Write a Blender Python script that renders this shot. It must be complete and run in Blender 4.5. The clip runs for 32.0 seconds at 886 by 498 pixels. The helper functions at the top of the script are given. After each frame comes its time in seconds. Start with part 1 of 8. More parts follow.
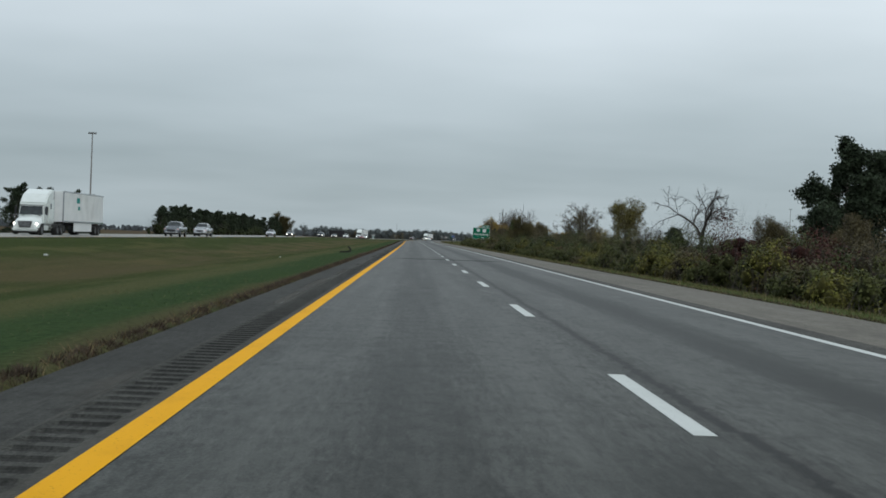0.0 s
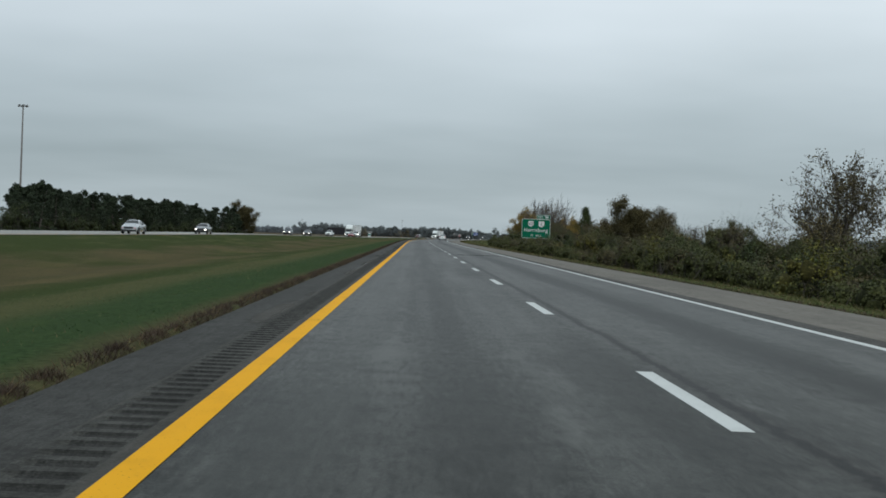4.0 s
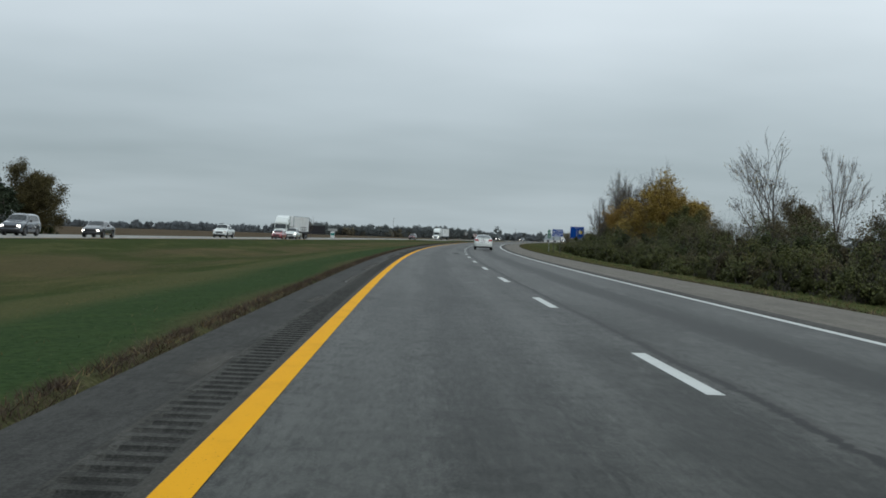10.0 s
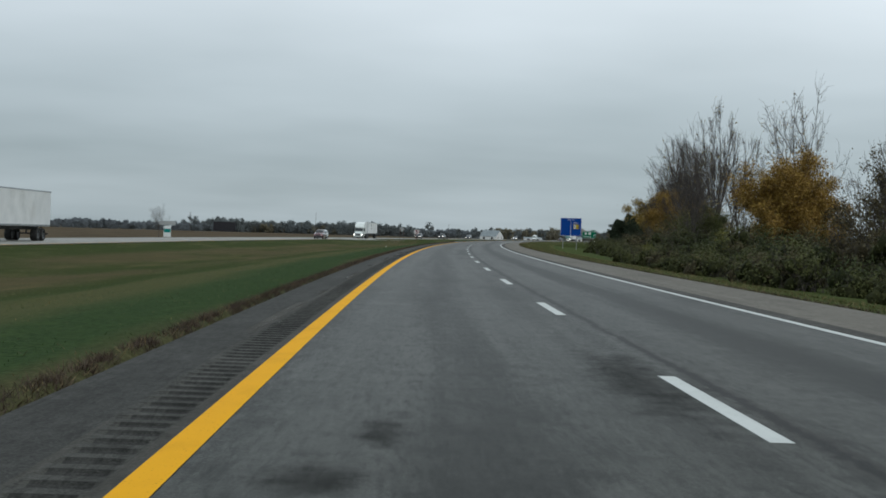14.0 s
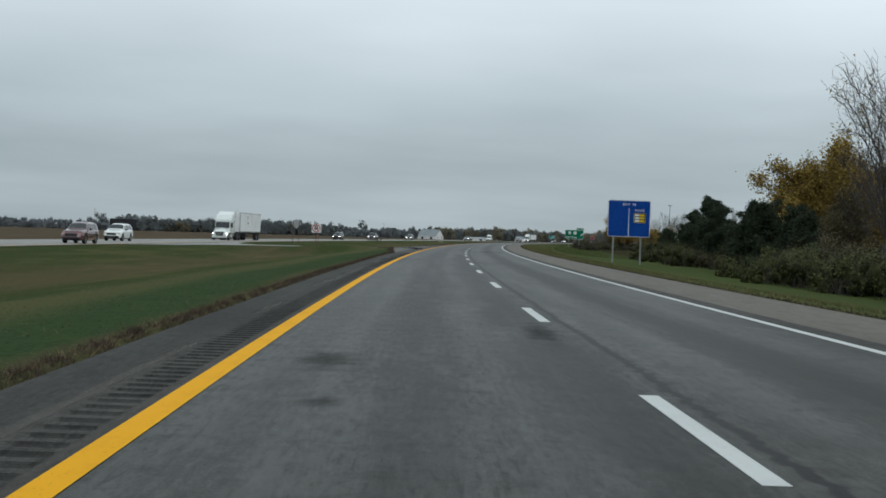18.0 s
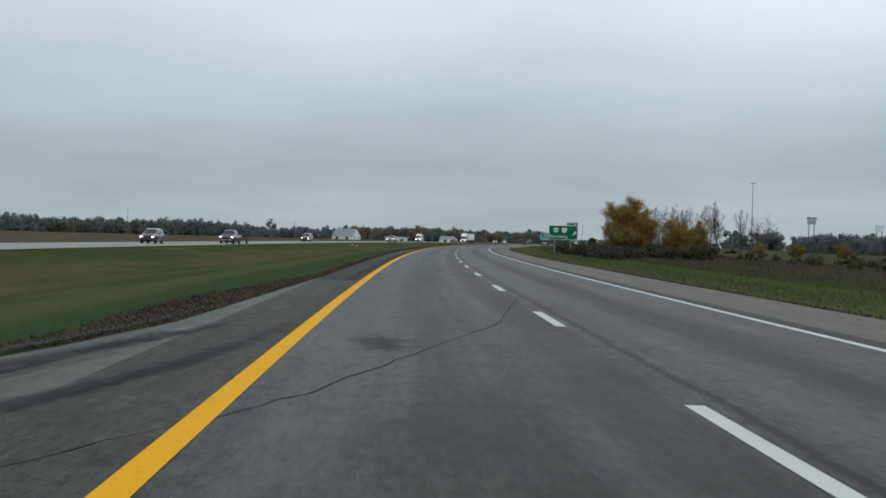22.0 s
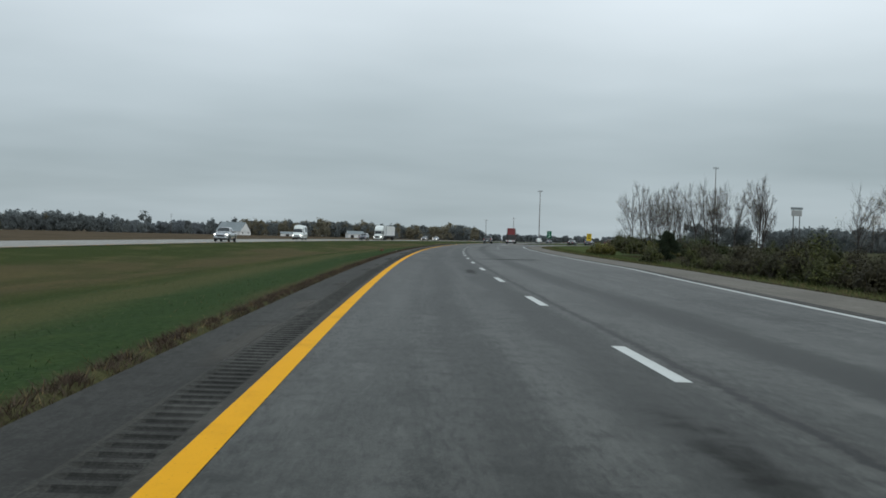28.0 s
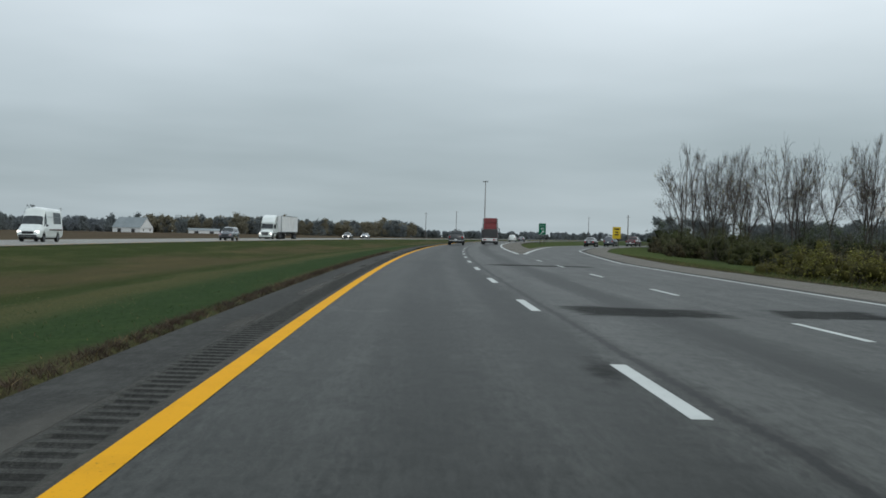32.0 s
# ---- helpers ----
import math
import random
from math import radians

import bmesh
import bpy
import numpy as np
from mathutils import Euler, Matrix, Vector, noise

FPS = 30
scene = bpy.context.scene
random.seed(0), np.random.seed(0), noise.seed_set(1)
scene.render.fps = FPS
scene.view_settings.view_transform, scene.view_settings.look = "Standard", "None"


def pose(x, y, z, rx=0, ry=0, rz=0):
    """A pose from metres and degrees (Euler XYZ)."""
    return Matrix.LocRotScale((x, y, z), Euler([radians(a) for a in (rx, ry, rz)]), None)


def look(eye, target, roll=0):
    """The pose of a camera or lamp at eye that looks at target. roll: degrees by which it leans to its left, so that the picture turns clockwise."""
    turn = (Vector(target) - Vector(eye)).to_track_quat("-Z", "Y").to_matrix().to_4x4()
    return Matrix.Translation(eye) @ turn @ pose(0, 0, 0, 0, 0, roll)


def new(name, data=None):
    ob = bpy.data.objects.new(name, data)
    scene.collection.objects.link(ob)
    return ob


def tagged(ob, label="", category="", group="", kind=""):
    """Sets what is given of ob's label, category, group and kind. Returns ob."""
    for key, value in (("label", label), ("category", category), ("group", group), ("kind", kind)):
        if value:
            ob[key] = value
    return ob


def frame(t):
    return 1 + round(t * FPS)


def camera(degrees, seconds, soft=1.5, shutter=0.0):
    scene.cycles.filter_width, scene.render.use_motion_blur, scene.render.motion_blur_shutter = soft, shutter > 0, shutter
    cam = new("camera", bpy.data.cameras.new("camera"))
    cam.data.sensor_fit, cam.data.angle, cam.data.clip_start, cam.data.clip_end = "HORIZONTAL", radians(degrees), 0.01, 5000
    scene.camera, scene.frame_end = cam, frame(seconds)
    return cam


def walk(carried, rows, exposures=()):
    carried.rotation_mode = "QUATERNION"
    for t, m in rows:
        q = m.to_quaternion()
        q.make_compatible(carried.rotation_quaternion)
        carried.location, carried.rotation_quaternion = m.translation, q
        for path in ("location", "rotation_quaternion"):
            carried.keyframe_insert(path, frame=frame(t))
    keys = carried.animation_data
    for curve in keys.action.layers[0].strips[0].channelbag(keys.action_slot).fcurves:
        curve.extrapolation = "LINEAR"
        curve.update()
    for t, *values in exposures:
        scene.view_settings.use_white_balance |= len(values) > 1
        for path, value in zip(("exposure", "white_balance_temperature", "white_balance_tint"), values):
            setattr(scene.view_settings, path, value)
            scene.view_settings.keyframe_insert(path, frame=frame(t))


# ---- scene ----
cam = camera(38.26, 32.0, soft=1.7)
EYE = 1.194          # height of the camera over the road
DRIVE = [  # seconds, metres along the road, metres right of the lane line, turn, pitch and roll in degrees
    (0, -8.28, -1.936, 1.339, -0.485, 2.191),
    (1, 24.16, -2.018, 1.386, -0.589, 2.052),
    (2, 58.19, -2.040, 1.071, -0.506, 2.136),
    (3, 91.91, -2.124, 1.115, -0.548, 1.990),
    (4, 125.70, -2.180, 1.120, -0.601, 2.230),
    (4.75, 151.12, -2.206, 1.133, -0.624, 2.474),
    (5.5, 176.63, -2.226, 1.233, -0.584, 2.369),
    (6, 193.70, -2.238, 1.361, -0.514, 2.034),
    (7, 227.46, -2.160, 1.228, -0.585, 2.159),
    (8, 261.74, -2.302, 0.939, -0.619, 2.541),
    (9, 296.91, -2.511, 1.243, -0.485, 2.910),
    (10, 331.01, -2.488, 1.307, -0.612, 2.242),
    (11, 365.43, -2.374, 1.632, -0.672, 1.559),
    (12, 399.00, -2.286, 1.728, -0.520, 1.951),
    (13, 432.88, -2.218, 1.247, -0.441, 2.011),
    (14, 467.60, -2.300, 1.360, -0.649, 1.976),
    (15, 501.74, -2.220, 1.464, -0.700, 1.786),
    (16, 535.45, -2.032, 1.528, -0.635, 1.552),
    (17, 569.16, -1.900, 1.452, -0.578, 1.599),
    (18, 603.03, -1.878, 1.203, -0.570, 2.039),
    (19, 637.19, -1.944, 1.217, -0.649, 2.003),
    (20, 671.13, -2.037, 1.117, -0.588, 2.073),
    (21, 704.43, -2.152, 1.253, -0.478, 2.153),
    (22, 737.59, -2.231, 1.705, -0.459, 1.859),
    (23, 771.63, -1.985, 1.519, -0.526, 2.047),
    (24, 805.59, -1.865, 1.350, -0.550, 1.771),
    (25, 838.40, -1.883, 1.063, -0.592, 2.108),
    (26, 872.07, -1.997, 0.982, -0.512, 2.080),
    (27, 905.87, -2.190, 1.138, -0.500, 1.948),
    (28, 939.80, -2.406, 1.443, -0.540, 1.760),
    (29, 973.76, -2.478, 1.633, -0.582, 1.667),
    (30, 1007.73, -2.349, 1.621, -0.607, 1.717),
    (31, 1041.83, -2.168, 1.536, -0.509, 2.055),
    (32, 1076.36, -2.000, 1.413, -0.619, 1.499),
]
BENDS = [(-40, 0.034), (50, -0.010), (140, -0.023), (230, -0.026), (320, 0.099), (410, 0.541), (500, 0.393), (590, 0.379), (680, 0.444), (770, 0.334), (860, 0.427), (950, 0.326), (1040, 0.421), (1130, 0.420), (1220, 0.420), (1310, 0.420), (1400, 0.420), (1490, 0.420)]

# The road's plan: metres along it (the lane line of our carriageway), and its bend in 1/km at some of them.
STEP = 2.0
ALONG = np.arange(-400.0, 4600.0, STEP)
_bend = np.interp(ALONG, [a for a, b in BENDS] + [1600], [b / 1000 for a, b in BENDS] + [0.0])
_zero = int(round(400 / STEP))
HEADING = np.concatenate([[0.0], np.cumsum((_bend[1:] + _bend[:-1]) / 2 * STEP)])
HEADING -= HEADING[_zero]
_mid = (HEADING[1:] + HEADING[:-1]) / 2
EAST = np.concatenate([[0.0], np.cumsum(np.sin(_mid) * STEP)])
NORTH = np.concatenate([[0.0], np.cumsum(np.cos(_mid) * STEP)])
EAST -= EAST[_zero]
NORTH -= NORTH[_zero]


def heading(s):
    return float(np.interp(s, ALONG, HEADING))


def spots(s, u, z):
    """World places of arrays of metres along the road, right of the lane line, and up."""
    s, u, z = np.broadcast_arrays(np.asarray(s, float), np.asarray(u, float), np.asarray(z, float))
    th = np.interp(s, ALONG, HEADING)
    x = np.interp(s, ALONG, EAST) + u * np.cos(th)
    y = np.interp(s, ALONG, NORTH) - u * np.sin(th)
    return np.stack([x, y, z], -1)


def on_road(s, u, z=0.0, turn=0.0):
    """The pose at a place by the road, its y axis along the road; turn: degrees clockwise."""
    x, y, zz = spots(s, u, z)
    return pose(x, y, zz, 0, 0, -math.degrees(heading(s)) - turn)


def eye_pose(s, u, turn, pitch, roll):
    e = Vector(spots(s, u, EYE))
    h, p = heading(s) + radians(turn), radians(pitch)
    return look(e, e + Vector((math.sin(h) * math.cos(p), math.cos(h) * math.cos(p), math.sin(p))), roll)


walk(cam, [(t, eye_pose(s, u, a, p, r)) for t, s, u, a, p, r in DRIVE], [(0.0, 0.0), (32.0, 0.0)])

# ---- sky and light: a closed grey deck of cloud, late autumn ----
world = bpy.data.worlds.new("overcast")
scene.world = world
world.use_nodes = True
wn, wl = world.node_tree.nodes, world.node_tree.links
wn.clear()
w_out, w_bg = wn.new("ShaderNodeOutputWorld"), wn.new("ShaderNodeBackground")
w_sky = wn.new("ShaderNodeTexSky")
w_sky.sky_type, w_sky.sun_disc = "NISHITA", False
w_sky.sun_elevation, w_sky.sun_rotation = radians(34), radians(150)
w_co, w_sep = wn.new("ShaderNodeTexCoord"), wn.new("ShaderNodeSeparateXYZ")
wl.new(w_co.outputs["Generated"], w_sep.inputs[0])


def w_math(op, a, b=None):
    n = wn.new("ShaderNodeMath")
    n.operation = op
    for i, v in enumerate((a, b)):
        if v is None:
            continue
        if isinstance(v, (int, float)):
            n.inputs[i].default_value = v
        else:
            wl.new(v, n.inputs[i])
    return n.outputs[0]


w_up = w_math("MAXIMUM", w_sep.outputs["Z"], 0.0)
w_den = w_math("ADD", w_up, 0.10)
w_flat = wn.new("ShaderNodeCombineXYZ")
wl.new(w_math("DIVIDE", w_sep.outputs["X"], w_den), w_flat.inputs[0])
wl.new(w_math("DIVIDE", w_sep.outputs["Y"], w_den), w_flat.inputs[1])
w_n1, w_n2 = wn.new("ShaderNodeTexNoise"), wn.new("ShaderNodeTexNoise")
w_n1.inputs["Scale"].default_value, w_n1.inputs["Detail"].default_value, w_n1.inputs["Roughness"].default_value = 0.75, 4.0, 0.45
w_n2.inputs["Scale"].default_value, w_n2.inputs["Detail"].default_value = 0.33, 3.0
wl.new(w_flat.outputs[0], w_n1.inputs["Vector"])
wl.new(w_flat.outputs[0], w_n2.inputs["Vector"])
w_sum = w_math("ADD", w_math("MULTIPLY", w_n1.outputs["Fac"], 0.42), w_math("MULTIPLY", w_n2.outputs["Fac"], 0.58))
w_ramp = wn.new("ShaderNodeValToRGB")
w_ramp.color_ramp.elements[0].position, w_ramp.color_ramp.elements[0].color = 0.34, (0.352, 0.410, 0.444, 1)
w_ramp.color_ramp.elements[1].position, w_ramp.color_ramp.elements[1].color = 0.66, (0.490, 0.553, 0.600, 1)
wl.new(w_sum, w_ramp.inputs[0])
# the deck grows brighter towards the zenith
w_lift = wn.new("ShaderNodeValToRGB")
w_lift.color_ramp.elements[0].position, w_lift.color_ramp.elements[0].color = 0.0, (0.925, 0.965, 0.965, 1)
w_lift.color_ramp.elements[1].position, w_lift.color_ramp.elements[1].color = 0.5, (1.88, 1.87, 1.86, 1)
e = w_lift.color_ramp.elements.new(0.055)
e.color = (0.890, 0.935, 0.940, 1)
e = w_lift.color_ramp.elements.new(0.11)
e.color = (1.135, 1.165, 1.165, 1)
e = w_lift.color_ramp.elements.new(0.18)
e.color = (1.60, 1.58, 1.57, 1)
wl.new(w_up, w_lift.inputs[0])
w_mul = wn.new("ShaderNodeMix")
w_mul.data_type, w_mul.blend_type = "RGBA", "MULTIPLY"
w_mul.inputs[0].default_value = 1.0
w_east = wn.new("ShaderNodeValToRGB")
w_east.color_ramp.elements[0].position, w_east.color_ramp.elements[0].color = 0.35, (0.985, 0.985, 0.985, 1)
w_east.color_ramp.elements[1].position, w_east.color_ramp.elements[1].color = 0.85, (1.108, 1.10, 1.088, 1)
wl.new(w_math("ADD", w_math("MULTIPLY", w_sep.outputs["X"], 0.5), 0.5), w_east.inputs[0])
w_tint = wn.new("ShaderNodeMix")
w_tint.data_type, w_tint.blend_type = "RGBA", "MULTIPLY"
w_tint.inputs[0].default_value = 1.0
wl.new(w_ramp.outputs[0], w_tint.inputs[6])
wl.new(w_east.outputs[0], w_tint.inputs[7])
wl.new(w_tint.outputs[2], w_mul.inputs[6])
wl.new(w_lift.outputs[0], w_mul.inputs[7])
w_dim = wn.new("ShaderNodeMix")
w_dim.data_type, w_dim.blend_type = "RGBA", "MULTIPLY"
w_dim.inputs[0].default_value = 1.0
w_dim.inputs[7].default_value = (0.08, 0.08, 0.08, 1)
wl.new(w_sky.outputs[0], w_dim.inputs[6])
w_mix = wn.new("ShaderNodeMix")
w_mix.data_type = "RGBA"
w_mix.inputs[0].default_value = 0.94
wl.new(w_dim.outputs[2], w_mix.inputs[6])
wl.new(w_mul.outputs[2], w_mix.inputs[7])
wl.new(w_mix.outputs[2], w_bg.inputs[0])
w_bg.inputs[1].default_value = 1.0
wl.new(w_bg.outputs[0], w_out.inputs[0])

sun = new("sun", bpy.data.lights.new("sun", "SUN"))
sun.data.energy, sun.data.angle, sun.data.color = 0.5, radians(40), (1.0, 0.96, 0.9)
sun.matrix_world = look((0, 0, 60), Vector((0, 0, 60)) + Vector((-math.sin(radians(150)) * math.cos(radians(34)), -math.cos(radians(150)) * math.cos(radians(34)), -math.sin(radians(34)))))


# ---- materials ----
def shader(name):
    m = bpy.data.materials.new(name)
    m.use_nodes = True
    nt = m.node_tree
    return m, nt, nt.nodes["Principled BSDF"]


def node(nt, kind, **sets):
    n = nt.nodes.new(kind)
    for k, v in sets.items():
        n.inputs[k].default_value = v
    return n


def maths(nt, op, a, b=None, c=None, clamp=False):
    n = nt.nodes.new("ShaderNodeMath")
    n.operation, n.use_clamp = op, clamp
    for i, v in enumerate((a, b, c)):
        if v is None:
            continue
        if isinstance(v, (int, float)):
            n.inputs[i].default_value = v
        else:
            nt.links.new(v, n.inputs[i])
    return n.outputs[0]


def blend(nt, fac, a, b, mode="MIX"):
    n = nt.nodes.new("ShaderNodeMix")
    n.data_type, n.blend_type = "RGBA", mode
    for i, v in ((0, fac), (6, a), (7, b)):
        if isinstance(v, (int, float)):
            n.inputs[i].default_value = v
        elif isinstance(v, tuple):
            n.inputs[i].default_value = (*v, 1)
        else:
            nt.links.new(v, n.inputs[i])
    return n.outputs[2]


def noisy(nt, co, scale, detail=4.0, rough=0.55, stretch=None):
    if stretch:
        mp = nt.nodes.new("ShaderNodeMapping")
        mp.inputs["Scale"].default_value = stretch
        nt.links.new(co, mp.inputs[0])
        co = mp.outputs[0]
    n = node(nt, "ShaderNodeTexNoise", Scale=scale, Detail=detail, Roughness=rough)
    nt.links.new(co, n.inputs["Vector"])
    return n.outputs["Fac"]


def ramp(nt, fac, lo, hi):
    n = nt.nodes.new("ShaderNodeMapRange")
    n.interpolation_type = "SMOOTHSTEP"
    n.inputs[1].default_value, n.inputs[2].default_value = lo, hi
    nt.links.new(fac, n.inputs[0])
    return n.outputs[0]


def relief(nt, bsdf, height, strength, distance=0.01):
    n = node(nt, "ShaderNodeBump", Strength=strength, Distance=distance)
    nt.links.new(height, n.inputs["Height"])
    nt.links.new(n.outputs[0], bsdf.inputs["Normal"])


def plain(name, lo, hi, scale=8.0, rough=0.7, bump=0.2, metal=0.0, spec=0.4, vary=0.0, island=False, coat=0.0, dirt=None):
    """A surface of two near colours, grain at two scales, and relief; vary: change of tone from piece to piece."""
    m, nt, b = shader(name)
    co = nt.nodes.new("ShaderNodeTexCoord").outputs["Object"]
    fine, broad = noisy(nt, co, scale), noisy(nt, co, scale * 0.13, 3.0)
    mix = maths(nt, "ADD", maths(nt, "MULTIPLY", fine, 0.55), maths(nt, "MULTIPLY", broad, 0.45))
    col = blend(nt, ramp(nt, mix, 0.32, 0.68), lo, hi)
    if dirt:
        col = blend(nt, maths(nt, "MULTIPLY", ramp(nt, noisy(nt, co, scale * 0.3, 6.0, 0.7), 0.5, 0.75), 0.6), col, dirt)
    if vary:
        if island:
            r = nt.nodes.new("ShaderNodeNewGeometry").outputs["Random Per Island"]
        else:
            r = nt.nodes.new("ShaderNodeObjectInfo").outputs["Random"]
        hsv = node(nt, "ShaderNodeHueSaturation")
        nt.links.new(maths(nt, "ADD", maths(nt, "MULTIPLY", r, 2 * vary), 1 - vary), hsv.inputs["Value"])
        nt.links.new(maths(nt, "ADD", maths(nt, "MULTIPLY", r, 0.06 * min(vary, 1.0)), 0.5 - 0.03 * min(vary, 1.0)), hsv.inputs["Hue"])
        nt.links.new(col, hsv.inputs["Color"])
        col = hsv.outputs[0]
    nt.links.new(col, b.inputs["Base Color"])
    b.inputs["Roughness"].default_value, b.inputs["Metallic"].default_value = rough, metal
    b.inputs["Specular IOR Level"].default_value = spec
    b.inputs["Coat Weight"].default_value = coat
    if bump:
        relief(nt, b, fine, bump, 0.3 / scale)
    return m


def leafy(name, lo, hi, vary=0.35):
    m = plain(name, lo, hi, 3.0, 0.75, 0.0, spec=0.2, vary=vary, island=True)
    b = m.node_tree.nodes["Principled BSDF"]
    b.inputs["Subsurface Weight"].default_value = 0.0
    return m


def asphalt(name, base, light, dark, wheel=0.0, joint=False, gravel=0.0, faded=0.0, cover=1.0, spec=0.28, rough=0.74):
    """Worn asphalt; its UV holds metres right of the lane line and along the road."""
    m, nt, b = shader(name)
    uv = nt.nodes.new("ShaderNodeUVMap").outputs[0]
    sep = nt.nodes.new("ShaderNodeSeparateXYZ")
    nt.links.new(uv, sep.inputs[0])
    u, s = sep.outputs[0], sep.outputs[1]
    stone = noisy(nt, uv, 48.0, 3.0, 0.75)
    grit = noisy(nt, uv, 13.0, 4.0, 0.7)
    mid = noisy(nt, uv, 2.3, 6.0, 0.68)
    streak = noisy(nt, uv, 1.0, 4.0, 0.6, (2.6, 0.07, 1.0))
    broad = noisy(nt, uv, 1.0, 5.0, 0.62, (0.22, 0.07, 1.0))
    blotch = noisy(nt, uv, 1.0, 5.0, 0.7, (1.5, 0.4, 1.0))
    col = blend(nt, ramp(nt, stone, 0.28, 0.72), tuple(c * 0.35 for c in base), tuple(c * 1.75 for c in base))
    col = blend(nt, maths(nt, "MULTIPLY", ramp(nt, grit, 0.42, 0.68), 0.75), col, tuple(c * 0.62 for c in base))
    col = blend(nt, maths(nt, "MULTIPLY", ramp(nt, streak, 0.38, 0.72), 0.42), col, light)
    col = blend(nt, maths(nt, "MULTIPLY", ramp(nt, mid, 0.46, 0.70), 0.62), col, dark)
    speck = noisy(nt, uv, 1.0, 3.0, 0.65, (21.0, 2.6, 1.0))
    col = blend(nt, maths(nt, "MULTIPLY", ramp(nt, speck, 0.50, 0.66), 0.55), col, dark)
    col = blend(nt, maths(nt, "MULTIPLY", ramp(nt, maths(nt, "SUBTRACT", 1.0, speck), 0.54, 0.70), 0.40), col, light)
    clot = noisy(nt, uv, 1.0, 6.0, 0.75, (6.0, 2.4, 1.0))
    col = blend(nt, maths(nt, "MULTIPLY", ramp(nt, clot, 0.54, 0.66), 0.5), col, dark)
    col = blend(nt, maths(nt, "MULTIPLY", ramp(nt, maths(nt, "SUBTRACT", 1.0, clot), 0.56, 0.68), 0.35), col, light)
    col = blend(nt, maths(nt, "MULTIPLY", ramp(nt, broad, 0.50, 0.68), 0.5), col, dark)
    col = blend(nt, maths(nt, "MULTIPLY", ramp(nt, blotch, 0.52, 0.70), 0.45), col, dark)
    col = blend(nt, maths(nt, "MULTIPLY", ramp(nt, maths(nt, "SUBTRACT", 1.0, blotch), 0.55, 0.72), 0.55), col, light)
    if wheel:
        # oil drips along the middle of each lane
        off = maths(nt, "ABSOLUTE", maths(nt, "SUBTRACT", maths(nt, "ABSOLUTE", u), 1.83))
        off = maths(nt, "ADD", off, maths(nt, "MULTIPLY", maths(nt, "SUBTRACT", streak, 0.5), 0.5))
        band = maths(nt, "SUBTRACT", 1.0, ramp(nt, off, 0.08, 0.72))
        right = maths(nt, "GREATER_THAN", u, 0.0)
        path = maths(nt, "ABSOLUTE", maths(nt, "SUBTRACT", maths(nt, "ABSOLUTE", maths(nt, "SUBTRACT", maths(nt, "ABSOLUTE", u), 1.83)), 0.95))
        polish = maths(nt, "MULTIPLY", maths(nt, "SUBTRACT", 1.0, ramp(nt, path, 0.10, 0.60)), 0.22)
        col = blend(nt, polish, col, tuple(c * 1.55 for c in base))
        power = maths(nt, "ADD", wheel * 0.62, maths(nt, "MULTIPLY", right, wheel * 0.52))
        col = blend(nt, maths(nt, "MULTIPLY", band, power), col, tuple(c * 0.42 for c in base))
    if joint:
        wob = noisy(nt, uv, 1.0, 5.0, 0.7, (0.0, 0.35, 1.0))
        wob2 = noisy(nt, uv, 1.0, 2.0, 0.6, (0.0, 4.0, 1.0))
        line = maths(nt, "SUBTRACT", maths(nt, "SUBTRACT", u, 0.22), maths(nt, "MULTIPLY", maths(nt, "SUBTRACT", wob, 0.5), 0.30))
        line = maths(nt, "ABSOLUTE", maths(nt, "SUBTRACT", line, maths(nt, "MULTIPLY", maths(nt, "SUBTRACT", wob2, 0.5), 0.20)))
        # crumbled seam between the two lanes, with a dark worn band on its passing-lane side
        fray = noisy(nt, uv, 1.0, 5.0, 0.7, (0.8, 0.22, 1.0))
        off = maths(nt, "ABSOLUTE", maths(nt, "ADD", u, 0.44))
        off = maths(nt, "ADD", off, maths(nt, "MULTIPLY", maths(nt, "SUBTRACT", fray, 0.5), 1.5))
        later = maths(nt, "MULTIPLY", ramp(nt, s, 380.0, 900.0), 0.16)
        worn = ramp(nt, maths(nt, "ADD", noisy(nt, uv, 1.0, 3.0, 0.5, (0.0, 0.028, 1.0)), later), 0.47, 0.60)
        col = blend(nt, maths(nt, "MULTIPLY", maths(nt, "MULTIPLY", maths(nt, "SUBTRACT", 1.0, ramp(nt, off, 0.12, 0.66)), worn), 0.62), col, tuple(c * 0.36 for c in base))
        oily = maths(nt, "MULTIPLY", ramp(nt, s, 930.0, 1010.0), maths(nt, "SUBTRACT", 1.0, ramp(nt, u, -0.3, 0.3)))
        col = blend(nt, maths(nt, "MULTIPLY", oily, 0.42), col, dark)
        fringe = maths(nt, "SUBTRACT", 1.0, ramp(nt, maths(nt, "ADD", line, maths(nt, "MULTIPLY", maths(nt, "SUBTRACT", grit, 0.5), 0.16)), 0.05, 0.17))
        col = blend(nt, maths(nt, "MULTIPLY", fringe, 0.50), col, (0.020, 0.018, 0.0145))
        crack = maths(nt, "SUBTRACT", 1.0, ramp(nt, maths(nt, "ADD", line, maths(nt, "MULTIPLY", maths(nt, "SUBTRACT", grit, 0.5), 0.06)), 0.030, 0.068))
        gap = ramp(nt, noisy(nt, uv, 1.0, 3.0, 0.6, (0.0, 0.16, 1.0)), 0.30, 0.42)
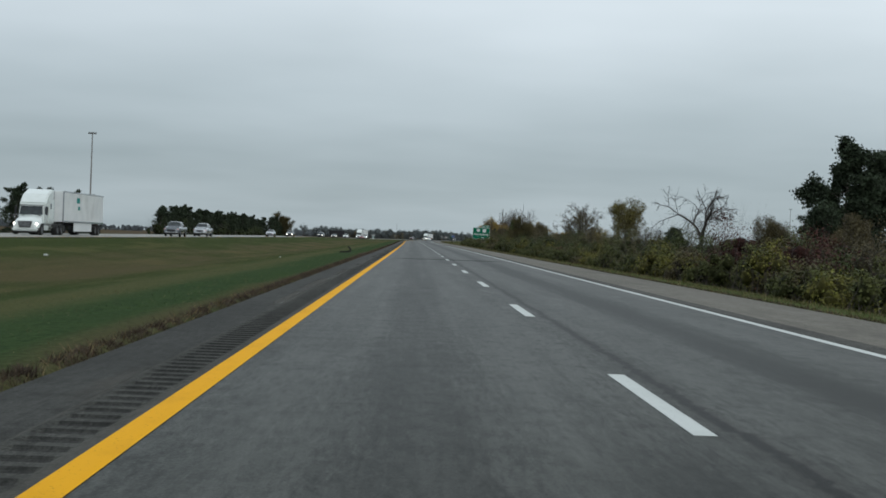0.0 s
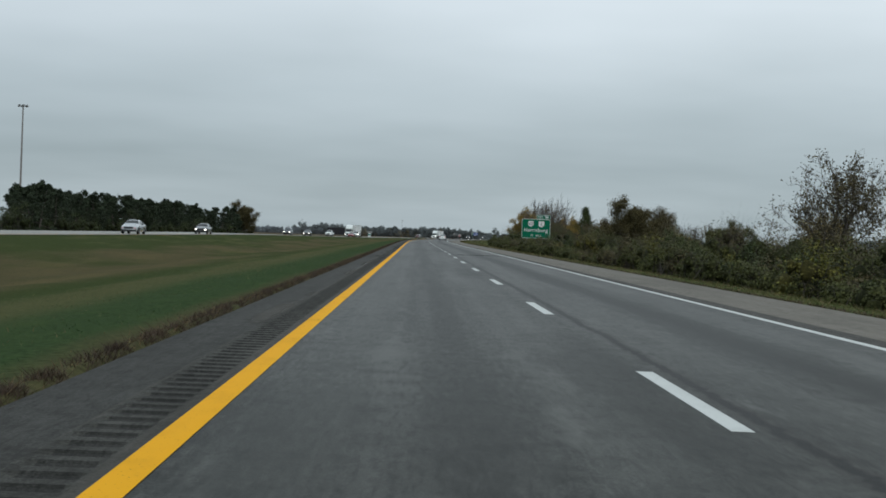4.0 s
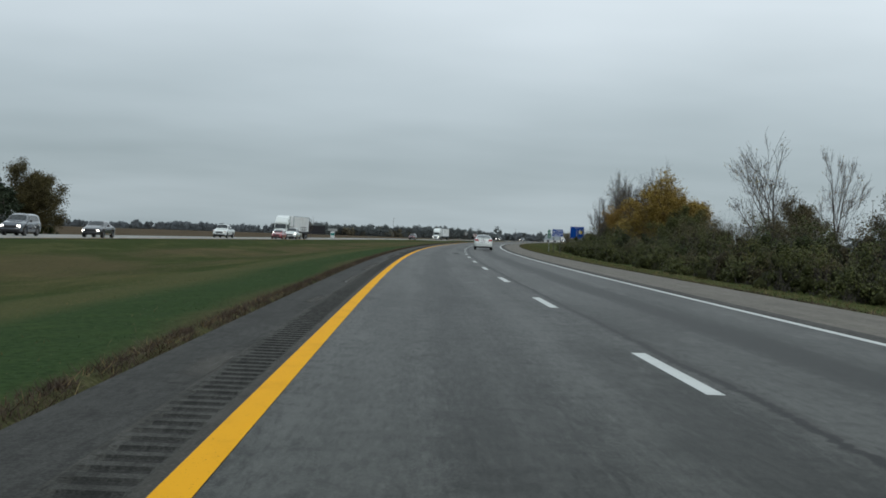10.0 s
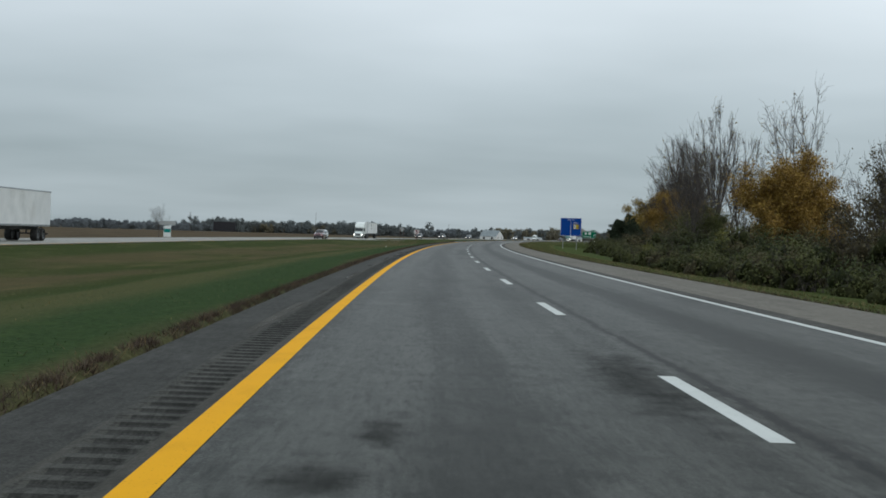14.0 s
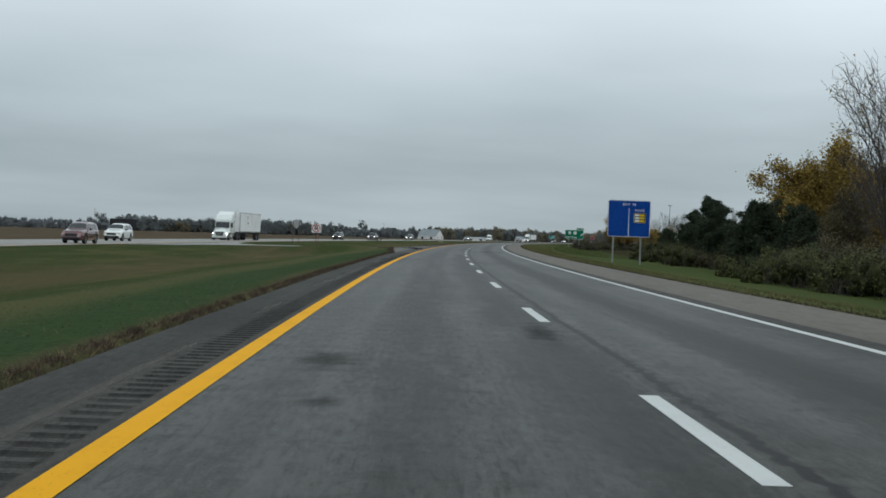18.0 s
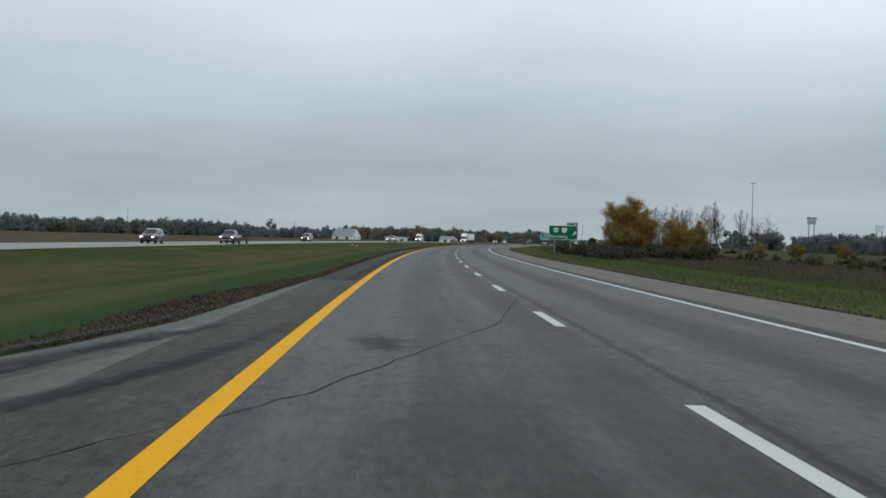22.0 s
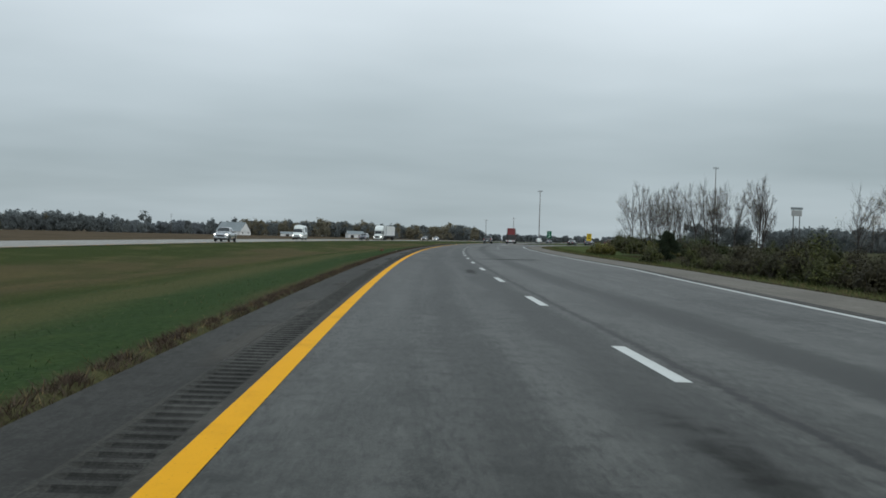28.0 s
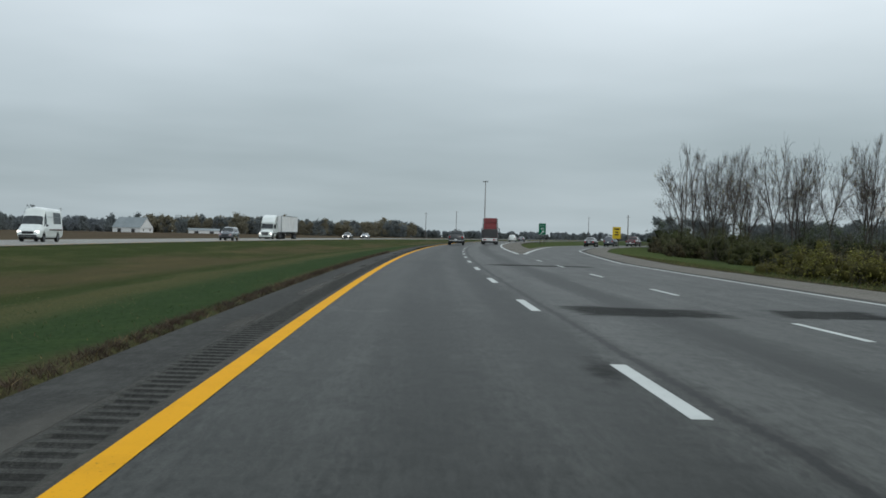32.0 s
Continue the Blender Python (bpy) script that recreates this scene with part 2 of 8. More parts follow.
        col = blend(nt, maths(nt, "MULTIPLY", maths(nt, "MULTIPLY", crack, maths(nt, "ADD", 0.55, maths(nt, "MULTIPLY", gap, 0.45))), 0.95), col, (0.005, 0.005, 0.0045))
    if gravel:
        peb = nt.nodes.new("ShaderNodeTexVoronoi")
        peb.inputs["Scale"].default_value = 26.0
        nt.links.new(uv, peb.inputs["Vector"])
        col = blend(nt, gravel, col, blend(nt, peb.outputs["Color"], tuple(c * 0.6 for c in light), light))
    nt.links.new(col, b.inputs["Base Color"])
    b.inputs["Roughness"].default_value = rough
    grey = nt.nodes.new("ShaderNodeRGBToBW")
    nt.links.new(col, grey.inputs[0])
    shine = ramp(nt, grey.outputs[0], base[1] * 0.3, base[1] * 1.7)
    nt.links.new(maths(nt, "MULTIPLY", maths(nt, "ADD", maths(nt, "MULTIPLY", shine, 0.80), 0.42), spec), b.inputs["Specular IOR Level"])
    relief(nt, b, maths(nt, "ADD", stone, maths(nt, "MULTIPLY", mid, 0.6)), 0.35, 0.006)
    if faded:
        # the spot wears away towards its rim
        at = nt.nodes.new("ShaderNodeAttribute")
        at.attribute_name = "body"
        nt.links.new(ramp(nt, maths(nt, "ADD", at.outputs["Fac"], maths(nt, "MULTIPLY", maths(nt, "SUBTRACT", mid, 0.5), faded * 1.6)), 0.0, faded), b.inputs["Alpha"])
        spread = nt.nodes["Principled BSDF"].inputs["Alpha"].links[0].from_socket
        nt.links.new(maths(nt, "MULTIPLY", spread, cover), b.inputs["Alpha"])
    return m


def paint(name, col, worn, amount=0.35):
    """Road paint, worn through in places to the asphalt below."""
    m, nt, b = shader(name)
    uv = nt.nodes.new("ShaderNodeUVMap").outputs[0]
    chip = noisy(nt, uv, 22.0, 4.0, 0.7)
    dirt = noisy(nt, uv, 1.7, 5.0, 0.65, (1.0, 0.5, 1.0))
    c = blend(nt, maths(nt, "MULTIPLY", ramp(nt, dirt, 0.45, 0.8), 0.5), col, tuple(v * 0.66 for v in col))
    hole = ramp(nt, maths(nt, "ADD", maths(nt, "MULTIPLY", chip, 0.6), maths(nt, "MULTIPLY", dirt, 0.4)), 0.56 + 0.1 * (1 - amount), 0.66 + 0.1 * (1 - amount))
    c = blend(nt, hole, c, worn)
    spot = ramp(nt, noisy(nt, uv, 46.0, 2.0, 0.5), 0.66, 0.72)
    c = blend(nt, maths(nt, "MULTIPLY", spot, 0.6), c, tuple(v * 0.6 for v in worn))
    nt.links.new(c, b.inputs["Base Color"])
    b.inputs["Roughness"].default_value = 0.8
    b.inputs["Specular IOR Level"].default_value = 0.12
    relief(nt, b, chip, 0.25, 0.003)
    return m


def meadow(name):
    """Grass of the verges and the median with tan, brown and worn bands along the road; UV as on the road."""
    m, nt, b = shader(name)
    uv = nt.nodes.new("ShaderNodeUVMap").outputs[0]
    sep = nt.nodes.new("ShaderNodeSeparateXYZ")
    nt.links.new(uv, sep.inputs[0])
    u = sep.outputs[0]
    blade = noisy(nt, uv, 9.0, 4.0, 0.7)
    tuft = noisy(nt, uv, 1.3, 5.0, 0.6)
    broad = noisy(nt, uv, 1.0, 5.0, 0.6, (0.16, 0.035, 1.0))
    wave = maths(nt, "ADD", u, maths(nt, "MULTIPLY", maths(nt, "SUBTRACT", broad, 0.5), 3.0))
    green = blend(nt, ramp(nt, blade, 0.3, 0.7), (0.0145, 0.0305, 0.0102), (0.040, 0.069, 0.0235))
    green = blend(nt, maths(nt, "MULTIPLY", ramp(nt, tuft, 0.45, 0.75), 0.5), green, (0.050, 0.074, 0.0225))
    tan = blend(nt, ramp(nt, blade, 0.3, 0.7), (0.075, 0.062, 0.026), (0.15, 0.122, 0.056))
    brown = blend(nt, ramp(nt, blade, 0.3, 0.7), (0.050, 0.041, 0.020), (0.112, 0.086, 0.045))

    def strip(centre, half, soft):
        return maths(nt, "SUBTRACT", 1.0, ramp(nt, maths(nt, "ABSOLUTE", maths(nt, "SUBTRACT", wave, centre)), half, half + soft))

    olive = blend(nt, ramp(nt, blade, 0.3, 0.7), (0.022, 0.030, 0.008), (0.050, 0.062, 0.015))
    green = blend(nt, maths(nt, "MULTIPLY", ramp(nt, maths(nt, "MULTIPLY", wave, -1.0), 9.0, 13.0), 0.75), green, olive)
    col = blend(nt, maths(nt, "MULTIPLY", strip(-9.6, 0.5, 2.0), 0.42), green, tan)
    col = blend(nt, maths(nt, "MULTIPLY", maths(nt, "MULTIPLY", strip(-18.0, 3.2, 2.6), ramp(nt, broad, 0.34, 0.58)), 0.75), col, brown)
    worn = noisy(nt, uv, 1.0, 5.0, 0.65, (0.35, 0.06, 1.0))
    col = blend(nt, maths(nt, "MULTIPLY", maths(nt, "MULTIPLY", ramp(nt, worn, 0.48, 0.66), ramp(nt, maths(nt, "MULTIPLY", wave, -1.0), 8.0, 13.0)), 0.40), col, tan)
    col = blend(nt, maths(nt, "MULTIPLY", strip(-4.9, 0.10, 0.8), 0.6), col, brown)
    col = blend(nt, maths(nt, "MULTIPLY", strip(7.2, 0.3, 1.2), 0.5), col, tan)
    field = blend(nt, ramp(nt, broad, 0.4, 0.6), (0.060, 0.045, 0.028), (0.094, 0.071, 0.044))
    col = blend(nt, ramp(nt, maths(nt, "MULTIPLY", wave, -1.0), 46.0, 60.0), col, field)
    col = blend(nt, ramp(nt, wave, 24.0, 40.0), col, blend(nt, ramp(nt, tuft, 0.4, 0.7), (0.034, 0.042, 0.018), (0.082, 0.068, 0.036)))
    verge = blend(nt, ramp(nt, blade, 0.3, 0.7), (0.036, 0.050, 0.014), (0.078, 0.096, 0.028))
    col = blend(nt, maths(nt, "MULTIPLY", maths(nt, "MULTIPLY", ramp(nt, u, 5.0, 6.4), maths(nt, "SUBTRACT", 1.0, ramp(nt, u, 22.0, 34.0))), 0.85), col, verge)
    nt.links.new(col, b.inputs["Base Color"])
    b.inputs["Roughness"].default_value = 1.0
    b.inputs["Specular IOR Level"].default_value = 0.03
    relief(nt, b, maths(nt, "ADD", blade, tuft), 0.6, 0.06)
    return m


def glassy(name, tint=(0.02, 0.025, 0.027), rough=0.05):
    m, nt, b = shader(name)
    b.inputs["Base Color"].default_value = (*tint, 1)
    b.inputs["Roughness"].default_value = rough
    b.inputs["Specular IOR Level"].default_value = 0.45
    co = nt.nodes.new("ShaderNodeTexCoord").outputs["Object"]
    nt.links.new(blend(nt, ramp(nt, noisy(nt, co, 3.0), 0.4, 0.7), tint, tuple(c * 1.8 for c in tint)), b.inputs["Base Color"])
    return m


def lamp_mat(name, col, strength):
    m, nt, b = shader(name)
    b.inputs["Base Color"].default_value = (*col, 1)
    b.inputs["Emission Color"].default_value = (*col, 1)
    b.inputs["Emission Strength"].default_value = strength
    b.inputs["Roughness"].default_value = 0.2
    return m


M_ROAD = asphalt("asphalt_road", (0.0300, 0.0312, 0.0258), (0.073, 0.074, 0.062), (0.0095, 0.0100, 0.0083), wheel=0.8, joint=True, spec=0.075, rough=0.42)
M_SHOULDER = asphalt("asphalt_shoulder", (0.040, 0.040, 0.0363), (0.069, 0.0685, 0.0615), (0.0195, 0.0193, 0.0175), gravel=0.18, spec=0.08)
M_OVERLAY = asphalt("overlay_margin", (0.048, 0.048, 0.0425), (0.082, 0.080, 0.0707), (0.014, 0.014, 0.0125), gravel=0.15, spec=0.08)
M_MARGIN = asphalt("shoulder_margin", (0.055, 0.053, 0.047), (0.100, 0.096, 0.084), (0.022, 0.021, 0.019), gravel=0.15, spec=0.10)
M_DUSTY = asphalt("dusty_pale_edge", (0.045, 0.043, 0.037), (0.085, 0.081, 0.070), (0.020, 0.019, 0.016), gravel=0.3, spec=0.08)
M_DRIFT = asphalt("pale_dust", (0.105, 0.101, 0.090), (0.150, 0.144, 0.128), (0.060, 0.057, 0.050), faded=0.8, cover=0.6, gravel=0.3, spec=0.06)
M_RSHOULDER = asphalt("weathered_shoulder", (0.122, 0.111, 0.093), (0.205, 0.188, 0.158), (0.052, 0.047, 0.040), gravel=0.3, spec=0.12)
M_CROSS = asphalt("crossover_paving", (0.104, 0.101, 0.090), (0.165, 0.160, 0.143), (0.048, 0.046, 0.042), gravel=0.2, spec=0.2)
M_APRON = asphalt("scuffed_apron", (0.042, 0.041, 0.037), (0.080, 0.077, 0.069), (0.018, 0.018, 0.016), wheel=0.0, gravel=0.1, spec=0.2)
M_SCUFF = asphalt("tyre_scuffs", (0.020, 0.020, 0.020), (0.036, 0.036, 0.035), (0.012, 0.012, 0.012), faded=0.8, cover=0.55)
M_PALE = asphalt("pale_scuffs", (0.13, 0.129, 0.12), (0.17, 0.168, 0.157), (0.08, 0.08, 0.075), faded=0.9, cover=0.5)
M_OPP = asphalt("far_carriageway", (0.26, 0.257, 0.236), (0.335, 0.329, 0.302), (0.185, 0.183, 0.168))
# asphalt colour darkened to paint the shade inside the rumble grooves
M_GROOVE_SHADE = asphalt("groove_shade", (0.031, 0.031, 0.028), (0.054, 0.053, 0.048), (0.016, 0.016, 0.0146), spec=0.06)
M_REPAIR = asphalt("asphalt_repair", (0.018, 0.019, 0.017), (0.032, 0.033, 0.029), (0.010, 0.0105, 0.009), faded=0.35, cover=0.58, spec=0.07)
M_STAIN = asphalt("worn_dark_asphalt", (0.013, 0.0138, 0.012), (0.024, 0.025, 0.022), (0.007, 0.0074, 0.0066), faded=0.9, cover=0.38, spec=0.06)
M_TAR = plain("tar", (0.020, 0.020, 0.020), (0.038, 0.038, 0.037), 30.0, 0.9, 0.3, spec=0.05)
M_YELLOW = paint("yellow_paint", (0.75, 0.360, 0.004), (0.20, 0.105, 0.02), 0.6)
M_WHITE = paint("white_paint", (0.53, 0.55, 0.53), (0.16, 0.16, 0.15), 0.40)
M_MEADOW = meadow("verge_grass")


# ---- building blocks ----
def mesh_of(name, verts, faces, mats, smooth=False, uv=None, which=None):
    me = bpy.data.meshes.new(name)
    me.from_pydata([tuple(map(float, v)) for v in verts], [], [tuple(map(int, f)) for f in faces])
    for m in (mats if isinstance(mats, (list, tuple)) else [mats]):
        me.materials.append(m)
    if which is not None:
        me.polygons.foreach_set("material_index", np.asarray(which, dtype=np.int32))
    if uv is not None:
        lay = me.uv_layers.new(name="UVMap")
        idx = np.empty(len(me.loops), dtype=np.int32)
        me.loops.foreach_get("vertex_index", idx)
        lay.data.foreach_set("uv", np.asarray(uv, dtype=np.float32)[idx].ravel())
    if smooth:
        me.polygons.foreach_set("use_smooth", np.ones(len(me.polygons), dtype=bool))
    me.update()
    return me


def quick_mesh(name, verts, tris, mat, corners=3):
    """A large mesh of equal faces out of arrays."""
    verts, tris = np.asarray(verts, np.float32), np.asarray(tris, np.int32)
    me = bpy.data.meshes.new(name)
    me.vertices.add(len(verts))
    me.vertices.foreach_set("co", verts.ravel())
    n = len(tris)
    me.loops.add(n * corners)
    me.loops.foreach_set("vertex_index", tris.ravel())
    me.polygons.add(n)
    me.polygons.foreach_set("loop_start", np.arange(0, n * corners, corners, dtype=np.int32))
    me.polygons.foreach_set("loop_total", np.full(n, corners, dtype=np.int32))
    me.materials.append(mat)
    me.update(calc_edges=True)
    return me


def part(name, me, mat, parent, label=""):
    """One mesh object under a thing or a part; me is a mesh or a bmesh."""
    if isinstance(me, bmesh.types.BMesh):
        bm, me = me, bpy.data.meshes.new(name)
        bm.to_mesh(me)
        bm.free()
    if mat is not None:
        me.materials.clear()
        me.materials.append(mat)
    ob = new(name, me)
    ob.parent = parent
    if label:
        ob["label"] = label
    return ob


def thing(name, m, label, category, group="", kind=""):
    ob = new(name)
    ob.empty_display_size = 0.2
    ob.matrix_world = m
    return tagged(ob, label, category, group, kind)


def box(w, d, h, x=0, y=0, z=0, bevel=0.0, seg=1):
    """A bmesh box w x d x h, its base centred on x, y, z."""
    bm = bmesh.new()
    bmesh.ops.create_cube(bm, size=1.0)
    bmesh.ops.scale(bm, vec=(w, d, h), verts=bm.verts)
    bmesh.ops.translate(bm, vec=(x, y, z + h / 2), verts=bm.verts)
    if bevel:
        bmesh.ops.bevel(bm, geom=bm.edges[:], offset=bevel, segments=seg, affect="EDGES", clamp_overlap=True)
    return bm


def tube(r0, r1, p0, p1, n=10):
    """A bmesh cone or rod from p0 to p1."""
    p0, p1 = Vector(p0), Vector(p1)
    bm = bmesh.new()
    bmesh.ops.create_cone(bm, cap_ends=True, segments=n, radius1=r0, radius2=max(r1, 1e-4), depth=(p1 - p0).length)
    bmesh.ops.transform(bm, matrix=Matrix.Translation((p0 + p1) / 2) @ (p1 - p0).to_track_quat("Z", "Y").to_matrix().to_4x4(), verts=bm.verts)
    return bm


def merged(*bms):
    out = bmesh.new()
    for b in bms:
        me = bpy.data.meshes.new("piece")
        b.to_mesh(me)
        b.free()
        out.from_mesh(me)
        bpy.data.meshes.remove(me)
    return out


def ribbon(name, cols, s0, s1, step, mat, z=0.0):
    """A strip along the road. cols: functions of s, or numbers, giving u; z a number or a function of s and u."""
    ss = np.arange(s0, s1 + step * 0.5, step)
    us = np.stack([np.broadcast_to(c(ss) if callable(c) else float(c), ss.shape) for c in cols], 1)
    S = np.broadcast_to(ss[:, None], us.shape)
    zz = z(S, us) if callable(z) else np.full(us.shape, z)
    v = spots(S, us, zz).reshape(-1, 3)
    n, k = us.shape
    a = (np.arange(n - 1)[:, None] * k + np.arange(k - 1)[None]).ravel()
    f = np.stack([a, a + 1, a + k + 1, a + k], 1)
    uv = np.stack([us.ravel(), S.ravel()], 1)
    return mesh_of(name, v, f, mat, uv=uv)


def table(*pairs):
    xs, ys = [p[0] for p in pairs], [p[1] for p in pairs]
    return lambda s: np.interp(s, xs, ys)


# ---- ground ----
OPP_Z = table((0, 0.14), (340, 0.14), (540, -0.42), (900, -0.42), (1000, -0.34), (1200, -0.2), (3000, -0.2))     # height of the far carriageway
EDGE = table((0, 3.62), (905, 3.62), (930, 3.9), (998, 7.1), (1140, 7.65), (1200, 11.0), (1250, 16.3), (1280, 21.0), (1320, 28.5), (1380, 44.0), (1450, 66.0), (1500, 84.0))   # right edge line, out on to the ramp
RAMP_L = table((1166, 4.1), (1252, 10.6), (1290, 16.2), (1330, 23.8), (1380, 37.0), (1450, 58.0), (1500, 76.0))
SHOULDER = 2.62


def ground_z(s, u):
    s, u = np.broadcast_arrays(np.asarray(s, float), np.asarray(u, float))
    zo, e = OPP_Z(s), EDGE(s) + SHOULDER
    z = np.zeros(u.shape)
    left = np.array([-3000, -700, -300, -60, -47, -40.2, -39.8, -29.6, -29.2, -24, -17, -12, -7, -4.95, -4.6])
    base = [np.full(s.shape, -11.0), np.full(s.shape, -5.5), np.full(s.shape, -2.2), np.full(s.shape, -1.2), zo - 0.75, zo - 0.03, zo - 0.25, zo - 0.25, zo - 0.03, zo * 0.5 - 0.5,
            np.full(s.shape, -1.05), np.full(s.shape, -0.70), np.full(s.shape, -0.16), np.full(s.shape, 0.0), np.full(s.shape, -0.2)]
    for i in range(len(left) - 1):
        k = (u >= left[i]) & (u <= left[i + 1])
        q = (u - left[i]) / (left[i + 1] - left[i])
        z = np.where(k, base[i] * (1 - q) + base[i + 1] * q, z)
    z = np.where((u > -4.6) & (u < e), -0.2, z)
    d = u - e
    z = np.where(d >= 0, np.interp(d, [0, 0.12, 1.5, 4, 8, 14, 60, 400], [-0.2, -0.015, -0.10, -0.45, -0.85, -1.15, -1.3, -1.6]), z)
    # the bank that carries the crossover through the ditch
    bank = np.clip((s - 722) / 8, 0, 1) * np.clip((754 - s) / 8, 0, 1) * ((u < -5.2) & (u > -29.4))
    z = z * (1 - bank) + bank * np.interp(u, [-29.4, -24, -9, -5.2], [-0.47, -0.50, -0.30, -0.03])
    # the grassy rise before it
    z = z + 0.45 * np.exp(-((s - 726.5) / 6.0) ** 2 - ((u + 13.5) / 4.2) ** 2) * ((u < -5.2) & (u > -29.4))
    gore = (s > 1200) & (u > 6.6) & (u < RAMP_L(s) - 0.6)
    return np.where(gore, -0.07, z)


_ss = np.concatenate([np.arange(-300, 1500, 3.0), np.arange(1500, 4400, 90.0)])
_uu = np.concatenate([[-2600, -1400, -800, -500, -300, -200, -120, -85, -70], np.arange(-60, -40.5, 4.0), [-40.2, -39.8, -34, -29.6, -29.2], np.arange(-28.1, -5.1, 1.1),
                      [-4.95, -4.75, -4.6, 0.0]])
_dd = np.array([-0.01, 0.12, 0.5, 1.0, 1.6, 2.4, 3.2, 4.2, 5.4, 7, 9, 11, 14, 18, 24, 34, 50, 80, 140, 260, 500, 1000])
_g = np.array([5.0, 6.0, 6.6, 8.0, 12.0])
U = np.concatenate([np.broadcast_to(_uu, (len(_ss), len(_uu))), np.minimum(_g[None], EDGE(_ss)[:, None] + SHOULDER - 0.05 * (6 - np.arange(5))[None]),
                    EDGE(_ss)[:, None] + SHOULDER + _dd[None]], 1)
S = np.broadcast_to(_ss[:, None], U.shape)
Z = ground_z(S, U)
rough = np.random.default_rng(5).normal(0, 0.02, U.shape)
Z = Z + np.where((U < -6) & (U > -27) & ((S < 695) | (S > 785)) | (U > EDGE(S) + SHOULDER + 0.8), rough, 0)
n, k = U.shape
a = (np.arange(n - 1)[:, None] * k + np.arange(k - 1)[None]).ravel()
ground = new("ground", mesh_of("ground", spots(S, U, Z).reshape(-1, 3), np.stack([a, a + 1, a + k + 1, a + k], 1), M_MEADOW, smooth=True, uv=np.stack([U.ravel(), S.ravel()], 1)))
tagged(ground, "autumn grass verges, grassy median ditch and brown fields", "ground", kind="structure")

# ---- our carriageway ----
MAIN_R = lambda s: np.where(s < 1166, EDGE(s) + 0.06, 3.9)
road = new("road", ribbon("road", [-3.62, -2.6, -1.5, -0.4, 0.6, 1.7, 2.7, lambda s: np.minimum(3.4, MAIN_R(s)), MAIN_R], -120, 2600, 4.0, M_ROAD))
tagged(road, "worn grey two-lane asphalt carriageway with oil-darkened lanes", "road", kind="structure")
shoulder = new("shoulder_left", ribbon("shoulder_left", [-4.78, -4.6, -4.12], -120, 1700, 4.0, M_SHOULDER))
tagged(shoulder, "dark paved median shoulder with a milled rumble strip", "shoulder", kind="structure")
rp = np.random.default_rng(93)
for i in range(118):
    # drifts of pale dust outside the milled rim
    s0 = i * 10.0 + rp.uniform(-2, 2) - 10
    if 678 < s0 < 776:
        continue
    w0, l0 = rp.uniform(0.05, 0.15), rp.uniform(3.0, 9.0)
    me = ribbon("dust_drift", [-4.13 - w0 * 2.2, -4.13 - w0, -4.115], s0, s0 + l0, 0.5, M_DRIFT, 0.003)
    m = len(me.vertices) // 3
    end = np.minimum(1, np.minimum(np.arange(m), np.arange(m)[::-1]) / 4.0)
    at = me.attributes.new("body", "FLOAT", "POINT")
    at.data.foreach_set("value", (end[:, None] * np.array([0.0, 0.8, 1.0])[None]).ravel().astype(np.float32))
    part("dust_drift", me, None, shoulder)
part("shoulder_lip", ribbon("shoulder_lip", [-3.70, -3.62], -120, 1700, 4.0, M_DUSTY), None, shoulder)
# milled rumble strip: one dished groove every 0.3 m; the ragged rim of the overlay lies outside it
ss = np.concatenate([np.arange(-20, 690, 0.3), np.arange(772, 1180, 0.3)])
q = np.array([0.0, 0.115, 0.15, 0.205, 0.26])
s_all = (ss[:, None] + q[None]).ravel()
z_all = np.tile([0.0, 0.0, -0.012, -0.017, -0.012], len(ss))
n, k = len(s_all), 5
rim_u = -4.10 + np.interp(s_all, np.arange(-30, 1200, 0.9), np.random.default_rng(91).normal(0, 0.018, 1367)) + np.random.default_rng(92).normal(0, 0.006, n)
U5 = np.stack([np.full(n, -4.12), rim_u, np.full(n, -4.03), np.full(n, -3.73), np.full(n, -3.70)], 1)
V = spots(s_all[:, None], U5, z_all[:, None] * np.array([0, 0, 1, 1, 0])[None] + np.array([0, 0.002, 0.001, 0, 0])[None]).reshape(-1, 3)
a = (np.arange(n - 1)[:, None] * k + np.arange(k - 1)[None]).ravel()
# faces inside a groove take the darker colour as painted shade
cell = np.tile([0, 1, 1, 1, 1], len(ss))[:n - 1]
rumble = part("rumble_strip", mesh_of("rumble_strip", V, np.stack([a, a + 1, a + k + 1, a + k], 1), [M_OVERLAY, M_GROOVE_SHADE, M_DUSTY],
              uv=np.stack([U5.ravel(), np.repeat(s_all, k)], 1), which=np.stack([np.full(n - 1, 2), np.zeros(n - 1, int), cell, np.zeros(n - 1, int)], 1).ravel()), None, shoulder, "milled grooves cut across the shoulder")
rumble["kind"] = "stuff"
sh_r = new("shoulder_right", ribbon("shoulder_right", [lambda s: EDGE(s) + 0.55, lambda s: EDGE(s) + 1.4, lambda s: EDGE(s) + SHOULDER + 0.05], -120, 1500, 4.0, M_RSHOULDER, -0.004))
tagged(sh_r, "pale weathered gravelly right shoulder", "shoulder", kind="structure")
part("paved_margin", ribbon("paved_margin", [lambda s: EDGE(s) + 0.06, lambda s: EDGE(s) + 0.30, lambda s: EDGE(s) + 0.55], -120, 1500, 4.0, M_MARGIN, -0.004), None, sh_r, "darker paved strip beside the white line")
sh_r2 = new("shoulder_beyond_exit", ribbon("shoulder_beyond_exit", [3.9, 5.2, 6.7], 1200, 2600, 4.0, M_RSHOULDER, -0.004))
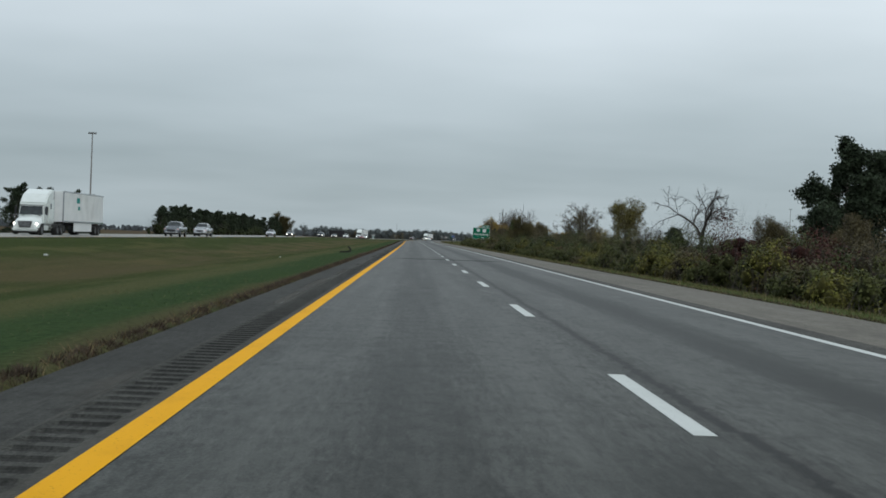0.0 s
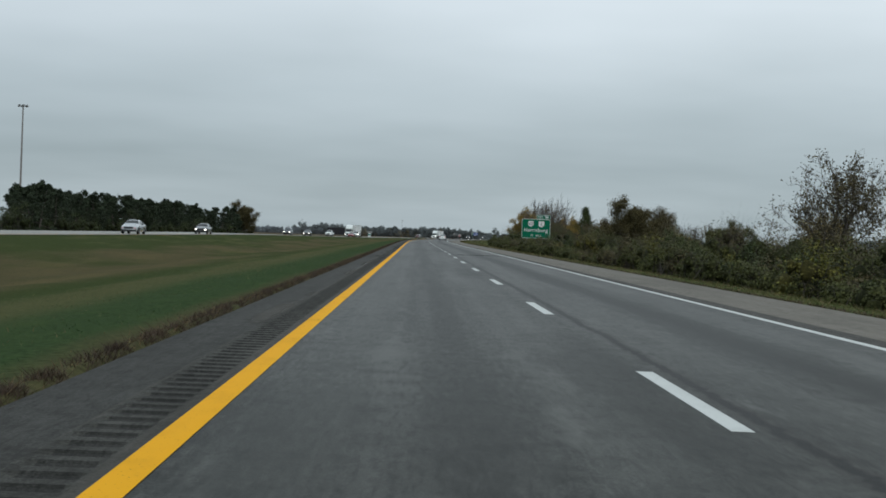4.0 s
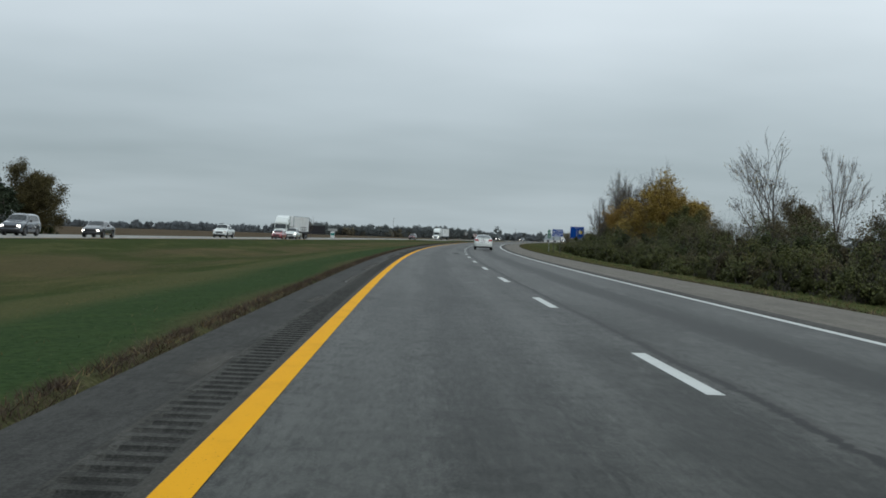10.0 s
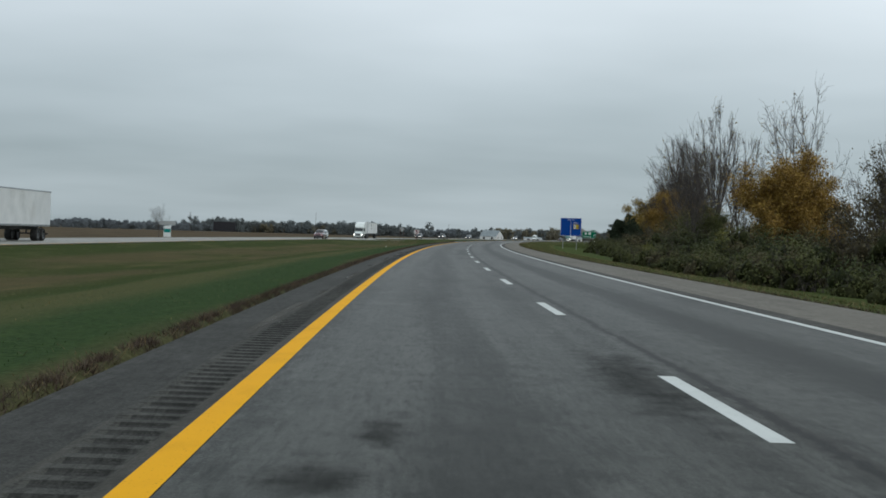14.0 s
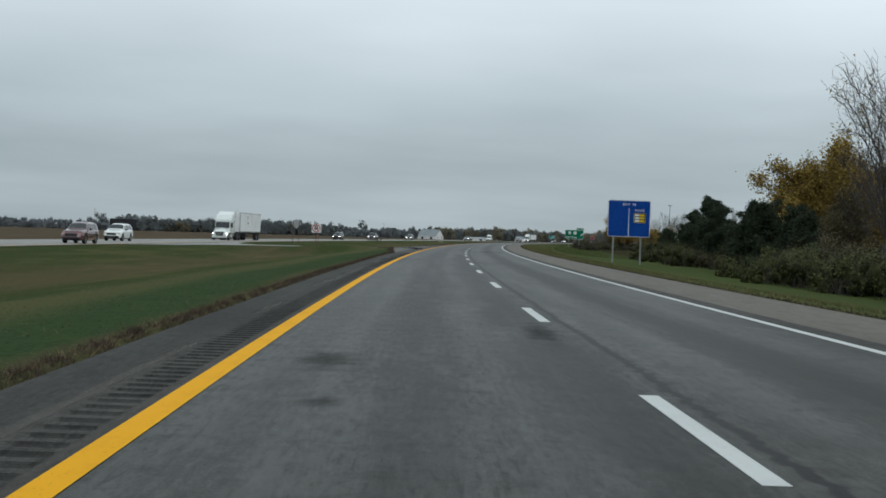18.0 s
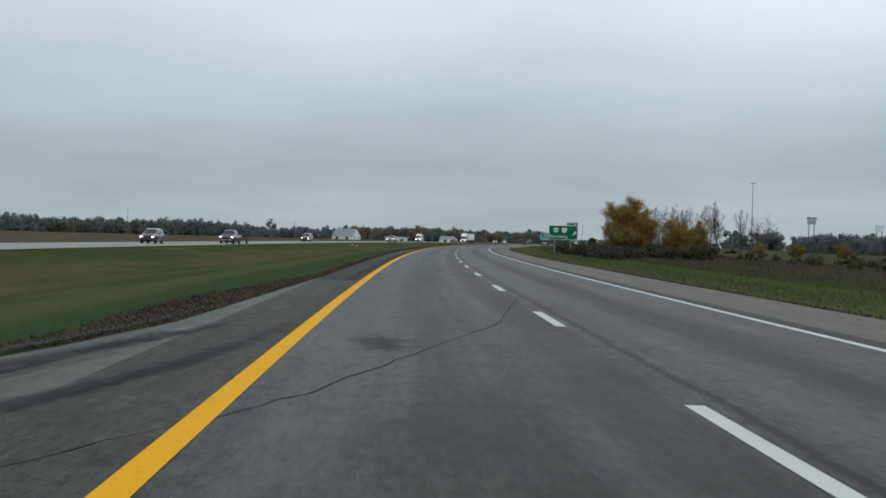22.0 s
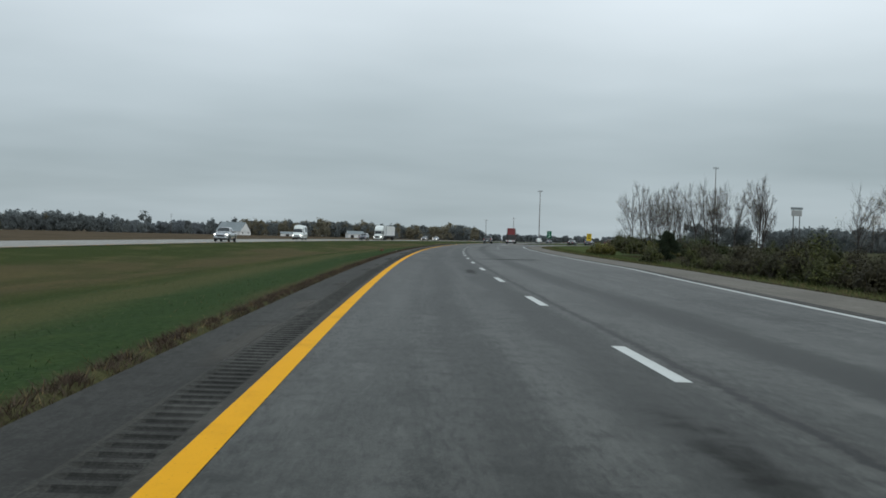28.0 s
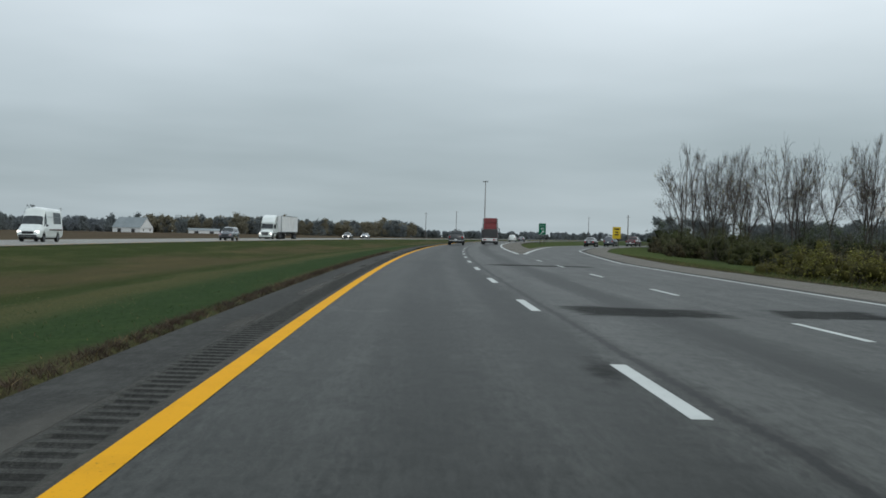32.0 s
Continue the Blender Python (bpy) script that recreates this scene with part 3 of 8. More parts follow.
tagged(sh_r2, "pale shoulder past the exit gore", "shoulder", kind="structure")
ramp_road = new("exit_ramp", ribbon("exit_ramp", [RAMP_L, lambda s: (RAMP_L(s) + EDGE(s)) / 2, lambda s: EDGE(s) + 0.06], 1166, 1500, 2.0, M_ROAD, -0.008))
tagged(ramp_road, "asphalt exit ramp curving away to the right", "ramp", kind="structure")
gore = new("gore_paving", ribbon("gore_paving", [3.9, lambda s: RAMP_L(s) + 0.02], 1166, 1200, 2.0, M_RSHOULDER, -0.012))
tagged(gore, "paved gore between carriageway and ramp", "pavement", kind="structure")
part("gore_edge", ribbon("gore_edge", [lambda s: RAMP_L(s) - 1.0, RAMP_L], 1200, 1500, 2.0, M_RSHOULDER, -0.03), None, gore)

# markings
yl = new("edge_line_yellow", ribbon("edge_line_yellow", [-3.612, -3.42], -120, 1800, 3.0, M_YELLOW, 0.004))
tagged(yl, "worn solid yellow edge line", "road marking", kind="structure")
wl_ = new("edge_line_white", ribbon("edge_line_white", [lambda s: EDGE(s) - 0.08, lambda s: EDGE(s) + 0.08], -120, 1500, 2.5, M_WHITE, 0.004))
tagged(wl_, "solid white edge line running on to the exit ramp", "road marking", kind="structure")
wl2 = new("gore_line_white", ribbon("gore_line_white", [3.72, 3.95], 1166, 1900, 3.0, M_WHITE, 0.005))
tagged(wl2, "white line along the gore and carriageway", "road marking", kind="structure")
part("gore_stripe", ribbon("gore_stripe", [lambda s: RAMP_L(s) + 0.02, lambda s: RAMP_L(s) + 0.28], 1166, 1420, 2.0, M_WHITE, 0.004), None, wl2)
lane_line = new("lane_line")
tagged(lane_line, "broken white lane line of short worn dashes", "road marking", kind="structure")
CYCLE = 12.192


def dash_mesh(name, w, ln):
    bm = box(w, ln, 0.004, 0, ln / 2 - 0.22, 0.0)
    me = bpy.data.meshes.new(name)
    bm.to_mesh(me)
    bm.free()
    lay = me.uv_layers.new(name="UVMap")
    for lp in me.loops:
        co = me.vertices[lp.vertex_index].co
        lay.data[lp.index].uv = (co.x, co.y)
    me.materials.append(M_WHITE)
    return me


d_main, d_thin = dash_mesh("lane_dash", 0.155, 3.62), dash_mesh("exit_dash", 0.12, 3.3)
for i in range(-4, 140):
    ob = part("lane_dash", d_main, None, lane_line)
    ob.matrix_world = on_road(i * CYCLE, -0.035, 0.001)
for i in range(6):
    ob = part("exit_dash", d_thin, None, lane_line)
    ob.matrix_world = on_road(1080.2 + i * CYCLE, 3.72, 0.001)

# repairs and cracks of the surface
def bodied(me, rim_count):
    """Marks a spot's rim 0 and its middle 1."""
    a = me.attributes.new("body", "FLOAT", "POINT")
    a.data.foreach_set("value", np.concatenate([np.zeros(rim_count), np.ones(len(me.vertices) - rim_count)]).astype(np.float32))
    return me


def patch_mesh(corners, seed, ragged=0.05):
    """A patch of new asphalt with slightly ragged edges between four corners (s, u)."""
    r = np.random.default_rng(seed)
    c = np.array(corners, float)
    pts = []
    for i in range(4):
        q = np.linspace(0, 1, 9)[:-1, None]
        pts.append(c[i] * (1 - q) + c[(i + 1) % 4] * q)
    pts = np.concatenate(pts)
    pts += r.normal(0, 1, pts.shape) * np.array([ragged * 2.5, ragged])
    ring = spots(pts[:, 0], pts[:, 1], 0.0025)
    mid = pts.mean(0)
    v = np.concatenate([ring, spots(mid[0], mid[1], 0.0025)[None]])
    uv = np.concatenate([pts[:, ::-1], mid[None, ::-1]])
    n = len(ring)
    f = [(i, (i + 1) % n, n) for i in range(n)]
    area = sum(pts[i, 1] * pts[(i + 1) % n, 0] - pts[(i + 1) % n, 1] * pts[i, 0] for i in range(n))
    return bodied(mesh_of("asphalt_patch", v, f if area > 0 else [q[::-1] for q in f], M_REPAIR, uv=uv), n)


PATCHES = (((60.8, -3.4), (62.6, -3.4), (64.0, 3.4), (62.0, 3.4)), ((206.4, 0.15), (209.4, 0.3), (209.8, 3.4), (206.8, 3.4)), ((297.0, 0.0), (299.2, 0.1), (299.4, 3.4), (297.2, 3.3)),
           ((313.6, -3.4), (316.6, -3.4), (319.3, 0.1), (316.2, -0.05)), ((1067.6, 0.5), (1070.2, 0.4), (1069.5, 3.5), (1067.2, 3.5)), ((1096.0, 0.5), (1099.2, 0.25), (1098.8, 3.2), (1096.2, 3.3)),
           ((1096.4, 3.9), (1099.2, 4.0), (1099.4, 6.2), (1096.6, 6.0)), ((1011.6, 0.3), (1013.2, 0.3), (1016.4, 4.6), (1013.6, 4.4)), ((1129.0, 0.3), (1131.5, 0.3), (1131.8, 5.5), (1129.2, 5.4)),
           ((709.0, 0.5), (712.0, 0.6), (712.0, 3.3), (709.4, 3.2)))
for i, c in enumerate(PATCHES):
    ob = new("asphalt_patch", patch_mesh(c, 300 + i))
    tagged(ob, "dark rectangular asphalt repair across the lane", "asphalt patch", "asphalt repairs", "structure")


def stain_mesh(s, u, ls, lu, seed):
    """A worn dark area of uneven outline."""
    r = np.random.default_rng(seed)
    n = 44
    g = np.linspace(0, 2 * math.pi, n, endpoint=False)
    k = 1.1 + 0.14 * np.sin(2 * g + r.uniform(0, 6)) + 0.08 * np.sin(5 * g + r.uniform(0, 6)) + r.normal(0, 0.03, n)
    ps, pu = s + ls / 2 * k * np.sin(g), u + lu / 2 * k * np.cos(g)
    v = np.concatenate([spots(ps, pu, 0.0015), spots(s, u, 0.0015)[None]])
    uv = np.concatenate([np.stack([pu, ps], 1), [[u, s]]])
    return bodied(mesh_of("worn_spot", v, [(i, (i + 1) % n, n) for i in range(n)], M_STAIN, uv=uv), n)


STAINS = ((478.5, -0.35, 7.0, 0.9), (475.2, -2.45, 1.1, 0.4), (473.7, -2.75, 1.4, 0.55), (612.0, -2.5, 0.8, 0.4), (615.0, -2.7, 2.4, 0.6), (619.4, -0.3, 3.6, 0.6), (600.5, -2.65, 1.0, 0.5),
          (880.5, -0.35, 6.0, 0.7), (868.0, -0.4, 9.0, 0.6), (845.5, -0.35, 4.0, 0.5), (882.0, -2.5, 2.0, 0.4), (1016.5, -2.65, 0.9, 1.2), (1016.6, -0.75, 0.7, 1.0), (1016.4, -1.6, 0.4, 1.6), (884.1, 0.75, 1.0, 1.0), (1028.0, -2.75, 4.0, 0.8),
          (1065.0, -2.7, 9.0, 0.9), (1048.5, -2.5, 3.0, 0.9), (1070.4, -0.7, 1.2, 0.8), (1088.0, -0.25, 2.4, 0.45), (417.0, -0.75, 9.0, 0.7), (786.0, -1.35, 4.0, 0.16), (726.0, 0.0, 6.0, 0.5),
          (448.0, 0.25, 3.2, 0.45), (471.4, -2.8, 1.1, 0.7), (985.0, -0.6, 8.0, 0.5), (215.8, -1.2, 2.2, 0.1), (752.0, -2.5, 3.0, 0.8), (945.0, -0.5, 8.0, 0.6), (905.0, -2.6, 4.0, 0.7))
for i, q in enumerate(STAINS):
    ob = new("worn_spot", stain_mesh(*q, 400 + i))
    tagged(ob, "worn dark spot in the asphalt surface", "worn spot", "worn asphalt spots", "structure")


def crack(points, width, seed):
    """A sealed crack: a wavering thin strip through places (s, u)."""
    r = np.random.default_rng(seed)
    pts = np.array(points, float)
    t = np.linspace(0, len(pts) - 1, int(12 * len(pts)))
    s = np.interp(t, range(len(pts)), pts[:, 0]) + r.normal(0, 0.012, len(t))
    u = np.interp(t, range(len(pts)), pts[:, 1]) + r.normal(0, 0.02, len(t))
    w = width * (0.4 + r.random(len(t)))
    dx, du = np.gradient(s), np.gradient(u)
    ln = np.hypot(dx, du) + 1e-6
    A = spots(s - du / ln * w / 2, u + dx / ln * w / 2, 0.003)
    B = spots(s + du / ln * w / 2, u - dx / ln * w / 2, 0.003)
    v = np.concatenate([A, B])
    m = len(t)
    return mesh_of("crack", v, [(i + m, i + m + 1, i + 1, i) for i in range(m - 1)], M_TAR)


for i, (pts, w) in enumerate((([(209.8, -2.4), (208.8, -1.6), (209.2, -0.2)], 0.05), ([(779.3, -3.3), (779.2, -1.5), (779.2, 0.3)], 0.04), ([(779.4, 0.5), (779.9, 1.4)], 0.05),
                              ([(694, -4.74), (702, -4.82), (712, -4.80), (722, -4.76), (732, -4.75), (740, -4.82)], 0.05), ([(741.8, -5.0), (747, -3.0), (756, -0.9), (764, 0.0)], 0.018), ([(1016.6, -2.9), (1016.5, -2.2)], 0.09), ([(1016.5, -1.65), (1016.45, -1.3)], 0.03), ([(1016.5, -1.0), (1016.55, -0.4)], 0.06),
                              ([(216, -0.8), (214.5, -0.6)], 0.08), ([(884.35, 0.38), (884.2, 0.56), (884.1, 0.76)], 0.20), ([(884.1, 0.72), (884.0, 0.92)], 0.06), ([(1016.7, -3.0), (1016.45, -2.6), (1016.55, -2.1), (1016.5, -1.2), (1016.55, -0.3)], 0.035),
                              ([(446.7, 0.15), (449.6, 0.25)], 0.10))):
    ob = new("crack", crack(pts, w, 40 + i))
    tagged(ob, "black tarred crack in the asphalt", "crack", "tarred cracks", "structure")

# ---- far carriageway and the crossover ----
far_road = new("far_carriageway", ribbon("far_carriageway", [-40.0, -37.0, -33.0, -30.2, -29.4], -250, 2600, 5.0, M_OPP, lambda s, u: OPP_Z(s)))
tagged(far_road, "pale grey opposite carriageway across the median", "road", kind="structure")
part("far_edge_line", ribbon("far_edge_line", [-29.95, -29.8], -250, 2600, 5.0, M_YELLOW, lambda s, u: OPP_Z(s) + 0.004), None, far_road)
part("far_outer_line", ribbon("far_outer_line", [-36.9, -36.75], -250, 2600, 5.0, M_WHITE, lambda s, u: OPP_Z(s) + 0.004), None, far_road)
fd = dash_mesh("far_dash", 0.13, 3.05)
for i in range(-10, 130):
    ob = part("far_dash", fd, None, far_road)
    ob.matrix_world = on_road(i * CYCLE + 4, -33.1, float(OPP_Z(i * CYCLE + 4)) + 0.001)
X_NEAR = table((-29.5, 704), (-28.2, 718), (-26.5, 728), (-23, 735.5), (-9.5, 735.5), (-8.36, 734), (-7.38, 729), (-6.85, 721), (-6.28, 711.5), (-5.6, 700.5), (-5.3, 696), (-5.08, 692.5), (-4.92, 690.5), (-4.77, 689))
X_FAR = table((-29.5, 772), (-28.2, 758), (-26.5, 748), (-23, 743), (-9.2, 743), (-7.0, 746), (-5.7, 751), (-5.2, 754), (-4.77, 775))


def cross_z(s, u):
    """Height of the crossover's paving."""
    return np.where(u > -5.2, 0.004, ground_z(s, np.minimum(u, -5.2)) + 0.034)


uu = np.concatenate([np.linspace(-29.45, -5.3, 52), [-5.2, -5.05, -4.95, -4.85, -4.77]])
q = np.linspace(0, 1, 15)
Sx = X_NEAR(uu)[:, None] * (1 - q)[None] + X_FAR(uu)[:, None] * q[None]
Ux = np.broadcast_to(uu[:, None], Sx.shape)
Zx = cross_z(Sx, Ux)
n, k = Sx.shape
a = (np.arange(n - 1)[:, None] * k + np.arange(k - 1)[None]).ravel()
cross = new("median_crossover", mesh_of("median_crossover", spots(Sx, Ux, Zx).reshape(-1, 3), np.stack([a, a + k, a + k + 1, a + 1], 1), [M_CROSS, M_OPP], uv=np.stack([Ux.ravel(), Sx.ravel()], 1), which=np.repeat((uu[:-1] < -17.0).astype(int), k - 1)))
tagged(cross, "paved emergency crossover through the median with tyre marks", "crossover", kind="structure")
part("apron", ribbon("apron", [-4.79, -4.2, -3.61], 689.6, 772.2, 2.0, M_APRON, 0.003), None, cross, "dark scuffed paving beside the edge line")
# tyre marks: one set turns off the road, one joins it
r = np.random.default_rng(81)
for i in range(26):
    joining = i % 3 == 1
    w = r.uniform(0.10, 0.26)
    o, e = -3.75 - 1.45 * (i / 25) - r.uniform(0, 0.15), 736.2 + 6.2 * ((i * 7) % 26) / 26
    if joining:
        P = np.array([[e, -15.0], [e + r.uniform(0, 3), o - 1.2], [e + 8, o], [e + r.uniform(20, 30), o + 0.1]])
    else:
        P = np.array([[r.uniform(694, 712), o + 0.1], [e - 14, o], [e - r.uniform(0, 3), o - 1.0], [e, -15.0]])
    t = np.linspace(r.uniform(0, 0.25), r.uniform(0.7, 1.0), 26)[:, None]
    c = (1 - t) ** 3 * P[0] + 3 * t * (1 - t) ** 2 * P[1] + 3 * t * t * (1 - t) * P[2] + t ** 3 * P[3]
    d = np.gradient(c, axis=0)
    d /= np.linalg.norm(d, axis=1, keepdims=True)
    side = np.stack([-d[:, 1], d[:, 0]], 1)
    rows = [c + side * k * w for k in (-1, 0, 1)]
    z = 0.006 + 0.0006 * i
    V = np.concatenate([spots(p[:, 0], np.minimum(p[:, 1], -3.66), cross_z(p[:, 0], p[:, 1]) + z) for p in (rows[1], rows[0], rows[2])])
    uv = np.concatenate([rows[1][:, ::-1], rows[0][:, ::-1], rows[2][:, ::-1]])
    m = len(c)
    F = [(j + m, j, j + 1, j + 1 + m) for j in range(m - 1)] + [(j, j + 2 * m, j + 1 + 2 * m, j + 1) for j in range(m - 1)]
    me = mesh_of("tyre_mark", V, F, M_PALE if i % 5 == 3 else M_SCUFF, uv=uv)
    at = me.attributes.new("body", "FLOAT", "POINT")
    fade = np.minimum(1, np.minimum(np.arange(m), np.arange(m)[::-1]) / 6.0)
    at.data.foreach_set("value", np.concatenate([fade, np.zeros(2 * m)]).astype(np.float32))
    part("tyre_mark", me, None, cross)


# ---- trees and brush ----
M_BARK = plain("bark", (0.055, 0.047, 0.040), (0.120, 0.105, 0.090), 14.0, 0.9, 0.6)
M_TWIG = plain("bare_twigs", (0.042, 0.036, 0.033), (0.085, 0.073, 0.066), 14.0, 0.9, 0.3)
M_L_GOLD = leafy("golden_leaves", (0.182, 0.108, 0.022), (0.305, 0.190, 0.048))
M_L_TAN = leafy("yellowed_leaves", (0.172, 0.129, 0.040), (0.285, 0.222, 0.08))
M_L_OLIVE = leafy("olive_leaves", (0.040, 0.047, 0.015), (0.088, 0.094, 0.029), 0.25)
M_L_RUST = leafy("rusty_leaves", (0.058, 0.050, 0.025), (0.112, 0.091, 0.044), 0.25)
M_L_GREEN = leafy("green_leaves", (0.028, 0.042, 0.014), (0.072, 0.088, 0.028))
M_L_RED = leafy("dark_red_leaves", (0.040, 0.014, 0.012), (0.085, 0.030, 0.024))
M_L_LIME = leafy("lime_leaves", (0.085, 0.085, 0.016), (0.165, 0.150, 0.032))
M_L_DULL = leafy("dull_leaves", (0.026, 0.024, 0.013), (0.060, 0.054, 0.027), 0.25)
M_NEEDLE = leafy("pine_needles", (0.015, 0.024, 0.013), (0.041, 0.056, 0.030), 0.3)
M_DRY = leafy("dry_grass", (0.10, 0.072, 0.034), (0.20, 0.150, 0.072), 0.35)
M_VERGE = leafy("verge_blades", (0.040, 0.056, 0.016), (0.088, 0.108, 0.032), 0.25)
M_BLADE = leafy("grass_blades", (0.023, 0.046, 0.0148), (0.051, 0.087, 0.028), 0.2)


def wood(paths):
    """Tubes round polylines. paths: lists of (point, radius) with a number of sides."""
    V, F = [], []
    for pts, sides in paths:
        base = len(V)
        for i, (p, r) in enumerate(pts):
            d = (pts[min(i + 1, len(pts) - 1)][0] - pts[max(i - 1, 0)][0])
            d = d / (np.linalg.norm(d) + 1e-9)
            ref = np.array([1.0, 0, 0]) if abs(d[0]) < 0.8 else np.array([0, 1.0, 0])
            a = np.cross(d, ref)
            a /= np.linalg.norm(a) + 1e-9
            b = np.cross(d, a)
            for k in range(sides):
                g = 2 * math.pi * k / sides
                V.append(p + r * (math.cos(g) * a + math.sin(g) * b))
        for i in range(len(pts) - 1):
            for k in range(sides):
                q = base + i * sides
                F.append((q + k, q + (k + 1) % sides, q + sides + (k + 1) % sides, q + sides + k))
    return V, F


def grow(seed, height, spread, first=0.25, limbs=16, up=0.6, trunk=0.018, stems=1, droop=0.0, twigs=5, fine=3):
    """Limbs, branches and twigs of a tree; returns wood paths and twig points."""
    r = np.random.default_rng(seed)
    paths, tips = [], []

    def limb(p, d, length, rad, nodes, level):
        pts = [(p, rad)]
        for i in range(nodes):
            d = d + r.normal(0, 0.07 if level == 0 else 0.15, 3) + np.array([0, 0, 0.06 * up - droop * 0.10 * (level > 0)])
            d = d / np.linalg.norm(d)
            p = p + d * length / nodes
            pts.append((p, rad * (1 - 0.8 * (i + 1) / nodes)))
        paths.append((pts, 6 if level == 0 else (4 if level == 1 else 3)))
        return pts

    for st in range(stems):
        lean = r.normal(0, 0.04 if stems == 1 else 0.11, 2)
        h = height * (1 if st == 0 else r.uniform(0.7, 0.95))
        tr = limb(np.array([r.normal(0, 0.12 * (stems > 1)), r.normal(0, 0.12 * (stems > 1)), -0.15]), np.array([lean[0], lean[1], 1.0]), h, h * trunk / math.sqrt(stems), 9, 0)
        zs = [q[0][2] for q in tr]
        for i in range(limbs):
            f = first + (1 - first) * (i + r.random()) / limbs
            k = min(int(f * 9), 8)
            q = f * 9 - k
            p = tr[k][0] * (1 - q) + tr[k + 1][0] * q
            rad = (tr[k][1] * (1 - q) + tr[k + 1][1] * q) * 0.55
            g = r.uniform(0, 2 * math.pi)
            out = spread * (1.05 - 0.75 * abs(f - 0.35) / 0.65) * r.uniform(0.7, 1.1)
            d = np.array([math.cos(g), math.sin(g), up * (0.5 + f)])
            lb = limb(p, d / np.linalg.norm(d), out, max(rad, 0.022), 6, 1)
            for j in range(twigs):
                m = 1 + int(r.integers(0, 6))
                m = min(m, 6)
                pj = lb[m][0]
                dj = (lb[m][0] - lb[m - 1][0])
                dj = dj / np.linalg.norm(dj) + r.normal(0, 0.55, 3) + np.array([0, 0, 0.12 - 0.35 * droop])
                sb = limb(pj, dj / np.linalg.norm(dj), out * r.uniform(0.28, 0.55), max(lb[m][1] * 0.6, 0.014), 4, 2)
                for w in range(fine):
                    a = sb[1 + int(r.integers(0, 4))][0]
                    da = r.normal(0, 0.6, 3) + dj / np.linalg.norm(dj) + np.array([0, 0, 0.15 - 0.6 * droop])
                    tw = limb(a, da / np.linalg.norm(da), out * r.uniform(0.14, 0.30), 0.011, 2, 3)
                    tips.extend([tw[1][0], tw[2][0]])
                tips.append(sb[4][0])
            tips.append(lb[6][0])
    return paths, np.array(tips)


def leaves(seed, tips, per, size, spread, keep=1.0, flat=1.0):
    """Small leaf quads scattered round points."""
    r = np.random.default_rng(seed)
    tips = tips[r.random(len(tips)) < keep]
    c = np.repeat(tips, per, 0) + r.normal(0, spread, (len(tips) * per, 3)) * np.array([1, 1, flat])
    return leaf_quads(r, c, size)


def leaf_quads(r, c, size, facing=None):
    """Leaves at places; facing: the way out of the mass, to which they turn loosely."""
    n = len(c)
    a = r.normal(0, 1, (n, 3))
    if facing is not None:
        a = np.cross(facing + r.normal(0, 0.45, (n, 3)), a)
    a /= np.linalg.norm(a, axis=1, keepdims=True) + 1e-9
    b = np.cross(a, r.normal(0, 1, (n, 3)) if facing is None else facing + r.normal(0, 0.35, (n, 3)))
    b /= np.linalg.norm(b, axis=1, keepdims=True) + 1e-9
    sz = (size * r.uniform(0.55, 1.35, n))[:, None]
    a, b = a * sz * 0.62, b * sz * 0.62
    v = np.stack([c - a, c + b, c + a], 1).reshape(-1, 3)
    return v, np.arange(3 * n).reshape(n, 3)


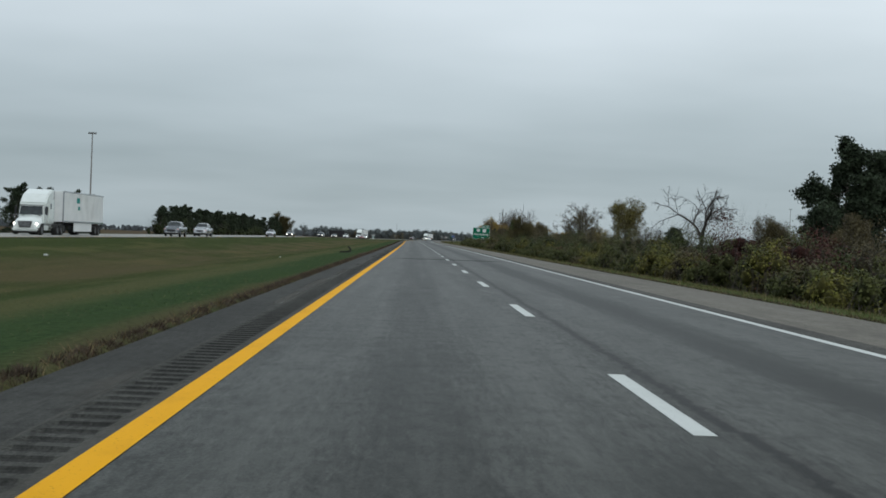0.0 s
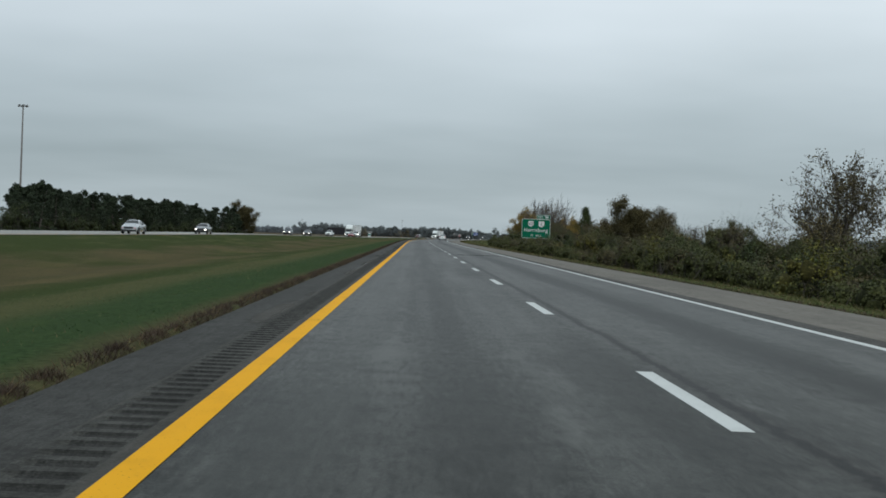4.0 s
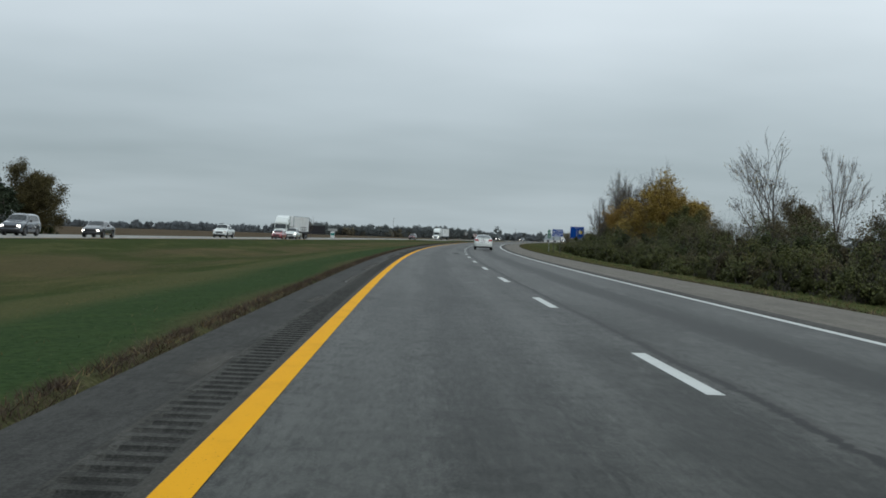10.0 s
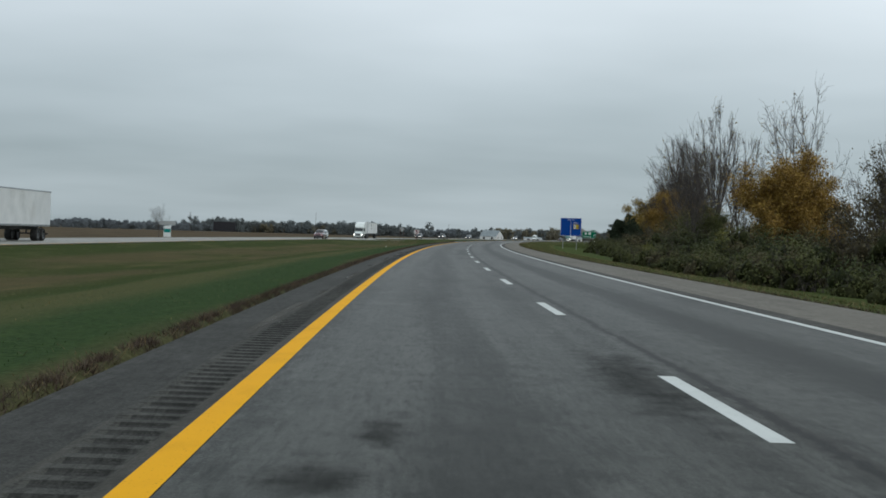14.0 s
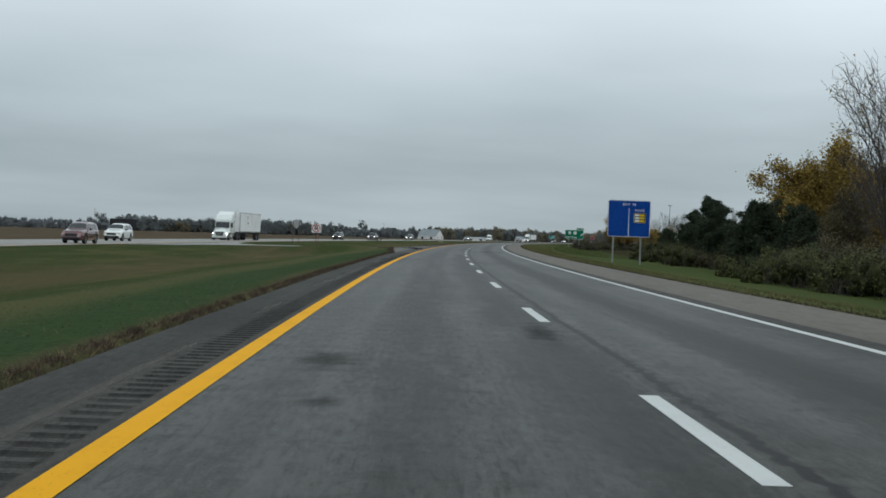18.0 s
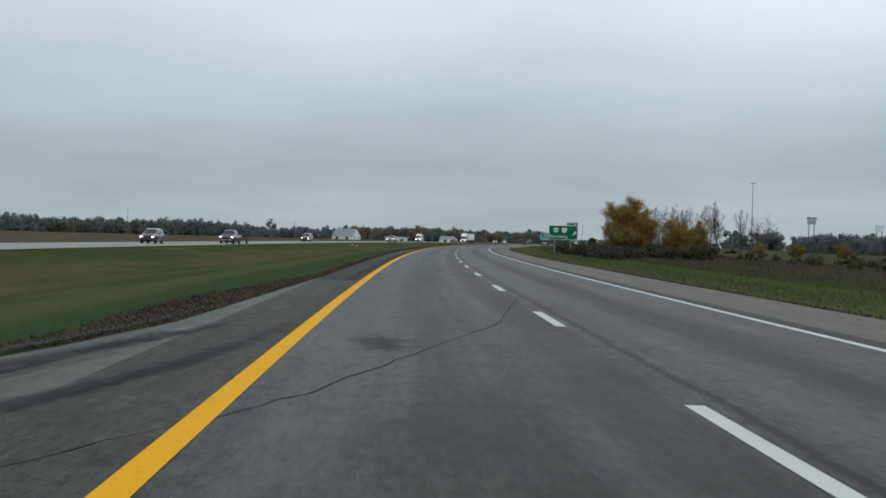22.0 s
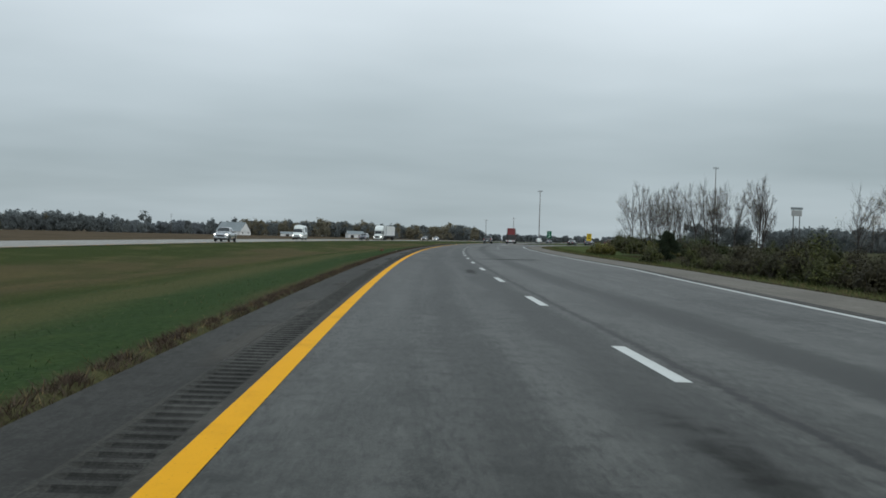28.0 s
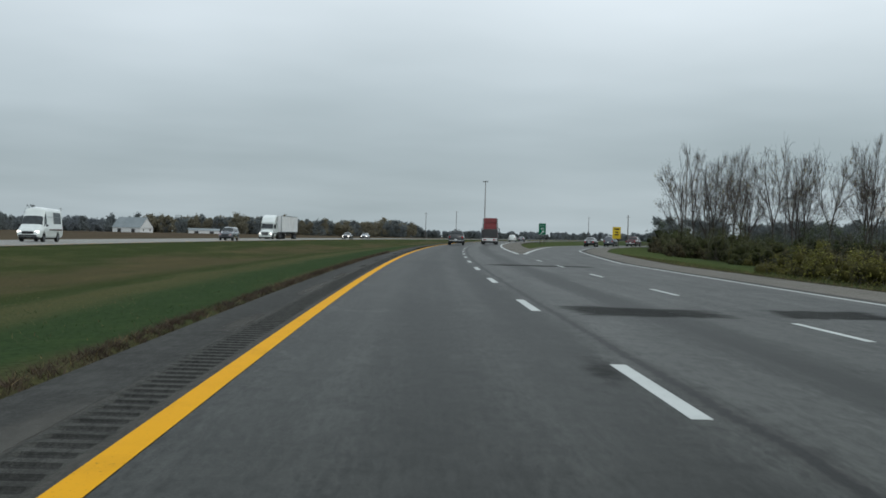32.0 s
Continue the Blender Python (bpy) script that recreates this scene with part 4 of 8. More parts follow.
def forked(seed, height, wide, clear=0.22, levels=6, angle=0.42, lift=0.22, trunk=0.016, stems=1, droop=0.0, twigs=2, keep=0.8, side=0.0):
    """A tree that forks again and again; returns wood paths and twig points, scaled to its height and width."""
    r = np.random.default_rng(seed)
    paths, tips = [], []

    def go(p, d, length, rad, level):
        pts = [(p, rad)]
        n = 4 if level == 0 else 3
        for i in range(n):
            d = d + r.normal(0, 0.05 if level == 0 else 0.11, 3) + np.array([0, 0, lift * 0.25 - droop * 0.10 * level])
            d = d / np.linalg.norm(d)
            p = p + d * length / n
            pts.append((p, rad * (1 - 0.34 * (i + 1) / n)))
        paths.append((pts, 7 if level == 0 else (5 if level < 3 else 3)))
        if level >= 2:
            for q, _ in pts[1:]:
                tips.append(q)
            for k in range(twigs):
                q = pts[1 + k % 3][0]
                e = d + r.normal(0, 0.6, 3) - np.array([0, 0, droop * 0.5])
                e = e / np.linalg.norm(e) * length * r.uniform(0.3, 0.7)
                paths.append(([(q, rad * 0.3), (q + e * 0.5 + r.normal(0, 0.01, 3), rad * 0.2), (q + e, rad * 0.08)], 3))
                tips.append(q + e)
        if level == levels:
            return
        if level < 3:
            for q, w in pts[1:] if level else pts[3:]:
                if r.random() < side:
                    g = r.normal(0, 1, 3)
                    g = g - d * np.dot(g, d)
                    e = d * 0.62 + g / np.linalg.norm(g) * 0.78
                    go(q, e, length * r.uniform(0.5, 0.8), w * 0.45, level + 2)
        kids = 2 if r.random() < 0.55 else 3
        g0 = r.uniform(0, 6.283)
        ref = np.cross(d, [0.3, 0.9, 0.1])
        ref /= np.linalg.norm(ref)
        oth = np.cross(d, ref)
        for k in range(kids):
            a = angle * r.uniform(0.45, 1.35) * (0.5 if k == 0 else 1.0)
            g = g0 + 6.283 * k / kids + r.normal(0, 0.3)
            e = d * math.cos(a) + (ref * math.cos(g) + oth * math.sin(g)) * math.sin(a)
            if level < 2 or r.random() < keep + 0.2:
                go(p, e, length * r.uniform(0.62, 0.92), rad * 0.66 * (0.78 if k else 1.0), level + 1)

    for st in range(stems):
        lean = r.normal(0, 0.05 if stems == 1 else 0.14, 2)
        go(np.array([r.normal(0, 0.03 * (stems > 1)), r.normal(0, 0.03 * (stems > 1)), 0.0]), np.array([lean[0], lean[1], 1.0]), clear * 4 * r.uniform(0.85, 1.1), 0.06, 0)
    tips = np.array(tips)
    kz = height / tips[:, 2].max()
    kx = wide / 2 / np.quantile(np.hypot(tips[:, 0] - tips[:, 0].mean(), tips[:, 1] - tips[:, 1].mean()), 0.93)
    k = np.array([kx, kx, kz])
    off = np.array([tips[:, 0].mean() * 0.5, tips[:, 1].mean() * 0.5, 0.0])
    rk = height * trunk / 0.06
    return [([((p - off * min(1, p[2])) * k - [0, 0, 0.15 * (p[2] <= 0)], max(w * rk, 0.009)) for p, w in pts], n) for pts, n in paths], (tips - off) * k


TREE_KINDS = {}


def tree_kind(key, label, category, bark, crown, seed, height, spread, leaf=None, **how):
    """Build one tree of a kind, far below, as a pattern to copy; leaf: per, size, spread, keep."""
    paths, tips = forked(seed, height, spread, **how) if "levels" in how else grow(seed, height, spread, **how)
    V, F = wood(paths)
    wood_me = mesh_of("trunk", V, F, bark, smooth=True)
    crown_me = None
    if leaf:
        v, f = leaves(seed + 1, tips, *leaf)
        crown_me = quick_mesh("crown", v, f, crown)
    TREE_KINDS[key] = (label, category, wood_me, crown_me)


def plant(key, s, u, scale=1.0, turn=0.0, label="", z=None, tall=1.0):
    lab, cat, w, c = TREE_KINDS[key]
    ob = thing(cat.replace(" ", "_"), on_road(s, u, float(ground_z(s, u)) - 0.05 if z is None else z, turn) @ Matrix.Diagonal((scale, scale, scale * tall, 1)), label or lab, "tree", "roadside trees")
    part("trunk", w, None, ob)
    if c:
        part("crown", c, None, ob)
    return ob


tree_kind("gold", "broad tree in golden orange autumn leaf", "broadleaf tree", M_BARK, M_L_GOLD, 11, 9.4, 6.4, (22, 0.135, 0.26, 0.86), clear=0.13, levels=5, angle=0.46, lift=0.16, stems=3, trunk=0.013, side=0.75)
tree_kind("gold2", "tree with thinning yellow and tan leaves", "broadleaf tree", M_BARK, M_L_TAN, 12, 8.8, 6.2, (8, 0.145, 0.22, 0.72), clear=0.13, levels=5, angle=0.44, lift=0.2, stems=3, trunk=0.012, side=0.75)
tree_kind("olive", "round broadleaf tree with dull olive-brown leaves", "broadleaf tree", M_BARK, M_L_OLIVE, 13, 8.6, 7.0, (30, 0.14, 0.25, 0.88), clear=0.12, levels=5, angle=0.52, lift=0.14, stems=2, side=0.8)
tree_kind("umber", "dense round tree with dull brown and olive leaves", "broadleaf tree", M_BARK, leafy("umber_leaves", (0.050, 0.043, 0.018), (0.100, 0.084, 0.034), 0.3), 26, 8.6, 7.0, (26, 0.13, 0.24, 0.85), clear=0.12, levels=5, angle=0.50, lift=0.15, stems=2, side=0.8)
tree_kind("gold3", "tree with thinning golden-olive leaves on upswept limbs", "broadleaf tree", M_TWIG, leafy("old_gold_leaves", (0.17, 0.115, 0.024), (0.30, 0.205, 0.050)), 25, 9.0, 6.6, (17, 0.15, 0.24, 0.8), clear=0.11, levels=5, angle=0.44, lift=0.2, stems=3, trunk=0.012, side=0.8)
tree_kind("rust", "broadleaf tree with rust-brown withered leaves", "broadleaf tree", M_BARK, M_L_RUST, 14, 8.0, 6.2, (13, 0.125, 0.22, 0.7), clear=0.14, levels=5, angle=0.5, lift=0.16, stems=2, side=0.75)
tree_kind("sparse", "half-bare tree with a few brown leaves remaining", "broadleaf tree", M_TWIG, M_L_RUST, 15, 8.0, 7.4, (6, 0.13, 0.17, 0.36), clear=0.15, levels=5, angle=0.54, lift=0.14, stems=2, trunk=0.022, twigs=3, side=0.8)
tree_kind("fading", "upright tree with clumps of fading olive-tan leaves", "broadleaf tree", M_TWIG, leafy("fading_leaves", (0.085, 0.076, 0.022), (0.165, 0.138, 0.044)), 24, 8.6, 6.4, (11, 0.135, 0.21, 0.52), clear=0.13, levels=5, angle=0.46, lift=0.18, stems=2, trunk=0.018, side=0.8)
tree_kind("bare", "tall leafless tree with a wide open crown of fine twigs", "bare tree", M_TWIG, M_L_TAN, 16, 14.0, 7.4, (1, 0.15, 0.1, 0.14), clear=0.17, levels=5, angle=0.47, lift=0.15, trunk=0.012, twigs=4, side=0.9)
tree_kind("bare2", "leafless tree forking low into several stems", "bare tree", M_TWIG, M_L_TAN, 17, 13.0, 6.6, (1, 0.13, 0.1, 0.04), clear=0.16, levels=5, angle=0.42, lift=0.19, stems=3, trunk=0.011, twigs=3, side=0.9)
tree_kind("bare3", "thin leafless tree with an ascending crown", "bare tree", M_TWIG, M_L_TAN, 27, 14.0, 5.2, (1, 0.15, 0.1, 0.12), clear=0.20, levels=5, angle=0.42, lift=0.20, trunk=0.011, twigs=4, side=0.95)
tree_kind("gnarled", "gnarled dead tree with wide drooping bare limbs", "bare tree", plain("dead_bark", (0.026, 0.022, 0.020), (0.055, 0.048, 0.043), 14.0, 0.9, 0.6), None, 18, 7.6, 9.0, None, clear=0.16, levels=5, angle=0.62, lift=0.10, droop=0.30, trunk=0.036, twigs=5, side=0.8)
tree_kind("cone", "conical dark green leafy tree", "broadleaf tree", M_BARK, M_L_GREEN, 19, 7.0, 1.9, (18, 0.13, 0.2, 0.92), first=0.06, limbs=26, up=0.8)
tree_kind("pine", "dark green pine with a rounded crown", "pine tree", M_BARK, M_NEEDLE, 20, 9.0, 3.2, (30, 0.24, 0.27, 0.95, 0.7), first=0.10, limbs=34, up=0.35)
tree_kind("far_pine", "dark green pine in a dense row", "pine tree", M_BARK, M_NEEDLE, 22, 9.5, 3.3, (9, 0.34, 0.26, 0.95, 0.7), first=0.06, limbs=24, up=0.35, twigs=4, fine=2)
tree_kind("far_pine_b", "dark green pine with a pointed top in a dense row", "pine tree", M_BARK, M_NEEDLE, 23, 10.2, 3.0, (9, 0.34, 0.26, 0.95, 0.7), first=0.05, limbs=26, up=0.4, twigs=4, fine=2)
tree_kind("pine2", "dark green pine with a ragged top", "pine tree", M_BARK, M_NEEDLE, 21, 10.0, 3.0, (30, 0.24, 0.27, 0.95, 0.7), first=0.06, limbs=36, up=0.42)

# beside the right shoulder, from the first bend-free stretch on
plant("pine2", 129, 45.0, 1.38, 10, "large dark pine towering over the roadside brush")
plant("pine", 133, 52.0, 1.45, 80)
plant("pine", 122, 40.5, 0.75, 40)
plant("rust", 116, 41.0, 0.8, 30)
plant("rust", 122, 35.0, 0.75, 120)
plant("gnarled", 104.7, 23.5, 1.08, 25)
plant("fading", 172.0, 28.0, 0.92, 0, "tall open tree with olive-tan leaf clumps", tall=1.18)
plant("sparse", 214.0, 27.2, 1.2, 60)
plant("pine", 222.0, 46.0, 0.62, 20)
plant("gold2", 236.0, 33.0, 0.72, 80)
plant("umber", 273.6, 23.2, 0.94, 40, "dense brown broadleaf tree over the brush")
plant("rust", 277.0, 26.5, 0.85, 10)
plant("olive", 262.0, 31.0, 0.6, 130)
plant("cone", 332.0, 25.6, 1.05, 10)
plant("rust", 318.0, 30.0, 0.75, 80)
plant("gold2", 300.0, 33.0, 0.62, 0)
plant("sparse", 345.0, 28.0, 0.8, 30)
plant("gold2", 352.0, 31.0, 0.78, 200)
plant("bare", 430.0, 23.3, 0.86, 0)
plant("bare3", 424.0, 27.0, 0.72, 90)
plant("rust", 408.0, 27.0, 0.8, 100)
plant("sparse", 392.0, 26.0, 0.78, 10)
plant("umber", 400.0, 28.0, 0.72, 10)
plant("olive", 384.0, 26.0, 0.55, 140)
plant("rust", 440.0, 28.0, 0.85, 60)
plant("gold3", 490.8, 24.2, 1.26, 40, "large golden-yellow autumn tree by the verge")
plant("gold3", 498.0, 27.0, 1.1, 160)
plant("olive", 483.0, 25.0, 0.8, 60)
plant("sparse", 520.0, 24.0, 1.05, 60)
plant("gold2", 512.0, 26.5, 1.08, 20)
plant("bare3", 528.0, 27.0, 0.8, 60)
plant("bare", 536.0, 30.0, 0.75, 200)
plant("sparse", 545.0, 25.5, 1.1, 10)
plant("bare2", 553.0, 28.0, 0.85, 120)
plant("gold", 573.4, 26.0, 1.1, 0, "golden orange tree among bare ones")
plant("gold", 579.0, 28.5, 0.95, 95)
plant("bare", 599.3, 33.7, 1.15, 40, tall=1.30)
plant("bare3", 604.5, 26.0, 1.02, 0, tall=1.26)
plant("bare2", 593.4, 21.8, 0.80, 77, tall=1.15)
plant("bare3", 609.0, 29.5, 0.95, 140, tall=1.2)
plant("bare", 618.0, 30.0, 1.05, 250)
plant("gold2", 606.0, 24.5, 0.85, 30)
plant("olive", 600.0, 24.0, 0.72, 200)
plant("bare2", 628.0, 27.5, 1.2, 10)
plant("bare", 636.0, 31.0, 1.4, 310)
plant("gold", 640.0, 27.0, 1.0, 220)
plant("bare", 664.0, 34.0, 1.48, 90, "tall leafless roadside tree with a dark forking crown")
plant("bare2", 650.0, 29.0, 1.4, 30)
plant("gold2", 666.0, 32.5, 1.15, 140)
plant("gold3", 724.0, 33.0, 1.50, 10, "tall tree with thinning golden leaves among bare ones")
plant("bare", 707.3, 34.6, 1.56, 20)
plant("gold3", 733.0, 38.0, 1.55, 200)
plant("bare2", 698.0, 31.0, 1.1, 70)
plant("rust", 716.0, 33.0, 1.0, 10)
plant("pine", 714.0, 25.5, 0.66, 10, "low dark green pine at the edge of the brush")
plant("pine", 708.0, 27.5, 0.62, 110)
plant("pine2", 720.0, 28.0, 0.62, 200)
plant("pine", 728.0, 27.0, 0.50, 160)
plant("pine2", 736.0, 28.5, 0.52, 10)
plant("pine2", 744.0, 27.5, 0.60, 260)
plant("pine", 753.0, 28.0, 0.56, 60)
plant("pine2", 760.0, 30.0, 0.72, 0)
plant("pine2", 769.0, 29.3, 0.80, 80)
plant("pine2", 777.0, 29.0, 0.66, 140)
plant("pine", 784.0, 31.0, 0.58, 10)
plant("bare3", 790.0, 46.0, 0.6, 10)
plant("pine", 799.0, 29.0, 0.50, 30, "small dark pine bush at the edge of the rough")
plant("pine2", 790.0, 30.5, 0.52, 220)
# by the exit sign
plant("gold", 996.0, 29.4, 1.28, 30, "broad golden tree behind the exit sign")
plant("gold", 1002.0, 31.5, 1.1, 110)
plant("gold2", 993.0, 27.5, 0.95, 10)
plant("pine", 1110.0, 26.5, 0.42, 10, "small dark cedar-like pine near the ramp")
plant("bare", 1036.0, 33.0, 0.62, 10)
plant("bare2", 1042.0, 37.0, 0.66, 100)
plant("bare", 1050.0, 34.0, 0.60, 200)
plant("gold3", 987.0, 39.0, 0.92, 60)
plant("gold2", 993.0, 43.5, 0.95, 160)
plant("gold2", 1018.0, 78.0, 0.55, 300)
plant("gold3", 1023.0, 69.0, 0.50, 30)
plant("gold2", 1032.0, 62.0, 0.48, 100)
plant("bare3", 1060.0, 62.0, 0.9, 0)
plant("bare", 1056.0, 66.0, 0.85, 80)
# the stand of leafless trees inside the ramp's bend
for i, (s, u, h) in enumerate(((1296, 33.5, 1.2), (1300, 36.5, 1.28), (1304, 39.5, 1.22), (1299, 41.5, 1.1), (1307, 44.0, 1.3), (1311, 47.0, 1.32), (1313, 52.0, 1.48), (1309, 55.0, 1.3),
                               (1316, 57.5, 1.36), (1318, 63.5, 1.42), (1316, 69.5, 1.5), (1324, 72.0, 1.46))):
    plant(("bare", "bare3", "bare2")[i % 3], s, u, h * 1.0, 67 * i, z=-1.3, tall=1.12)
# beyond the far carriageway
r = np.random.default_rng(31)
for i in range(4, 46):
    s = 300 + i * 4.4 + r.uniform(-1.2, 1.2)
    plant(("far_pine", "far_pine_b")[i % 2], s, -60 - r.uniform(0, 6), r.uniform(0.63, 0.82), 51 * i)
for i in range(8, 40):
    plant(("far_pine_b", "far_pine")[i % 2], 302 + i * 5.0, -68 - r.uniform(0, 5), r.uniform(0.70, 0.86), 77 * i)
for i in range(12):
    plant(("far_pine", "far_pine_b")[i % 2], 205 + i * 3.1, -63 - r.uniform(0, 7), r.uniform(0.66, 0.85), 33 * i)
plant("umber", 503.0, -60.0, 1.28, 15, "lone round broadleaf tree at the end of the pine row")
plant("rust", 512.0, -64.0, 0.5, 15)
plant("bare", 705.0, -62.0, 0.50, 15, "small dark leafless tree in the field")
for i in range(5):
    plant("far_pine", 180 + i * 4.5, -82 - 3 * i, 0.9, 40 * i)


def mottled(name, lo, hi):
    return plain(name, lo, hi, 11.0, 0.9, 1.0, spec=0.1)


# darkened leaf colours that paint the shade deep inside each brush
INNER_SHADE = {"dull_leaves": mottled("dull_shade", (0.009, 0.008, 0.005), (0.028, 0.025, 0.013)), "lime_leaves": mottled("lime_shade", (0.022, 0.022, 0.007), (0.062, 0.056, 0.016)), "olive_leaves": mottled("olive_shade", (0.010, 0.012, 0.005), (0.036, 0.039, 0.013)), "rusty_leaves": mottled("russet_shade", (0.012, 0.0105, 0.006), (0.040, 0.034, 0.018)),
         "green_leaves": mottled("green_shade", (0.006, 0.009, 0.004), (0.026, 0.031, 0.011)), "dark_red_leaves": mottled("red_shade", (0.010, 0.005, 0.004), (0.036, 0.014, 0.011)),
         "dry_grass": mottled("straw_shade", (0.05, 0.036, 0.018), (0.15, 0.11, 0.055))}
_b = bmesh.new()
bmesh.ops.create_icosphere(_b, subdivisions=1, radius=1.0)
ICO_V = np.array([v.co[:] for v in _b.verts])
ICO_F = np.array([[v.index for v in f.verts] for f in _b.faces])
_b.free()


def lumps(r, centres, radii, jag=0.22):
    """Lumpy solid cores inside brush and far crowns, coloured as their inner shade."""
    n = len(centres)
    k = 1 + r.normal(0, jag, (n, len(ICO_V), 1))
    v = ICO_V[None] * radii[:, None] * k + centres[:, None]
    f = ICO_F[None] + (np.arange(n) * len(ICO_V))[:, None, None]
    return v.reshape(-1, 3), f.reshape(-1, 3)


def thicket(name, label, seed, mat, rows, per, size, inner_mat=None):
    """Brush that nobody could count: lobes of leaves round tangled stems. rows: (s0, s1, u0, u1, step, height)."""
    r = np.random.default_rng(seed)
    inner_mat = inner_mat or INNER_SHADE[mat.name]
    cs, cn, cc, cr, stems_v, stems_f = [], [], [], [], [], []
    for s0, s1, u0, u1, step, h in rows:
        for s in np.arange(s0, s1, step):
            swell = 0.82 + 0.34 * math.sin(s * 0.13 + seed) * math.sin(s * 0.047 + u0) + 0.16 * math.sin(s * 0.41 + u0)
            s, u = s + r.uniform(-step, step) * 0.5, r.uniform(u0, u1)
            hh, rr = h * swell * r.uniform(0.55, 1.15), min(h, 3.4) * r.uniform(0.50, 0.80)
            p = spots(s, u, float(ground_z(s, u)))
            lob = 18
            g = r.uniform(0, 6.283, lob)
            q = r.uniform(0.08, 0.94, lob)
            w = rr * (1.05 - q) ** 0.6 * np.sqrt(r.uniform(0, 1, lob))
            L = np.stack([np.cos(g) * w, np.sin(g) * w, hh * q], 1)
            lr = rr * (0.50 - 0.26 * q) * r.uniform(0.7, 1.15, lob)
            low = q < 0.62
            d = r.normal(0, 1, (per, 3))
            d /= np.linalg.norm(d, axis=1, keepdims=True)
            i = r.integers(0, lob, per)
            c = L[i] + d * (lr[i] * (0.62 + 0.75 * r.random(per) ** 1.6))[:, None]
            c[:, 2] = np.abs(c[:, 2])
            cs.append(c + p)
            out = d * 0.8 + (L[i] - np.array([0, 0, hh * 0.25])) / hh + np.array([0, 0, 0.35])
            cn.append(out / np.linalg.norm(out, axis=1, keepdims=True))
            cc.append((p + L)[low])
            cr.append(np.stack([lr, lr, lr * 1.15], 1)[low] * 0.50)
            for k in range(34):
                g, w = r.uniform(0, 6.28), r.uniform(0.2, 1.1) * rr
                q = p + np.array([math.cos(g) * w, math.sin(g) * w, hh * r.uniform(0.6, 1.25)])
                b = len(stems_v)
                o = np.array([r.normal(0, 0.3) * rr, r.normal(0, 0.3) * rr, 0])
                stems_v += [p + o + [0.011, 0, 0], p + o + [-0.011, 0.011, 0], q]
                stems_f.append((b, b + 1, b + 2))
    v, f = leaf_quads(r, np.concatenate(cs), size, np.concatenate(cn))
    ob = new(name, quick_mesh(name, v, f, mat))
    tagged(ob, label, "brush", kind="stuff")
    # solid cores behind the leaves; their dark colour stands in for inner shade
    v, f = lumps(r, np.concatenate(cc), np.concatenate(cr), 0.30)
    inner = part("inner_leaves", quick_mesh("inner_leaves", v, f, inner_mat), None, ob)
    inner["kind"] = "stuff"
    st = part("stems", quick_mesh("stems", np.array(stems_v), np.array(stems_f), M_TWIG), None, ob, "thin bare stems")
    st["kind"] = "stuff"
    return ob


thicket("roadside_brush", "dense olive and green brush along the verge", 51, M_L_OLIVE,
        [(10, 345, 12.4, 15.5, 2.6, 1.9), (10, 345, 16, 22, 3.0, 3.6), (345, 590, 14, 17.5, 2.8, 2.3), (380, 600, 18, 24, 3.0, 4.6), (590, 700, 18.5, 21.5, 2.6, 2.3), (590, 640, 21.5, 25, 2.8, 4.0), (640, 700, 21.5, 25, 2.8, 2.9), (740, 790, 22, 28, 2.4, 2.8),
         (1140, 1165, 46, 54, 2.2, 3.2), (1205, 1245, 29.5, 36, 1.6, 4.2), (1245, 1290, 28, 34, 1.8, 4.4)], 900, 0.115)
thicket("russet_brush", "russet and brown withered brush", 52, M_L_RUST,
        [(20, 345, 12.8, 16, 6.0, 1.9), (30, 345, 19, 25, 4.5, 3.9), (345, 600, 15, 20, 5.0, 2.6), (440, 640, 21, 26, 4.0, 4.4), (640, 700, 22, 27, 4.0, 3.0), (700, 790, 24, 30, 4.0, 2.6),
         (1240, 1275, 26, 32, 3.5, 2.8), (1175, 1240, 32, 42, 5.0, 3.0), (820, 985, 55, 72, 4.5, 1.9)], 800, 0.11)
thicket("dark_brush", "dark green shadowy undergrowth", 53, M_L_GREEN,
        [(15, 345, 15.5, 21, 4.0, 3.2), (345, 600, 17, 23, 3.6, 4.0), (600, 640, 22, 27, 3.2, 4.0), (640, 720, 23, 28, 3.2, 2.9), (706, 800, 25, 30.5, 2.6, 2.8), (940, 1050, 22, 28, 3.0, 2.3), (1290, 1335, 31, 62, 1.6, 3.2), (1290, 1335, 40, 80, 2.0, 3.2), (300, 505, -66, -58, 2.2, 4.4), (1175, 1262, 33, 46, 1.9, 4.4), (1265, 1300, 29, 36, 1.6, 5.0), (1150, 1175, 48, 60, 2.2, 3.2), (840, 1000, 72, 95, 5.0, 2.6)], 780, 0.115)
thicket("dull_brush", "dull brown-green tangle of shrubs by the exit sign", 59, M_L_DULL,
        [(925, 1058, 19.0, 23, 2.2, 2.1), (965, 1040, 16.6, 19, 2.6, 1.9), (930, 1060, 21, 27, 3.4, 2.5), (1000, 1060, 27, 40, 4.0, 2.4), (978, 1014, 25, 33, 1.8, 3.0), (968, 1000, 33, 45, 1.8, 2.8)], 900, 0.11)
thicket("low_bushes", "small leafy olive bushes before the sign brush", 60, M_L_OLIVE, [(1000, 1016, 16.8, 18.4, 3.0, 2.2), (1026, 1036, 16.4, 18.0, 3.0, 2.0), (1050, 1058, 15.0, 17.0, 2.5, 1.7)], 900, 0.11)
